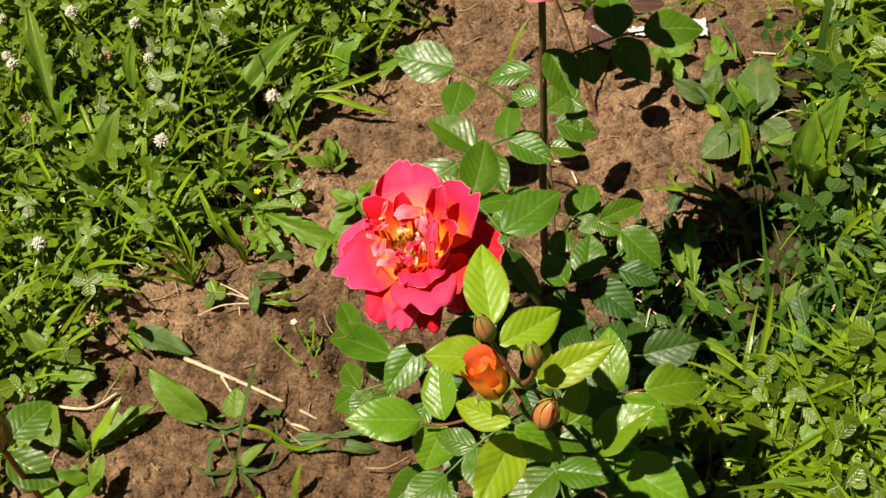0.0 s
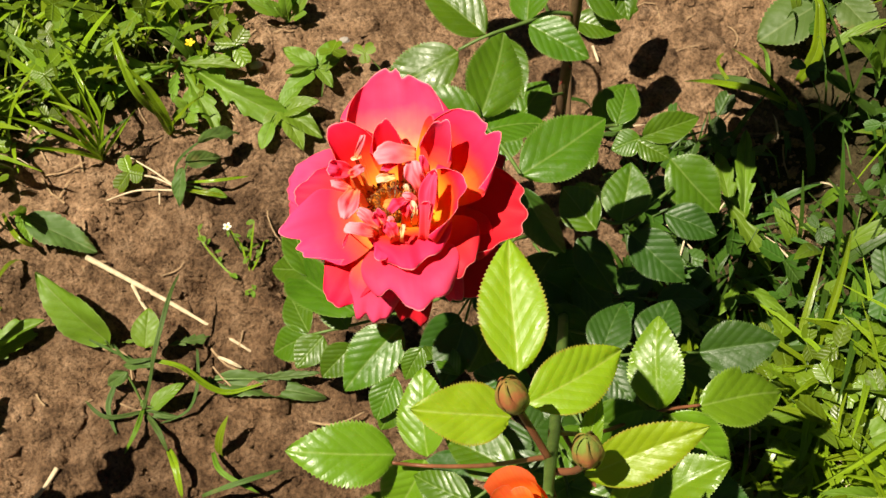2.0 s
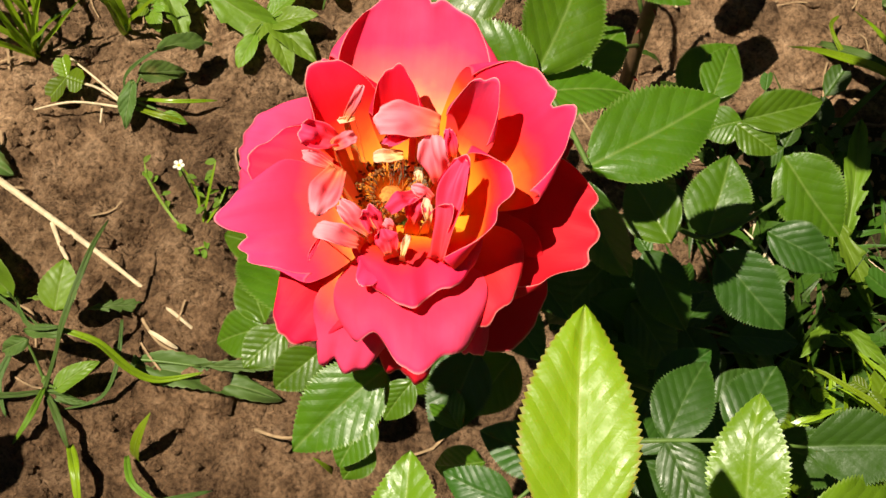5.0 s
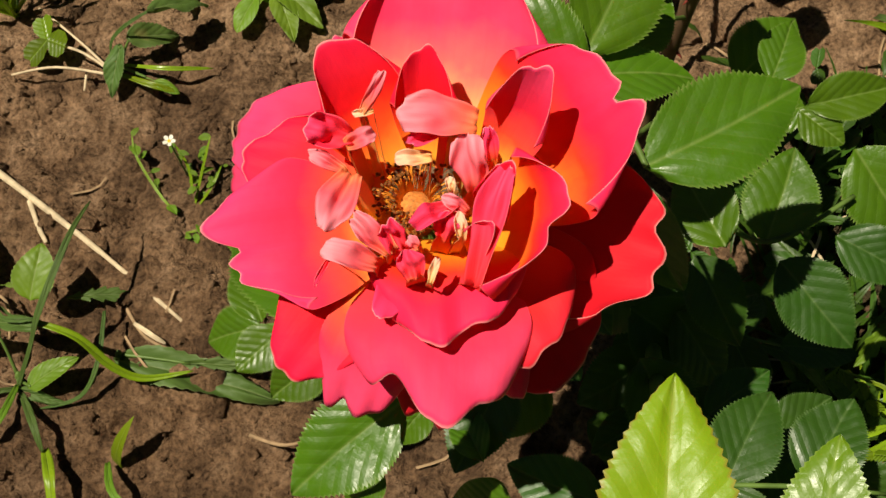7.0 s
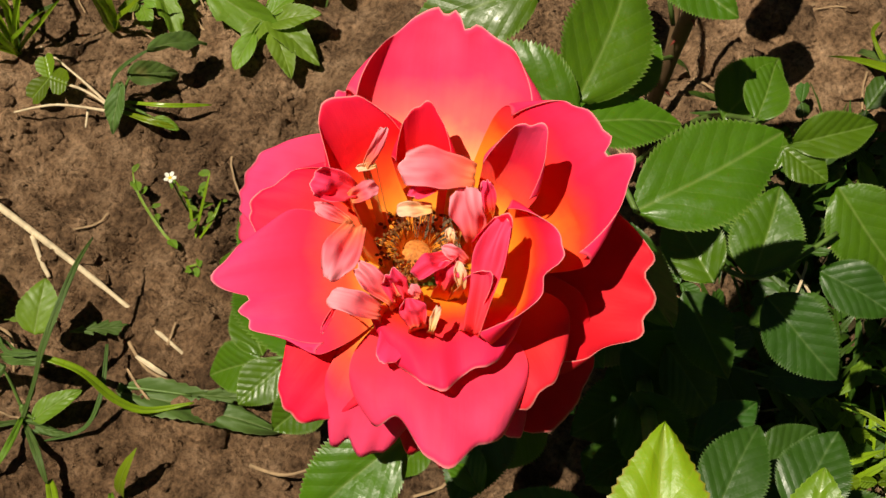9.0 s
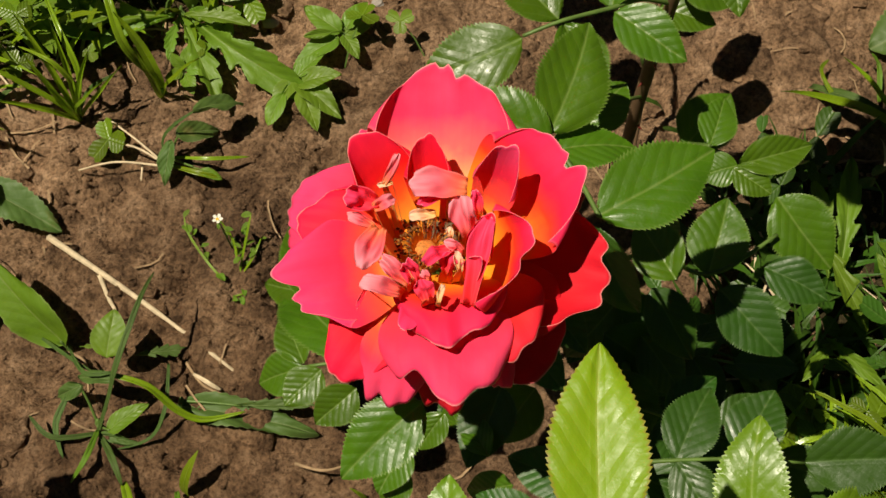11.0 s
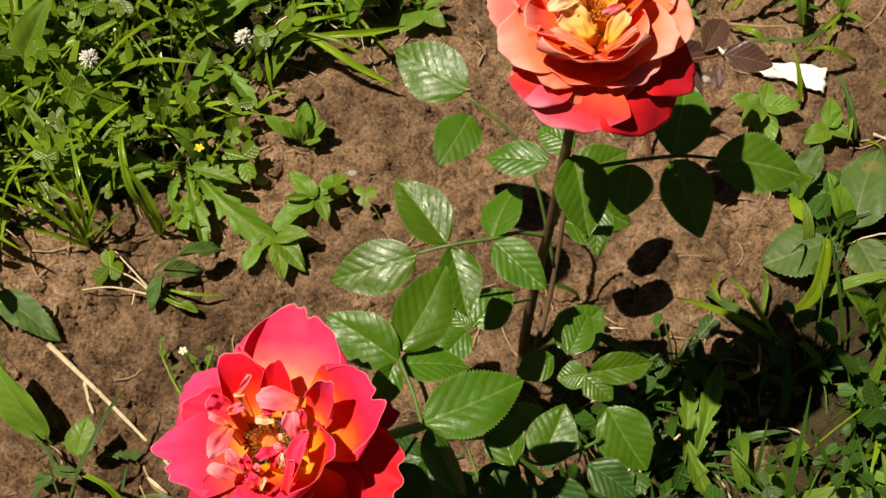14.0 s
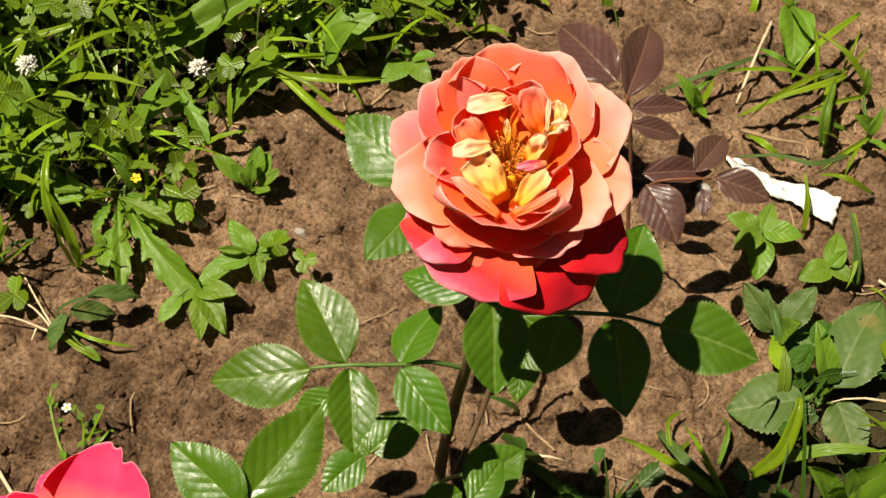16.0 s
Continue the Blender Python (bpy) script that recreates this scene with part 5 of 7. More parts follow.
leaf(bush_b, "mature", (0.022, 0.273, 0.160), (-0.025, 0.290, 0.165), 0.69, 0)
leaf(bush_b, "mature", (0.027, 0.257, 0.160), (0.018, 0.220, 0.165), 0.69, 0)
leaf(bush_b, "mature", (0.081, 0.183, 0.240), (0.049, 0.185, 0.235), 0.57, 0)
leaf(bush_b, "mature", (0.093, 0.170, 0.270), (0.108, 0.139, 0.255), 0.72, -10)
leaf(bush_b, "mature", (0.120, 0.180, 0.255), (0.121, 0.158, 0.245), 0.95, 0)
leaf(bush_b, "mature", (0.106, 0.190, 0.200), (0.111, 0.165, 0.190), 0.6, 0)
leaf(bush_b, "mature", (0.157, 0.190, 0.255), (0.199, 0.194, 0.250), 0.68, 0)
leaf(bush_b, "mature", (0.138, 0.187, 0.255), (0.138, 0.229, 0.262), 0.66, 15)
leaf(bush_b, "mature", (0.139, 0.186, 0.255), (0.157, 0.152, 0.248), 0.64, 0)
leaf(bush_b, "mature", (0.084, 0.284, 0.100), (0.060, 0.296, 0.100), 0.76, 0)
leaf(bush_b, "mature", (0.087, 0.252, 0.120), (0.116, 0.277, 0.120), 0.67, 0)
leaf(bush_b, "mature", (0.093, 0.239, 0.120), (0.126, 0.234, 0.110), 0.7, 0)
leaf(bush_b, "mature", (0.087, 0.234, 0.100), (0.115, 0.227, 0.100), 0.69, 0)
leaf(bush_b, "mature", (0.095, 0.148, 0.100), (0.078, 0.131, 0.100), 0.74, 0)
leaf(bush_b, "mature", (0.097, 0.144, 0.120), (0.117, 0.171, 0.125), 0.79, 0)
leaf(bush_r, "red", (0.103, 0.381, 0.130), (0.101, 0.443, 0.125), 0.41, 20)
leaf(bush_r, "red", (0.095, 0.388, 0.130), (0.050, 0.419, 0.125), 0.53, -10)
leaf(bush_r, "red", (0.108, 0.374, 0.130), (0.136, 0.391, 0.125), 0.37, 0)
leaf(bush_r, "red", (0.110, 0.364, 0.130), (0.139, 0.371, 0.125), 0.41, 0)
leaf(bush_r, "red", (0.125, 0.336, 0.130), (0.160, 0.356, 0.125), 0.39, 0)
leaf(bush_r, "red", (0.129, 0.331, 0.130), (0.155, 0.308, 0.125), 0.7, 0)
leaf(bush_r, "red", (0.162, 0.348, 0.130), (0.193, 0.350, 0.125), 0.6, 0)
leaf(bush_r, "red", (0.151, 0.348, 0.130), (0.160, 0.383, 0.125), 0.46, 0)
leaf(bush_r, "red", (0.158, 0.339, 0.130), (0.163, 0.326, 0.125), 0.59, 0)
leaf(bush_c, "mature", (-0.266, -0.039, 0.200), (-0.246, -0.012, 0.200), 0.82, 0)
leaf(bush_c, "mature", (-0.277, -0.039, 0.180), (-0.244, -0.057, 0.170), 0.67, 0)
leaf(bush_c, "mature", (-0.281, -0.038, 0.180), (-0.309, -0.050, 0.170), 0.67, 0)


# lower foliage of the bushes, in leaves of five or seven leaflets
def compound(plant, tone, root, way, n_pairs, size, seed):
    rng = random.Random(seed)
    p, d = Vector(root), Vector(way).normalized()
    side = d.cross(Vector((0, 0, 1))).normalized()
    pts = [p + d * size * (0.6 + 0.75 * k) + Vector((0, 0, -0.10 * size * k * k)) for k in range(n_pairs + 1)]
    rod("leaf_stalk", [p] + pts, 0.0009, 0.0006, STEM_GREEN, plant, sides=6, n=3)
    for k, q in enumerate(pts):
        for s in ((-1, 1) if k < n_pairs else (0,)):
            w = (side * s * 1.0 + d * (0.55 if s else 1.0) + Vector((0, 0, rng.uniform(-0.25, 0.05)))).normalized()
            leaf(plant, tone, tuple(q), tuple(q + w * size * rng.uniform(0.85, 1.15) * (1.15 if s == 0 else 1)), rng.uniform(0.58, 0.72), rng.uniform(-18, 18))


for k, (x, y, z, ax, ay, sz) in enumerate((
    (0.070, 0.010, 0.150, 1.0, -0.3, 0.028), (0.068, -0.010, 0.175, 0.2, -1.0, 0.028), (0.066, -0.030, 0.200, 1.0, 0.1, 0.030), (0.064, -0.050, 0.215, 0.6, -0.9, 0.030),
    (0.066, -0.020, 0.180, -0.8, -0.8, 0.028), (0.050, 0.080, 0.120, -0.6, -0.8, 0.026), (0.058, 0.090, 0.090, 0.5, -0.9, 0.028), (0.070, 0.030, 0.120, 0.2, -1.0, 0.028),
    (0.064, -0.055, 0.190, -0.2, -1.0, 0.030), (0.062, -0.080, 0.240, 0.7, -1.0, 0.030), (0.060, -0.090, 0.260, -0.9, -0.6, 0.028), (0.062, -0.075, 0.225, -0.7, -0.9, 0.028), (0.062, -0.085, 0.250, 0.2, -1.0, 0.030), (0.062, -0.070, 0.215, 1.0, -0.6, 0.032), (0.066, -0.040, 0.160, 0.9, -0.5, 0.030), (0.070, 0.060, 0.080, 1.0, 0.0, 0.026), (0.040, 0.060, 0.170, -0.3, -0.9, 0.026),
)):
    # leaflets rooted at 0.2 m and below get the tone with shade painted in
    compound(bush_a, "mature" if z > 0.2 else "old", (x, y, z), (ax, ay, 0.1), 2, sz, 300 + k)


# ---- lawn, clover and weeds ----
class Heap:
    """Collects many small pieces into one mesh."""

    def __init__(self):
        self.v, self.uv, self.f = [], [], []

    def strip(self, pts, widths, normals_side, fold=0.15):
        o = len(self.v)
        n = len(pts)
        for i, (p, w, s) in enumerate(zip(pts, widths, normals_side)):
            t = i / (n - 1)
            up = Vector((0, 0, 1)) * w * fold
            for e in (-1, 0, 1):
                self.v.append(p + s * e * w + (up if e else Vector()))
                self.uv.append((0.5 + 0.4 * e, t))
        for i in range(n - 1):
            for e in range(2):
                a = o + i * 3 + e
                self.f.append((a, a + 1, a + 4, a + 3))

    def disc(self, c, ax, ay, nz):
        """A small notched leaflet: base at c, length along ay, half width along ax."""
        o = len(self.v)
        for (u, v, h) in ((0, 0, 0), (-0.52, 0.16, 0.1), (-0.92, 0.48, 0.2), (-0.88, 0.84, 0.2), (-0.45, 1.02, 0.1), (0, 0.93, -0.03), (0.45, 1.02, 0.1), (0.88, 0.84, 0.2), (0.92, 0.48, 0.2), (0.52, 0.16, 0.1), (0, 0.5, -0.03)):
            self.v.append(c + ax * u + ay * v + nz * h * ax.length)
            self.uv.append((0.5 + 0.45 * u, v))
        for i in range(10):
            self.f.append((o + i, o + (i + 1) % 10, o + 10))

    def make(self, name, mat, label, category):
        ob = link_mesh(name, grid_mesh(name, self.v, self.uv, self.f), mat)
        return tagged(ob, label, category, kind="stuff")


def blade(heap, root, lean, length, width, rng, bend=1.0, segs=5):
    a = lean
    side = Vector((-math.sin(a), math.cos(a), 0))
    out = Vector((math.cos(a), math.sin(a), 0))
    tilt = rng.uniform(0.1, 0.6)
    p = Vector(root)
    pts, ws, ss = [], [], []
    for i in range(segs + 1):
        t = i / segs
        pts.append(p.copy())
        ws.append(max(0.0002, width * (0.75 + 0.5 * t) * (1 - t ** 2.5)))
        ss.append(side)
        ang = tilt + bend * 1.3 * t
        p = p + (out * math.sin(ang) + Vector((0, 0, 1)) * math.cos(ang)) * length / segs
    heap.strip(pts, ws, ss)


def scatter():
    rng = random.Random(21)
    grass, clover, stalks, dry, broad, deep, deepc, litter = Heap(), Heap(), Heap(), Heap(), Heap(), Heap(), Heap(), Heap()
    tries = 0
    for x0, x1, y0, y1, n in ((-0.62, 0.66, -0.16, 0.85, 27000), (0.185, 0.50, -0.30, 0.062, 5200), (-3.4, 3.4, -3.0, 3.8, 30000)):
        for _ in range(n):
            x, y = rng.uniform(x0, x1), rng.uniform(y0, y1)
            if n == 30000 and -0.62 < x < 0.66 and -0.16 < y < 0.85:
                continue
            a, b = turf(x, y)
            d = max(a, b)
            if d < 0:
                if rng.random() > (0.012 * math.exp(d * 12) if not (b > -0.09 and y < 0.215) else 0.85):
                    continue
            elif rng.random() > 0.35 + d * 9:
                continue
            right = b > a
            # pieces in this zone get the turf materials with shade in their colour
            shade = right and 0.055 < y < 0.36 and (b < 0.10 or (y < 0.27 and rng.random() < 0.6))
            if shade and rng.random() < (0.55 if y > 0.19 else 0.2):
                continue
            if 0.17 < x < 0.30 and 0.22 < y < 0.40 and rng.random() < 0.7:
                continue
            patch = noise.noise(Vector((x * 9, y * 9, 7)))
            z = ground_height(x, y) - 0.002
            if patch < -0.22 and rng.random() < 0.65:
                continue
            far = n == 30000
            tall = min(1.0, 0.3 + max(0, d) * 9)
            k = rng.random()
            if rng.random() < 0.11 and d > 0.01:
                blade(broad, (x, y, z + rng.uniform(0, 0.02)), rng.uniform(0, 6.283), rng.uniform(0.025, 0.065), rng.uniform(0.0035, 0.0075) * (2.5 if far else 1.0), rng, rng.uniform(0.5, 1.3), 8)
            elif k < (0.52 if not right else 0.66) + patch * 0.25:
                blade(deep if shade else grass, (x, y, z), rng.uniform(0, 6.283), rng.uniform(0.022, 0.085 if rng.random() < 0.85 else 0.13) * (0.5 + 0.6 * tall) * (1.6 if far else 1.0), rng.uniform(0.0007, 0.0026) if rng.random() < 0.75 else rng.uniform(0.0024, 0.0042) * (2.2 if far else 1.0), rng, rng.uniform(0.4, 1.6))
            elif k < 0.93:
                h = rng.uniform(0.015, 0.075) * (0.35 + 0.65 * tall)
                lx, ly = rng.gauss(0, 0.012), rng.gauss(0, 0.012)
                c = Vector((x + lx, y + ly, z + h))
                s = rng.choice((0.004, 0.006, 0.008, 0.009, 0.012)) * rng.uniform(0.8, 1.15) if not right else rng.uniform(0.005, 0.014)
                stalks.strip([Vector((x, y, z)), Vector((x + lx * 0.4, y + ly * 0.4, z + h * 0.6)), c], [0.0005, 0.0005, 0.0004], [Vector((1, 0, 0))] * 3)
                nz = Vector((rng.gauss(0, 0.6), rng.gauss(-0.1, 0.6), 1)).normalized()
                r0 = rng.uniform(0, 6.283)
                for q in range(3 if not right or rng.random() < 0.5 else 2):
                    w = r0 + q * 2.094 * (1 if not right else 1.3)
                    ay = Vector((math.cos(w), math.sin(w), 0))
                    ay = (ay - nz * ay.dot(nz)).normalized()
                    ax = ay.cross(nz)
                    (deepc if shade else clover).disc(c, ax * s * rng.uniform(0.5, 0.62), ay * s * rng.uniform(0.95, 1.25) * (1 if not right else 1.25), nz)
            else:
                blade(dry, (x, y, z), rng.uniform(0, 6.283), rng.uniform(0.02, 0.06), 0.0008, rng, 1.8)
    for _ in range(620):
        x, y = rng.uniform(-0.34, 0.34), rng.uniform(-0.05, 0.58)
        a, b = turf(x, y)
        if max(a, b) > 0.02 or rng.random() > math.exp(max(a, b) * 14) + 0.06:
            continue
        w, q = rng.uniform(0, 6.283), rng.uniform(-0.5, 0.5)
        ln = rng.uniform(0.006, 0.034)
        pts = []
        for i in range(5):
            t = i / 4 - 0.5
            px, py = x + ln * t * math.cos(w + q * t), y + ln * t * math.sin(w + q * t)
            pts.append(Vector((px, py, ground_height(px, py) + 0.0016 + 0.002 * abs(t))))
        litter.strip(pts, [rng.uniform(0.0003, 0.0007)] * 5, [Vector((-math.sin(w), math.cos(w), 0))] * 5, 0.4)
    litter.make("plant_litter", STRAW_DARK, "brown bits of dead stalk lying on the soil", "plant litter")
    deep.make("shaded_grass", GRASS_SHADED, "grass close beside the rose bush, shade put into its green", "grass")
    deepc.make("shaded_clover", CLOVER_SHADED, "clover close beside the rose bush, shade put into its green", "clover")
    grass.make("grass", GRASS, "lush green grass blades growing through the lawn", "grass")
    clover.make("clover", CLOVER, "dense low clover and small weed leaves", "clover")
    stalks.make("clover_stalks", STEM_GREEN, "thin green stalks of clover", "clover")
    broad.make("weed_leaves", LEAF["weed"], "broad green weed leaves mixed into the turf", "weed")
    dry.make("dead_grass", STRAW, "withered pale grass blades in the turf", "grass")


scatter()


def grass_leaf_mesh(seed):
    """A blade one unit long: narrow, keeled, arching over at its tip."""
    rng = random.Random(seed)
    s = rng.uniform(0, 9)
    verts, uvs, faces = [], [], []
    n = 14
    for j in range(n + 1):
        v = j / n
        for e in (-1, -0.5, 0, 0.5, 1):
            hw = 0.5 * (0.7 + 0.6 * v) * (1 - v ** 3)
            verts.append((e * hw + 0.8 * math.sin(s + 2.5 * v) * v, v, 0.22 * v * (1 - v) * 2 + 0.04 * noise.noise(Vector((s, v * 3, 0))) + (0.02 * abs(e))))
            uvs.append((0.5 + 0.4 * e, v))
    for j in range(n):
        for i in range(4):
            a = j * 5 + i
            faces.append((a, a + 1, a + 6, a + 5))
    me = grid_mesh("grass_leaf", verts, uvs, faces)
    me.materials.append(GRASS)
    return me


WEED_MESH["grass"] = [grass_leaf_mesh(200 + k) for k in range(5)]


def weed_at(at, label, category="weed", name="weed"):
    x, y = at
    z = ground_height(x, y)
    w = thing(name, (x, y, z), label, category, "wild plants")
    v, f = tube([(x, y, z - 0.004), (x, y, z + 0.002), (x + 0.001, y, z + 0.007)], [0.0016, 0.0018, 0.0008], 7)
    link_mesh("crown", grid_mesh("crown", v, None, f), STEM_GREEN, w)
    return w


def weed_leaf(w, kind, base, tip, width, roll):
    base, tip, root = Vector(base), Vector(tip), Vector(w["at"])
    link_mesh("leaf", PICK.choice(WEED_MESH[kind]), None, w, world_m=leaf_pose(base, tip, width, roll + PICK.uniform(-22, 22), (0, -0.2, 0.97)))
    if 0.006 < (base - root).length < 0.035 and (tip - base).length > 0.012:
        mid = (root + base) / 2 + Vector((0, 0, 0.3 * (base - root).length * 0.3))
        rod("stalk", [root + Vector((0, 0, 0.003)), mid, base + (tip - base) * 0.06], 0.0009, 0.0006, STEM_GREEN, w, sides=5, n=3)


def long_leaf(w, points, width, mat):
    """A long narrow leaf along a bent line: keeled, slightly twisted, tapering to its tip."""
    pts = smooth_path(points, 5)
    n = len(pts) - 1
    sd = 31.7 * width + 7 * pts[0].x
    verts, uvs, faces = [], [], []
    for j, p in enumerate(pts):
        v = j / n
        d = (pts[min(j + 1, n)] - pts[max(j - 1, 0)]).normalized()
        side = Matrix.Rotation(0.9 * noise.noise(Vector((sd, 2.2 * v, 1))), 3, d) @ d.cross(Vector((0, -0.2, 0.98))).normalized()
        up = side.cross(d)
        hw = 0.5 * width * (0.55 + 0.45 * min(1.0, 4 * v)) * (1 - v ** 4) ** 0.8 * (1 + 0.15 * noise.noise(Vector((sd, 5 * v, 4)))) + 0.00015
        for e in (-1, -0.5, 0, 0.5, 1):
            verts.append(p + side * e * hw + up * 0.35 * hw * abs(e))
            uvs.append((0.5 + 0.45 * e, v))
    for j in range(n):
        for i in range(4):
            a = j * 5 + i
            faces.append((a, a + 1, a + 6, a + 5))
    ob = link_mesh("leaf", grid_mesh("leaf", verts, uvs, faces), mat, w)
    sol = ob.modifiers.new("thickness", "SOLIDIFY")
    sol.thickness = 0.0002
    return ob


def clover_flower(at, r, spent):
    """A round head of many narrow florets on a thin stalk."""
    c = Vector(at)
    g = Vector((c.x + 0.006, c.y + 0.008, ground_height(c.x, c.y)))
    t = thing("clover_flower", tuple(g), "round white clover flower head above the lawn" if not spent else "browning clover flower head above the lawn", "flower", "clover flowers")
    rod("stalk", [g, (g + c) / 2 + Vector((0.003, 0, 0.004)), c], 0.0007, 0.0006, STEM_GREEN, t, sides=5, n=4)
    rng = random.Random(int(abs(c.x) * 9999))
    verts, faces = [], []
    n = 54
    for k in range(n):
        zz = 1 - 1.55 * (k + 0.5) / n
        a = k * 2.399963
        d = Vector((math.cos(a) * math.sqrt(max(0, 1 - zz * zz)), math.sin(a) * math.sqrt(max(0, 1 - zz * zz)), zz))
        d = (d + Vector((rng.gauss(0, 0.12), rng.gauss(0, 0.12), 0.15 if not spent else -0.5))).normalized()
        ln = r * rng.uniform(0.8, 1.1)
        v, f = tube([c + d * r * 0.15, c + d * ln * 0.75, c + d * ln], [r * 0.05, r * 0.14, r * 0.05], 5)
        o = len(verts)
        verts += v
        faces += [tuple(i + o for i in q) for q in f]
    link_mesh("flower_head", grid_mesh("flower_head", verts, None, faces), CLOVER_BROWN if spent else CLOVER_FLOWER, t)


def small_flower(at, r, mat, label):
    c = Vector(at)
    g = Vector((c.x, c.y + 0.004, ground_height(c.x, c.y)))
    t = thing("wild_flower", tuple(g), label, "flower", "wild flowers")
    rod("stalk", [g, (g + c) / 2, c], 0.0005, 0.0004, STEM_GREEN, t, sides=5, n=3)
    v, f = dome(c, r * 0.3, r * 0.25, 3, rings=4, segs=8)
    link_mesh("disc", grid_mesh("disc", v, None, f), POLLEN, t)
    for k in range(5):
        a = k * 1.2566
        d = Vector((math.cos(a), math.sin(a), 0.25))
        s = Vector((-math.sin(a), math.cos(a), 0))
        verts = [c, c + d * r * 0.6 + s * r * 0.36, c + d * r + s * r * 0.2, c + d * r - s * r * 0.2, c + d * r * 0.6 - s * r * 0.36, c + d * r * 0.6 - Vector((0, 0, r * 0.1))]
        link_mesh("petal", grid_mesh("petal", verts, None, [(0, 1, 5), (1, 2, 5), (2, 3, 5), (3, 4, 5), (4, 0, 5)]), mat, t)


def pebble(at, r, label):
    c = Vector(at)
    c.z = ground_height(c.x, c.y) - r * 0.05
    verts, faces = dome((0, 0, 0), 1.0, 0.6, c.x * 50, 0.35, 8, 14)
    verts = [c + Vector((v.x * r * 1.2, v.y * r * 0.85, v.z * r)) for v in verts]
    return tagged(link_mesh("pebble", grid_mesh("pebble", verts, None, faces), STONE), label, "stone", "pebbles")


def paper(corners):
    a, b, c, d = (Vector(v) for v in corners)
    verts, faces = [], []
    nu, nv = 36, 10
    for j in range(nv + 1):
        for i in range(nu + 1):
            s, t = i / nu, j / nv
            rag = 0.0016 * noise.noise(Vector((s * 14, t * 9, 3)))
            p = (a.lerp(b, s)).lerp(d.lerp(c, s), t + rag * 12 * (t * 2 - 1))
            z = ground_height(p.x, p.y) + 0.006 + 0.003 * noise.noise(Vector((s * 5, t * 2, 1))) + 0.0016 * abs(noise.noise(Vector((s * 11, t * 5, 8))))
            verts.append((p.x + rag, p.y + rag, z))
    w = nu + 1
    for j in range(nv):
        for i in range(nu):
            faces.append((j * w + i, j * w + i + 1, (j + 1) * w + i + 1, (j + 1) * w + i))
    ob = tagged(link_mesh("paper_scrap", grid_mesh("paper_scrap", verts, None, faces), PAPER), "torn crumpled scrap of white paper on the soil", "paper")
    m = ob.modifiers.new("thickness", "SOLIDIFY")
    m.thickness = 0.0006


def crumbs():
    """Loose crumbs and clods of earth over the bare soil."""
    rng = random.Random(77)
    verts, faces = [], []
    base, bf = dome((0, 0, 0), 1.0, 0.8, 1.0, 0.5, 2, 6)
    for k in range(42000):
        x, y = rng.uniform(-0.38, 0.38), rng.uniform(-0.06, 0.62)
        a, b = turf(x, y)
        if max(a, b) > 0.05 or noise.noise(Vector((x * 14, y * 14, 40))) < rng.uniform(-0.5, 0.4):
            continue
        r = 0.0006 + 0.0014 * rng.random() ** 2 + (0.006 * rng.random() ** 3 if rng.random() < 0.12 else 0)
        z = ground_height(x, y) - r * 0.2
        o = len(verts)
        q = rng.uniform(0, 6.28)
        sx, sy = rng.uniform(0.7, 1.3), rng.uniform(0.7, 1.3)
        for v in base:
            g = 1 + 0.35 * noise.noise(v * 2.3 + Vector((k * 1.7, 0, 0)))
            verts.append((x + (v.x * math.cos(q) * sx - v.y * math.sin(q) * sy) * r * g, y + (v.x * math.sin(q) * sx + v.y * math.cos(q) * sy) * r * g, z + v.z * r * g))
        faces += [tuple(i + o for i in f) for f in bf]
    ball, cf = dome((0, 0, 0), 1.0, 0.75, 2.0, 0.4, 6, 14)
    for k in range(420):
        x, y = rng.uniform(-0.36, 0.30), rng.uniform(-0.08, 0.60)
        if max(turf(x, y)) > 0.03 or noise.noise(Vector((x * 9, y * 9, 60))) < rng.uniform(-0.4, 0.5):
            continue
        r = 0.0035 + 0.0105 * rng.random() ** 2.5
        z, o = ground_height(x, y) - r * 0.35, len(verts)
        q = rng.uniform(0, 6.28)
        sx, sy = rng.uniform(0.75, 1.35), rng.uniform(0.75, 1.2)
        for v in ball:
            g = 1 + 0.40 * noise.noise(v * 1.6 + Vector((k * 1.7, 0, 0))) + 0.20 * noise.noise(v * 4.5 + Vector((k * 2.7, 5, 0)))
            verts.append((x + (v.x * math.cos(q) * sx - v.y * math.sin(q) * sy) * r * g, y + (v.x * math.sin(q) * sx + v.y * math.cos(q) * sy) * r * g, z + v.z * r * g))
        faces += [tuple(i + o for i in f) for f in cf]
    ob = link_mesh("soil_crumbs", grid_mesh("soil_crumbs", verts, None, faces), SOIL)
    tagged(ob, "loose crumbs and small clods of brown earth", "soil", kind="stuff")


crumbs()


w = weed_at((-0.167, 0.189), "wilting weed with drooping grey-green leaves on dry soil", "weed", "weed")
long_leaf(w, [(-0.170, 0.188, 0.006), (-0.169, 0.192, 0.020), (-0.161, 0.196, 0.030), (-0.148, 0.203, 0.036)], 0.0016, LEAF["dull"])
long_leaf(w, [(-0.166, 0.189, 0.006), (-0.145, 0.186, 0.012), (-0.124, 0.192, 0.006)], 0.0019, GRASS)
long_leaf(w, [(-0.168, 0.184, 0.006), (-0.150, 0.178, 0.010), (-0.138, 0.178, 0.006)], 0.0029, GRASS)
weed_leaf(w, "dusty", (-0.151, 0.201, 0.036), (-0.129, 0.222, 0.020), 0.36, 0)
weed_leaf(w, "dusty", (-0.162, 0.194, 0.022), (-0.142, 0.209, 0.008), 0.45, 0)
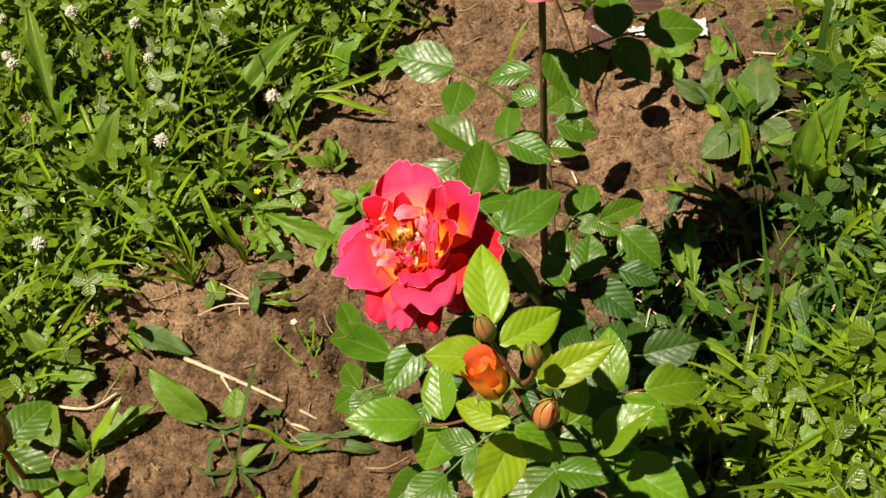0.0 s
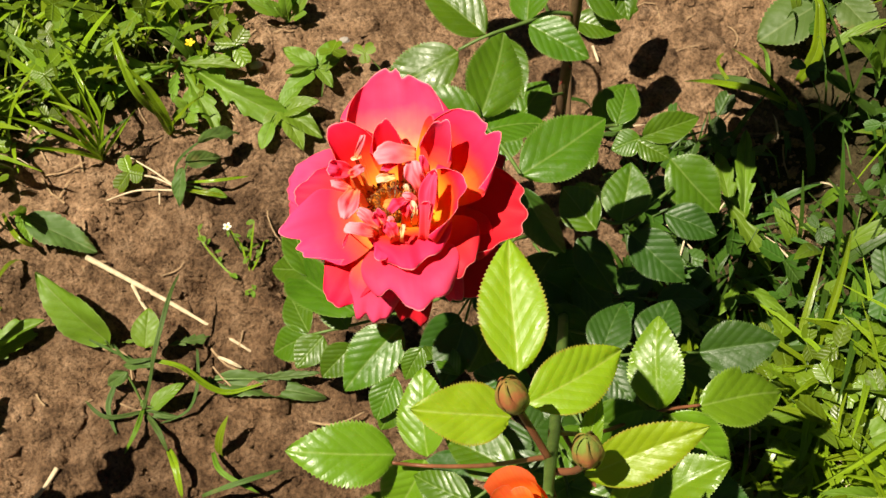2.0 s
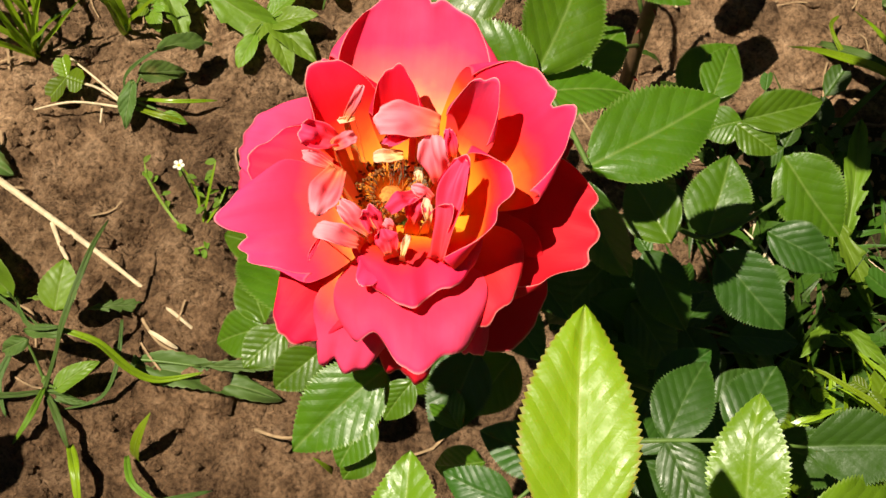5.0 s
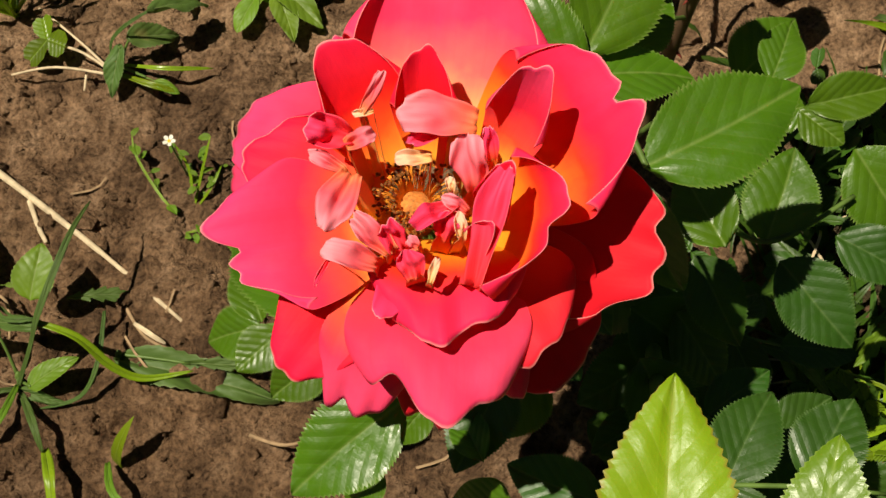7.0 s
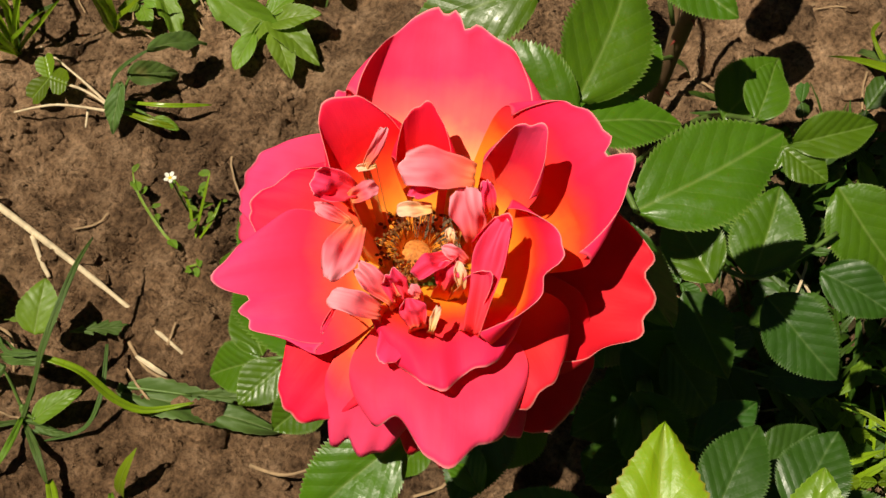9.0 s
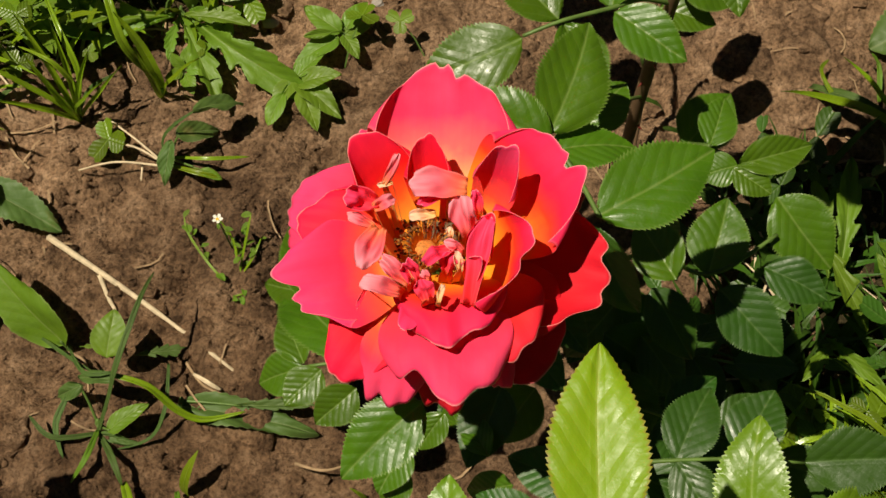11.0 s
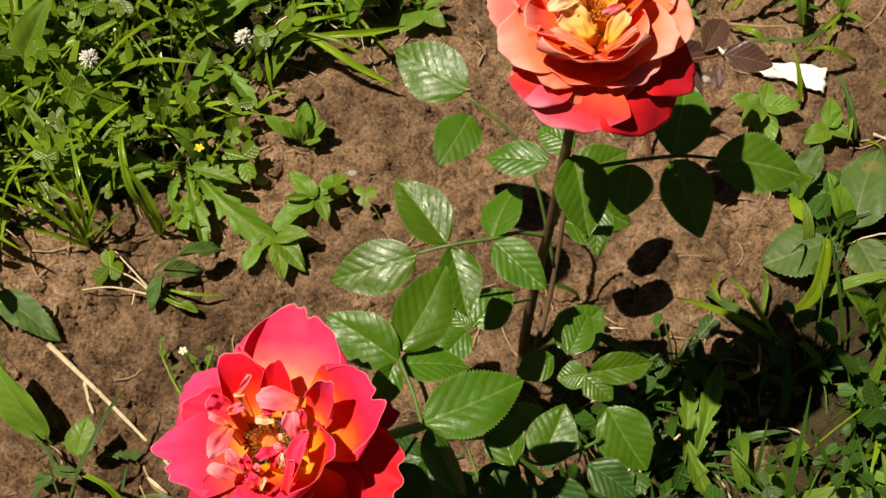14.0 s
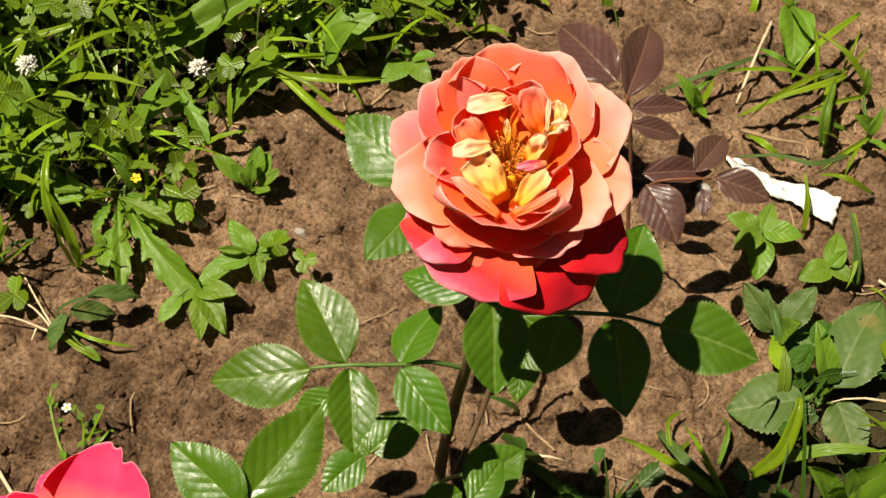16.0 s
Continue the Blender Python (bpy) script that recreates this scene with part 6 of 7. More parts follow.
weed_leaf(w, "dusty", (-0.165, 0.192, 0.020), (-0.169, 0.171, 0.006), 0.4, 0)
weed_leaf(w, "spoon", (-0.154, 0.182, 0.010), (-0.137, 0.177, 0.008), 0.3, 0)
w = weed_at((-0.125, 0.139), "small chickweed with tiny leaves and white flowers", "weed", "chickweed")
long_leaf(w, [(-0.120, 0.119, 0.004), (-0.122, 0.133, 0.018), (-0.129, 0.141, 0.028)], 0.0009, GRASS)
long_leaf(w, [(-0.120, 0.119, 0.004), (-0.116, 0.132, 0.020), (-0.113, 0.145, 0.030)], 0.0009, GRASS)
long_leaf(w, [(-0.120, 0.119, 0.004), (-0.112, 0.128, 0.014), (-0.109, 0.138, 0.016)], 0.0009, GRASS)
long_leaf(w, [(-0.120, 0.119, 0.004), (-0.130, 0.119, 0.010), (-0.147, 0.138, 0.012), (-0.152, 0.149, 0.014)], 0.0009, GRASS)
long_leaf(w, [(-0.120, 0.119, 0.004), (-0.114, 0.111, 0.008), (-0.122, 0.108, 0.006)], 0.0009, GRASS)
weed_leaf(w, "broad", (-0.121, 0.124, 0.009), (-0.126, 0.126, 0.009), 0.5, 0)
weed_leaf(w, "broad", (-0.122, 0.129, 0.014), (-0.118, 0.134, 0.011), 0.5, 0)
weed_leaf(w, "broad", (-0.122, 0.133, 0.018), (-0.118, 0.131, 0.018), 0.5, 0)
weed_leaf(w, "spoon", (-0.125, 0.135, 0.021), (-0.127, 0.138, 0.022), 0.5, 0)
weed_leaf(w, "broad", (-0.127, 0.138, 0.025), (-0.122, 0.138, 0.024), 0.5, 0)
weed_leaf(w, "broad", (-0.129, 0.141, 0.028), (-0.130, 0.137, 0.025), 0.5, 0)
weed_leaf(w, "broad", (-0.119, 0.124, 0.010), (-0.124, 0.126, 0.007), 0.5, 0)
weed_leaf(w, "spoon", (-0.117, 0.128, 0.015), (-0.121, 0.123, 0.017), 0.5, 0)
weed_leaf(w, "broad", (-0.116, 0.132, 0.020), (-0.112, 0.137, 0.017), 0.5, 0)
weed_leaf(w, "broad", (-0.115, 0.136, 0.023), (-0.119, 0.142, 0.021), 0.5, 0)
weed_leaf(w, "broad", (-0.114, 0.141, 0.027), (-0.118, 0.139, 0.025), 0.5, 0)
weed_leaf(w, "broad", (-0.113, 0.145, 0.030), (-0.119, 0.144, 0.028), 0.5, 0)
weed_leaf(w, "broad", (-0.117, 0.122, 0.007), (-0.118, 0.119, 0.005), 0.5, 0)
weed_leaf(w, "broad", (-0.114, 0.126, 0.011), (-0.118, 0.126, 0.010), 0.5, 0)
weed_leaf(w, "spoon", (-0.112, 0.128, 0.014), (-0.113, 0.133, 0.016), 0.5, 0)
weed_leaf(w, "broad", (-0.111, 0.131, 0.015), (-0.114, 0.127, 0.015), 0.5, 0)
weed_leaf(w, "broad", (-0.110, 0.135, 0.015), (-0.112, 0.132, 0.013), 0.5, 0)
weed_leaf(w, "spoon", (-0.109, 0.138, 0.016), (-0.106, 0.138, 0.017), 0.5, 0)
weed_leaf(w, "broad", (-0.123, 0.119, 0.006), (-0.126, 0.126, 0.003), 0.5, 0)
weed_leaf(w, "broad", (-0.127, 0.119, 0.008), (-0.124, 0.119, 0.005), 0.5, 0)
weed_leaf(w, "broad", (-0.130, 0.119, 0.010), (-0.125, 0.114, 0.014), 0.5, 0)
weed_leaf(w, "spoon", (-0.136, 0.126, 0.011), (-0.139, 0.132, 0.009), 0.5, 0)
weed_leaf(w, "spoon", (-0.142, 0.133, 0.011), (-0.137, 0.136, 0.011), 0.5, 0)
weed_leaf(w, "spoon", (-0.147, 0.138, 0.012), (-0.144, 0.142, 0.015), 0.5, 0)
weed_leaf(w, "broad", (-0.149, 0.142, 0.013), (-0.153, 0.147, 0.010), 0.5, 0)
weed_leaf(w, "spoon", (-0.150, 0.146, 0.013), (-0.147, 0.139, 0.017), 0.5, 0)
weed_leaf(w, "broad", (-0.152, 0.149, 0.014), (-0.150, 0.154, 0.014), 0.5, 0)
weed_leaf(w, "broad", (-0.118, 0.116, 0.005), (-0.113, 0.119, 0.005), 0.5, 0)
weed_leaf(w, "broad", (-0.116, 0.113, 0.007), (-0.114, 0.108, 0.010), 0.5, 0)
weed_leaf(w, "broad", (-0.114, 0.111, 0.008), (-0.117, 0.115, 0.004), 0.5, 0)
weed_leaf(w, "spoon", (-0.117, 0.110, 0.007), (-0.115, 0.104, 0.007), 0.5, 0)
weed_leaf(w, "spoon", (-0.120, 0.109, 0.007), (-0.120, 0.104, 0.006), 0.5, 0)
weed_leaf(w, "broad", (-0.122, 0.108, 0.006), (-0.118, 0.105, 0.010), 0.5, 0)
w = weed_at((-0.178, 0.035), "straggling green weed with long narrow leaves on bare soil", "weed", "weed")
long_leaf(w, [(-0.178, 0.027, 0.006), (-0.168, 0.041, 0.030), (-0.163, 0.050, 0.045), (-0.157, 0.068, 0.055), (-0.154, 0.085, 0.055), (-0.153, 0.102, 0.045)], 0.0027, LEAF["dull"])
long_leaf(w, [(-0.166, 0.049, 0.040), (-0.149, 0.046, 0.035), (-0.136, 0.040, 0.020), (-0.124, 0.039, 0.012), (-0.105, 0.045, 0.010)], 0.0035, GRASS)
long_leaf(w, [(-0.144, 0.063, 0.022), (-0.142, 0.041, 0.022), (-0.149, 0.028, 0.012), (-0.166, 0.022, 0.008)], 0.0017, LEAF["dull"])
long_leaf(w, [(-0.176, 0.030, 0.012), (-0.177, 0.012, 0.020), (-0.185, 0.003, 0.010)], 0.0027, LEAF["weed"])
long_leaf(w, [(-0.176, 0.029, 0.010), (-0.196, 0.023, 0.018), (-0.208, 0.032, 0.022)], 0.0024, LEAF["dull"])
long_leaf(w, [(-0.174, 0.027, 0.010), (-0.163, 0.012, 0.018), (-0.159, 0.003, 0.012)], 0.0032, LEAF["dull"])
long_leaf(w, [(-0.159, 0.005, 0.010), (-0.152, -0.009, 0.016), (-0.149, -0.024, 0.008)], 0.0046, GRASS)
long_leaf(w, [(-0.192, 0.043, 0.020), (-0.196, 0.030, 0.016), (-0.191, 0.015, 0.010)], 0.0030, LEAF["dull"])
long_leaf(w, [(-0.166, 0.050, 0.040), (-0.181, 0.051, 0.035), (-0.196, 0.069, 0.020)], 0.0019, LEAF["dull"])
long_leaf(w, [(-0.133, 0.003, 0.008), (-0.125, -0.012, 0.016), (-0.104, -0.023, 0.010)], 0.0031, LEAF["weed"])
long_leaf(w, [(-0.137, -0.024, 0.010), (-0.114, -0.020, 0.020), (-0.091, -0.010, 0.012)], 0.0029, LEAF["dull"])
long_leaf(w, [(-0.134, 0.063, 0.010), (-0.125, 0.058, 0.012), (-0.119, 0.056, 0.008)], 0.0019, STRAW)
long_leaf(w, [(-0.217, 0.079, 0.008), (-0.195, 0.064, 0.020), (-0.172, 0.049, 0.035)], 0.0015, LEAF["dull"])
weed_leaf(w, "broad", (-0.173, 0.061, 0.030), (-0.172, 0.083, 0.040), 0.75, 0)
weed_leaf(w, "dusty", (-0.165, 0.047, 0.038), (-0.187, 0.052, 0.030), 0.35, 0)
weed_leaf(w, "dusty", (-0.183, 0.047, 0.028), (-0.200, 0.043, 0.016), 0.42, 0)
weed_leaf(w, "broad", (-0.170, 0.028, 0.016), (-0.152, 0.042, 0.024), 0.45, 0)
weed_leaf(w, "dustylobed", (-0.163, 0.069, 0.016), (-0.137, 0.077, 0.010), 0.28, 0)
weed_leaf(w, "dusty", (-0.176, 0.029, 0.010), (-0.155, 0.024, 0.012), 0.25, 0)
weed_leaf(w, "spoon", (-0.191, 0.070, 0.020), (-0.183, 0.071, 0.020), 0.3, 0)
w = weed_at((-0.139, 0.050), "flat dusty leaf lying half covered with soil", "leaf", "fallen_leaf")
weed_leaf(w, "dusty", (-0.141, 0.048, 0.006), (-0.069, 0.041, 0.006), 0.24, 0)
weed_leaf(w, "dustylobed", (-0.110, 0.049, 0.006), (-0.072, 0.052, 0.010), 0.2, 0)
w = weed_at((-0.203, 0.076), "dark drooping leaf on a bent stalk", "weed", "weed")
weed_leaf(w, "broad", (-0.203, 0.075, 0.006), (-0.242, 0.104, 0.045), 0.42, -10)
w = weed_at((-0.275, 0.173), "broad dusty green leaves at the lawn edge", "weed", "weed")
weed_leaf(w, "dusty", (-0.264, 0.159, 0.020), (-0.218, 0.142, 0.008), 0.42, 0)
weed_leaf(w, "broad", (-0.264, 0.162, 0.020), (-0.261, 0.148, 0.050), 0.3, 0)
weed_leaf(w, "broad", (-0.267, 0.162, 0.020), (-0.257, 0.142, 0.020), 0.4, 0)
w = weed_at((-0.296, 0.060), "lobed dandelion leaf reaching over the soil", "weed", "dandelion")
weed_leaf(w, "dandelion", (-0.292, 0.056, 0.010), (-0.247, 0.087, 0.012), 0.3, 0)
weed_leaf(w, "grass", (-0.292, 0.056, 0.010), (-0.260, 0.087, 0.040), 0.2, 0)
weed_leaf(w, "dandelion", (-0.292, 0.056, 0.010), (-0.298, 0.067, 0.040), 0.3, 0)
w = weed_at((-0.297, 0.059), "toothed dandelion leaf lying out over bare soil", "weed", "dandelion")
weed_leaf(w, "dandelion", (-0.295, 0.061, 0.006), (-0.246, 0.087, 0.028), 0.3, 0)
weed_leaf(w, "spoon", (-0.295, 0.051, 0.008), (-0.284, 0.023, 0.006), 0.42, 0)
weed_leaf(w, "spoon", (-0.297, 0.050, 0.010), (-0.309, 0.037, 0.010), 0.4, 0)
long_leaf(w, [(-0.298, 0.059, 0.006), (-0.306, 0.063, 0.020), (-0.321, 0.069, 0.016)], 0.0030, LEAF["dull"])
w = weed_at((-0.345, 0.130), "coarse weed with rounded leaves at the lawn edge", "weed", "weed")
weed_leaf(w, "broad", (-0.315, 0.113, 0.020), (-0.292, 0.123, 0.030), 0.7, 0)
weed_leaf(w, "broad", (-0.320, 0.118, 0.020), (-0.332, 0.134, 0.030), 0.7, 0)
weed_leaf(w, "broad", (-0.334, 0.095, 0.020), (-0.314, 0.055, 0.030), 0.6, 0)
weed_leaf(w, "broad", (-0.338, 0.091, 0.020), (-0.342, 0.058, 0.030), 0.7, 0)
weed_leaf(w, "spoon", (-0.314, 0.108, 0.020), (-0.303, 0.104, 0.020), 0.6, 0)
long_leaf(w, [(-0.344, 0.149, 0.006), (-0.330, 0.158, 0.040), (-0.316, 0.168, 0.050), (-0.308, 0.178, 0.040)], 0.0036, GRASS)
long_leaf(w, [(-0.343, 0.160, 0.010), (-0.317, 0.153, 0.030), (-0.306, 0.166, 0.020)], 0.0041, GRASS)
long_leaf(w, [(-0.341, 0.109, 0.006), (-0.333, 0.114, 0.030), (-0.330, 0.131, 0.030)], 0.0031, GRASS)
w = weed_at((-0.330, 0.028), "broad weed leaves at the corner of the bed", "weed", "weed")
weed_leaf(w, "broad", (-0.331, 0.030, 0.010), (-0.309, 0.029, 0.030), 0.6, 0)
weed_leaf(w, "broad", (-0.328, 0.026, 0.010), (-0.305, 0.009, 0.020), 0.6, 0)
weed_leaf(w, "broad", (-0.332, 0.026, 0.010), (-0.338, 0.033, 0.030), 0.6, 0)
w = weed_at((-0.224, 0.213), "loose grass blades bending over the soil edge", "grass", "grass_tuft")
long_leaf(w, [(-0.224, 0.212, 0.004), (-0.219, 0.215, 0.030), (-0.227, 0.218, 0.050), (-0.247, 0.227, 0.050)], 0.0027, GRASS)
long_leaf(w, [(-0.224, 0.212, 0.004), (-0.215, 0.218, 0.040), (-0.223, 0.232, 0.060), (-0.240, 0.262, 0.060)], 0.0031, GRASS)
long_leaf(w, [(-0.224, 0.214, 0.004), (-0.215, 0.221, 0.020), (-0.200, 0.225, 0.030)], 0.0023, LEAF["dull"])
long_leaf(w, [(-0.184, 0.240, 0.004), (-0.193, 0.237, 0.040), (-0.200, 0.251, 0.060), (-0.207, 0.269, 0.060)], 0.0050, GRASS)
long_leaf(w, [(-0.271, 0.256, 0.004), (-0.290, 0.234, 0.030), (-0.303, 0.257, 0.040), (-0.322, 0.276, 0.040)], 0.0033, GRASS)
long_leaf(w, [(-0.278, 0.212, 0.004), (-0.257, 0.221, 0.020), (-0.250, 0.232, 0.010)], 0.0028, LEAF["dull"])
long_leaf(w, [(-0.215, 0.262, 0.010), (-0.232, 0.252, 0.030), (-0.258, 0.264, 0.030)], 0.0056, LEAF["weed"])
long_leaf(w, [(-0.284, 0.171, 0.006), (-0.266, 0.145, 0.020), (-0.258, 0.143, 0.010)], 0.0031, GRASS)
w = weed_at((-0.224, 0.213), "tuft of upright grass at the edge of the soil", "grass", "grass_tuft")
weed_leaf(w, "grass", (-0.224, 0.213, 0.000), (-0.247, 0.236, 0.070), 0.05, 0)
weed_leaf(w, "grass", (-0.224, 0.214, 0.000), (-0.225, 0.232, 0.070), 0.05, 0)
weed_leaf(w, "grass", (-0.225, 0.214, 0.000), (-0.276, 0.217, 0.050), 0.05, 0)
weed_leaf(w, "grass", (-0.223, 0.214, 0.000), (-0.203, 0.224, 0.060), 0.05, 0)
weed_leaf(w, "grass", (-0.224, 0.214, 0.000), (-0.196, 0.208, 0.050), 0.05, 0)
weed_leaf(w, "grass", (-0.225, 0.214, 0.000), (-0.241, 0.220, 0.060), 0.06, 0)
weed_leaf(w, "grass", (-0.224, 0.213, 0.000), (-0.260, 0.198, 0.040), 0.06, 0)
weed_leaf(w, "grass", (-0.224, 0.213, 0.000), (-0.234, 0.210, 0.050), 0.06, 0)
weed_leaf(w, "grass", (-0.224, 0.213, 0.000), (-0.192, 0.225, 0.040), 0.05, 0)
w = weed_at((-0.180, 0.231), "wide arching grass blades beside the soil", "grass", "grass_tuft")
weed_leaf(w, "grass", (-0.179, 0.231, 0.000), (-0.197, 0.247, 0.060), 0.1, 0)
weed_leaf(w, "grass", (-0.179, 0.231, 0.000), (-0.185, 0.230, 0.050), 0.08, 0)
weed_leaf(w, "grass", (-0.179, 0.231, 0.000), (-0.151, 0.231, 0.040), 0.08, 0)
w = weed_at((-0.178, 0.287), "dandelion rosette with long toothed leaves", "weed", "dandelion")
weed_leaf(w, "dandelion", (-0.166, 0.270, 0.020), (-0.095, 0.224, 0.015), 0.26, 0)
weed_leaf(w, "dandelion", (-0.173, 0.273, 0.020), (-0.176, 0.245, 0.020), 0.3, 0)
weed_leaf(w, "dandelion", (-0.176, 0.273, 0.020), (-0.259, 0.261, 0.030), 0.22, 0)
weed_leaf(w, "dandelion", (-0.173, 0.273, 0.020), (-0.141, 0.219, 0.020), 0.25, 0)
weed_leaf(w, "dandelion", (-0.176, 0.273, 0.020), (-0.225, 0.249, 0.020), 0.22, 0)
weed_leaf(w, "dandelion", (-0.173, 0.273, 0.020), (-0.133, 0.267, 0.030), 0.3, 0)
w = weed_at((-0.107, 0.248), "young weed with oval leaves on bare soil", "weed", "weed")
weed_leaf(w, "broad", (-0.105, 0.242, 0.010), (-0.090, 0.257, 0.015), 0.5, 0)
weed_leaf(w, "broad", (-0.105, 0.242, 0.010), (-0.115, 0.220, 0.010), 0.5, 0)
weed_leaf(w, "broad", (-0.105, 0.240, 0.010), (-0.076, 0.220, 0.012), 0.45, 0)
weed_leaf(w, "broad", (-0.101, 0.235, 0.010), (-0.089, 0.210, 0.010), 0.45, 0)
weed_leaf(w, "broad", (-0.104, 0.238, 0.010), (-0.079, 0.240, 0.020), 0.5, 0)
weed_leaf(w, "spoon", (-0.107, 0.238, 0.010), (-0.117, 0.212, 0.010), 0.4, 0)
w = weed_at((-0.085, 0.278), "young broad-leaved weed on the path", "weed", "weed")
weed_leaf(w, "broad", (-0.082, 0.272, 0.012), (-0.104, 0.284, 0.020), 0.5, 0)
weed_leaf(w, "broad", (-0.081, 0.271, 0.012), (-0.070, 0.257, 0.012), 0.55, 0)
weed_leaf(w, "broad", (-0.081, 0.274, 0.012), (-0.069, 0.293, 0.015), 0.5, 0)
weed_leaf(w, "broad", (-0.083, 0.269, 0.012), (-0.108, 0.250, 0.010), 0.4, 0)
weed_leaf(w, "spoon", (-0.081, 0.271, 0.015), (-0.101, 0.263, 0.020), 0.25, 0)
weed_leaf(w, "broad", (-0.080, 0.271, 0.012), (-0.066, 0.280, 0.010), 0.5, 0)
w = weed_at((-0.106, 0.319), "small bushy weed at the soil edge", "weed", "weed")
weed_leaf(w, "spoon", (-0.103, 0.313, 0.010), (-0.127, 0.318, 0.030), 0.35, 0)
weed_leaf(w, "spoon", (-0.103, 0.313, 0.010), (-0.102, 0.329, 0.035), 0.4, 0)
weed_leaf(w, "spoon", (-0.103, 0.313, 0.010), (-0.089, 0.324, 0.025), 0.4, 0)
weed_leaf(w, "spoon", (-0.103, 0.313, 0.010), (-0.090, 0.312, 0.020), 0.5, 0)
weed_leaf(w, "spoon", (-0.103, 0.313, 0.010), (-0.115, 0.314, 0.030), 0.4, 0)
weed_leaf(w, "spoon", (-0.103, 0.313, 0.010), (-0.103, 0.318, 0.035), 0.4, 0)
weed_leaf(w, "spoon", (-0.103, 0.313, 0.010), (-0.097, 0.330, 0.030), 0.4, 0)
weed_leaf(w, "spoon", (-0.103, 0.313, 0.010), (-0.108, 0.313, 0.025), 0.4, 0)
w = weed_at((-0.173, 0.248), "pale seedling with rounded leaves beside dandelion", "weed", "weed")
weed_leaf(w, "broad", (-0.168, 0.243, 0.012), (-0.175, 0.248, 0.020), 0.6, 0)
weed_leaf(w, "broad", (-0.167, 0.243, 0.012), (-0.164, 0.254, 0.020), 0.6, 0)
weed_leaf(w, "broad", (-0.168, 0.241, 0.012), (-0.176, 0.234, 0.015), 0.6, 0)
weed_leaf(w, "broad", (-0.166, 0.242, 0.012), (-0.153, 0.242, 0.015), 0.6, 0)
weed_leaf(w, "broad", (-0.167, 0.241, 0.010), (-0.160, 0.228, 0.012), 0.6, 0)
w = weed_at((-0.161, 0.285), "yellow-flowered creeping weed with small leaves", "weed", "weed")
weed_leaf(w, "broad", (-0.157, 0.280, 0.010), (-0.168, 0.278, 0.020), 0.6, 0)
weed_leaf(w, "broad", (-0.157, 0.280, 0.010), (-0.141, 0.277, 0.020), 0.6, 0)
weed_leaf(w, "broad", (-0.157, 0.279, 0.010), (-0.143, 0.265, 0.015), 0.6, 0)
weed_leaf(w, "broad", (-0.157, 0.280, 0.010), (-0.153, 0.264, 0.020), 0.6, 0)
weed_leaf(w, "broad", (-0.158, 0.282, 0.010), (-0.156, 0.287, 0.020), 0.6, 0)
w = weed_at((-0.104, 0.445), "dandelion with broad toothed leaves in the lawn", "weed", "dandelion")
weed_leaf(w, "broad", (-0.096, 0.414, 0.020), (-0.079, 0.421, 0.060), 0.5, 0)
weed_leaf(w, "grass", (-0.094, 0.410, 0.030), (-0.135, 0.391, 0.030), 0.08, 0)
weed_leaf(w, "grass", (-0.091, 0.415, 0.030), (-0.058, 0.389, 0.020), 0.07, 0)
weed_leaf(w, "grass", (-0.094, 0.410, 0.030), (-0.132, 0.379, 0.030), 0.07, 0)
weed_leaf(w, "grass", (-0.090, 0.412, 0.030), (-0.049, 0.448, 0.030), 0.07, 0)
w = weed_at((-0.049, 0.448), "low weed with round leaves near the rose", "weed", "weed")
weed_leaf(w, "broad", (-0.047, 0.441, 0.010), (-0.057, 0.417, 0.015), 0.6, 0)
weed_leaf(w, "broad", (-0.047, 0.441, 0.010), (-0.028, 0.428, 0.015), 0.6, 0)
weed_leaf(w, "broad", (-0.047, 0.443, 0.010), (-0.059, 0.445, 0.020), 0.5, 0)
weed_leaf(w, "broad", (-0.047, 0.443, 0.010), (-0.032, 0.446, 0.020), 0.5, 0)
w = weed_at((0.202, 0.407), "fleshy green seedling beside the paper scrap", "seedling", "seedling")
weed_leaf(w, "broad", (0.201, 0.399, 0.014), (0.189, 0.379, 0.020), 0.6, 0)
weed_leaf(w, "broad", (0.201, 0.399, 0.014), (0.202, 0.418, 0.020), 0.6, 0)
weed_leaf(w, "broad", (0.201, 0.399, 0.014), (0.225, 0.403, 0.018), 0.6, 0)
weed_leaf(w, "broad", (0.201, 0.398, 0.012), (0.207, 0.367, 0.012), 0.55, 0)
weed_leaf(w, "broad", (0.199, 0.400, 0.014), (0.178, 0.399, 0.020), 0.6, 0)
weed_leaf(w, "broad", (0.201, 0.393, 0.020), (0.198, 0.380, 0.022), 0.6, 0)
w = weed_at((0.248, 0.398), "fleshy green seedling on bare soil", "seedling", "seedling")
weed_leaf(w, "broad", (0.247, 0.391, 0.012), (0.230, 0.376, 0.015), 0.7, 0)
weed_leaf(w, "broad", (0.247, 0.392, 0.012), (0.245, 0.414, 0.018), 0.6, 0)
weed_leaf(w, "broad", (0.247, 0.391, 0.012), (0.262, 0.387, 0.015), 0.7, 0)
weed_leaf(w, "broad", (0.246, 0.389, 0.016), (0.253, 0.401, 0.020), 0.6, 0)
w = weed_at((0.261, 0.305), "broad-leaved plantain with large dull leaves", "weed", "plantain")
weed_leaf(w, "dusty", (0.250, 0.295, 0.024), (0.211, 0.278, 0.016), 0.88, 0)
weed_leaf(w, "dusty", (0.265, 0.309, 0.022), (0.275, 0.369, 0.035), 0.62, 0)
weed_leaf(w, "dusty", (0.269, 0.302, 0.020), (0.289, 0.272, 0.020), 0.72, 0)
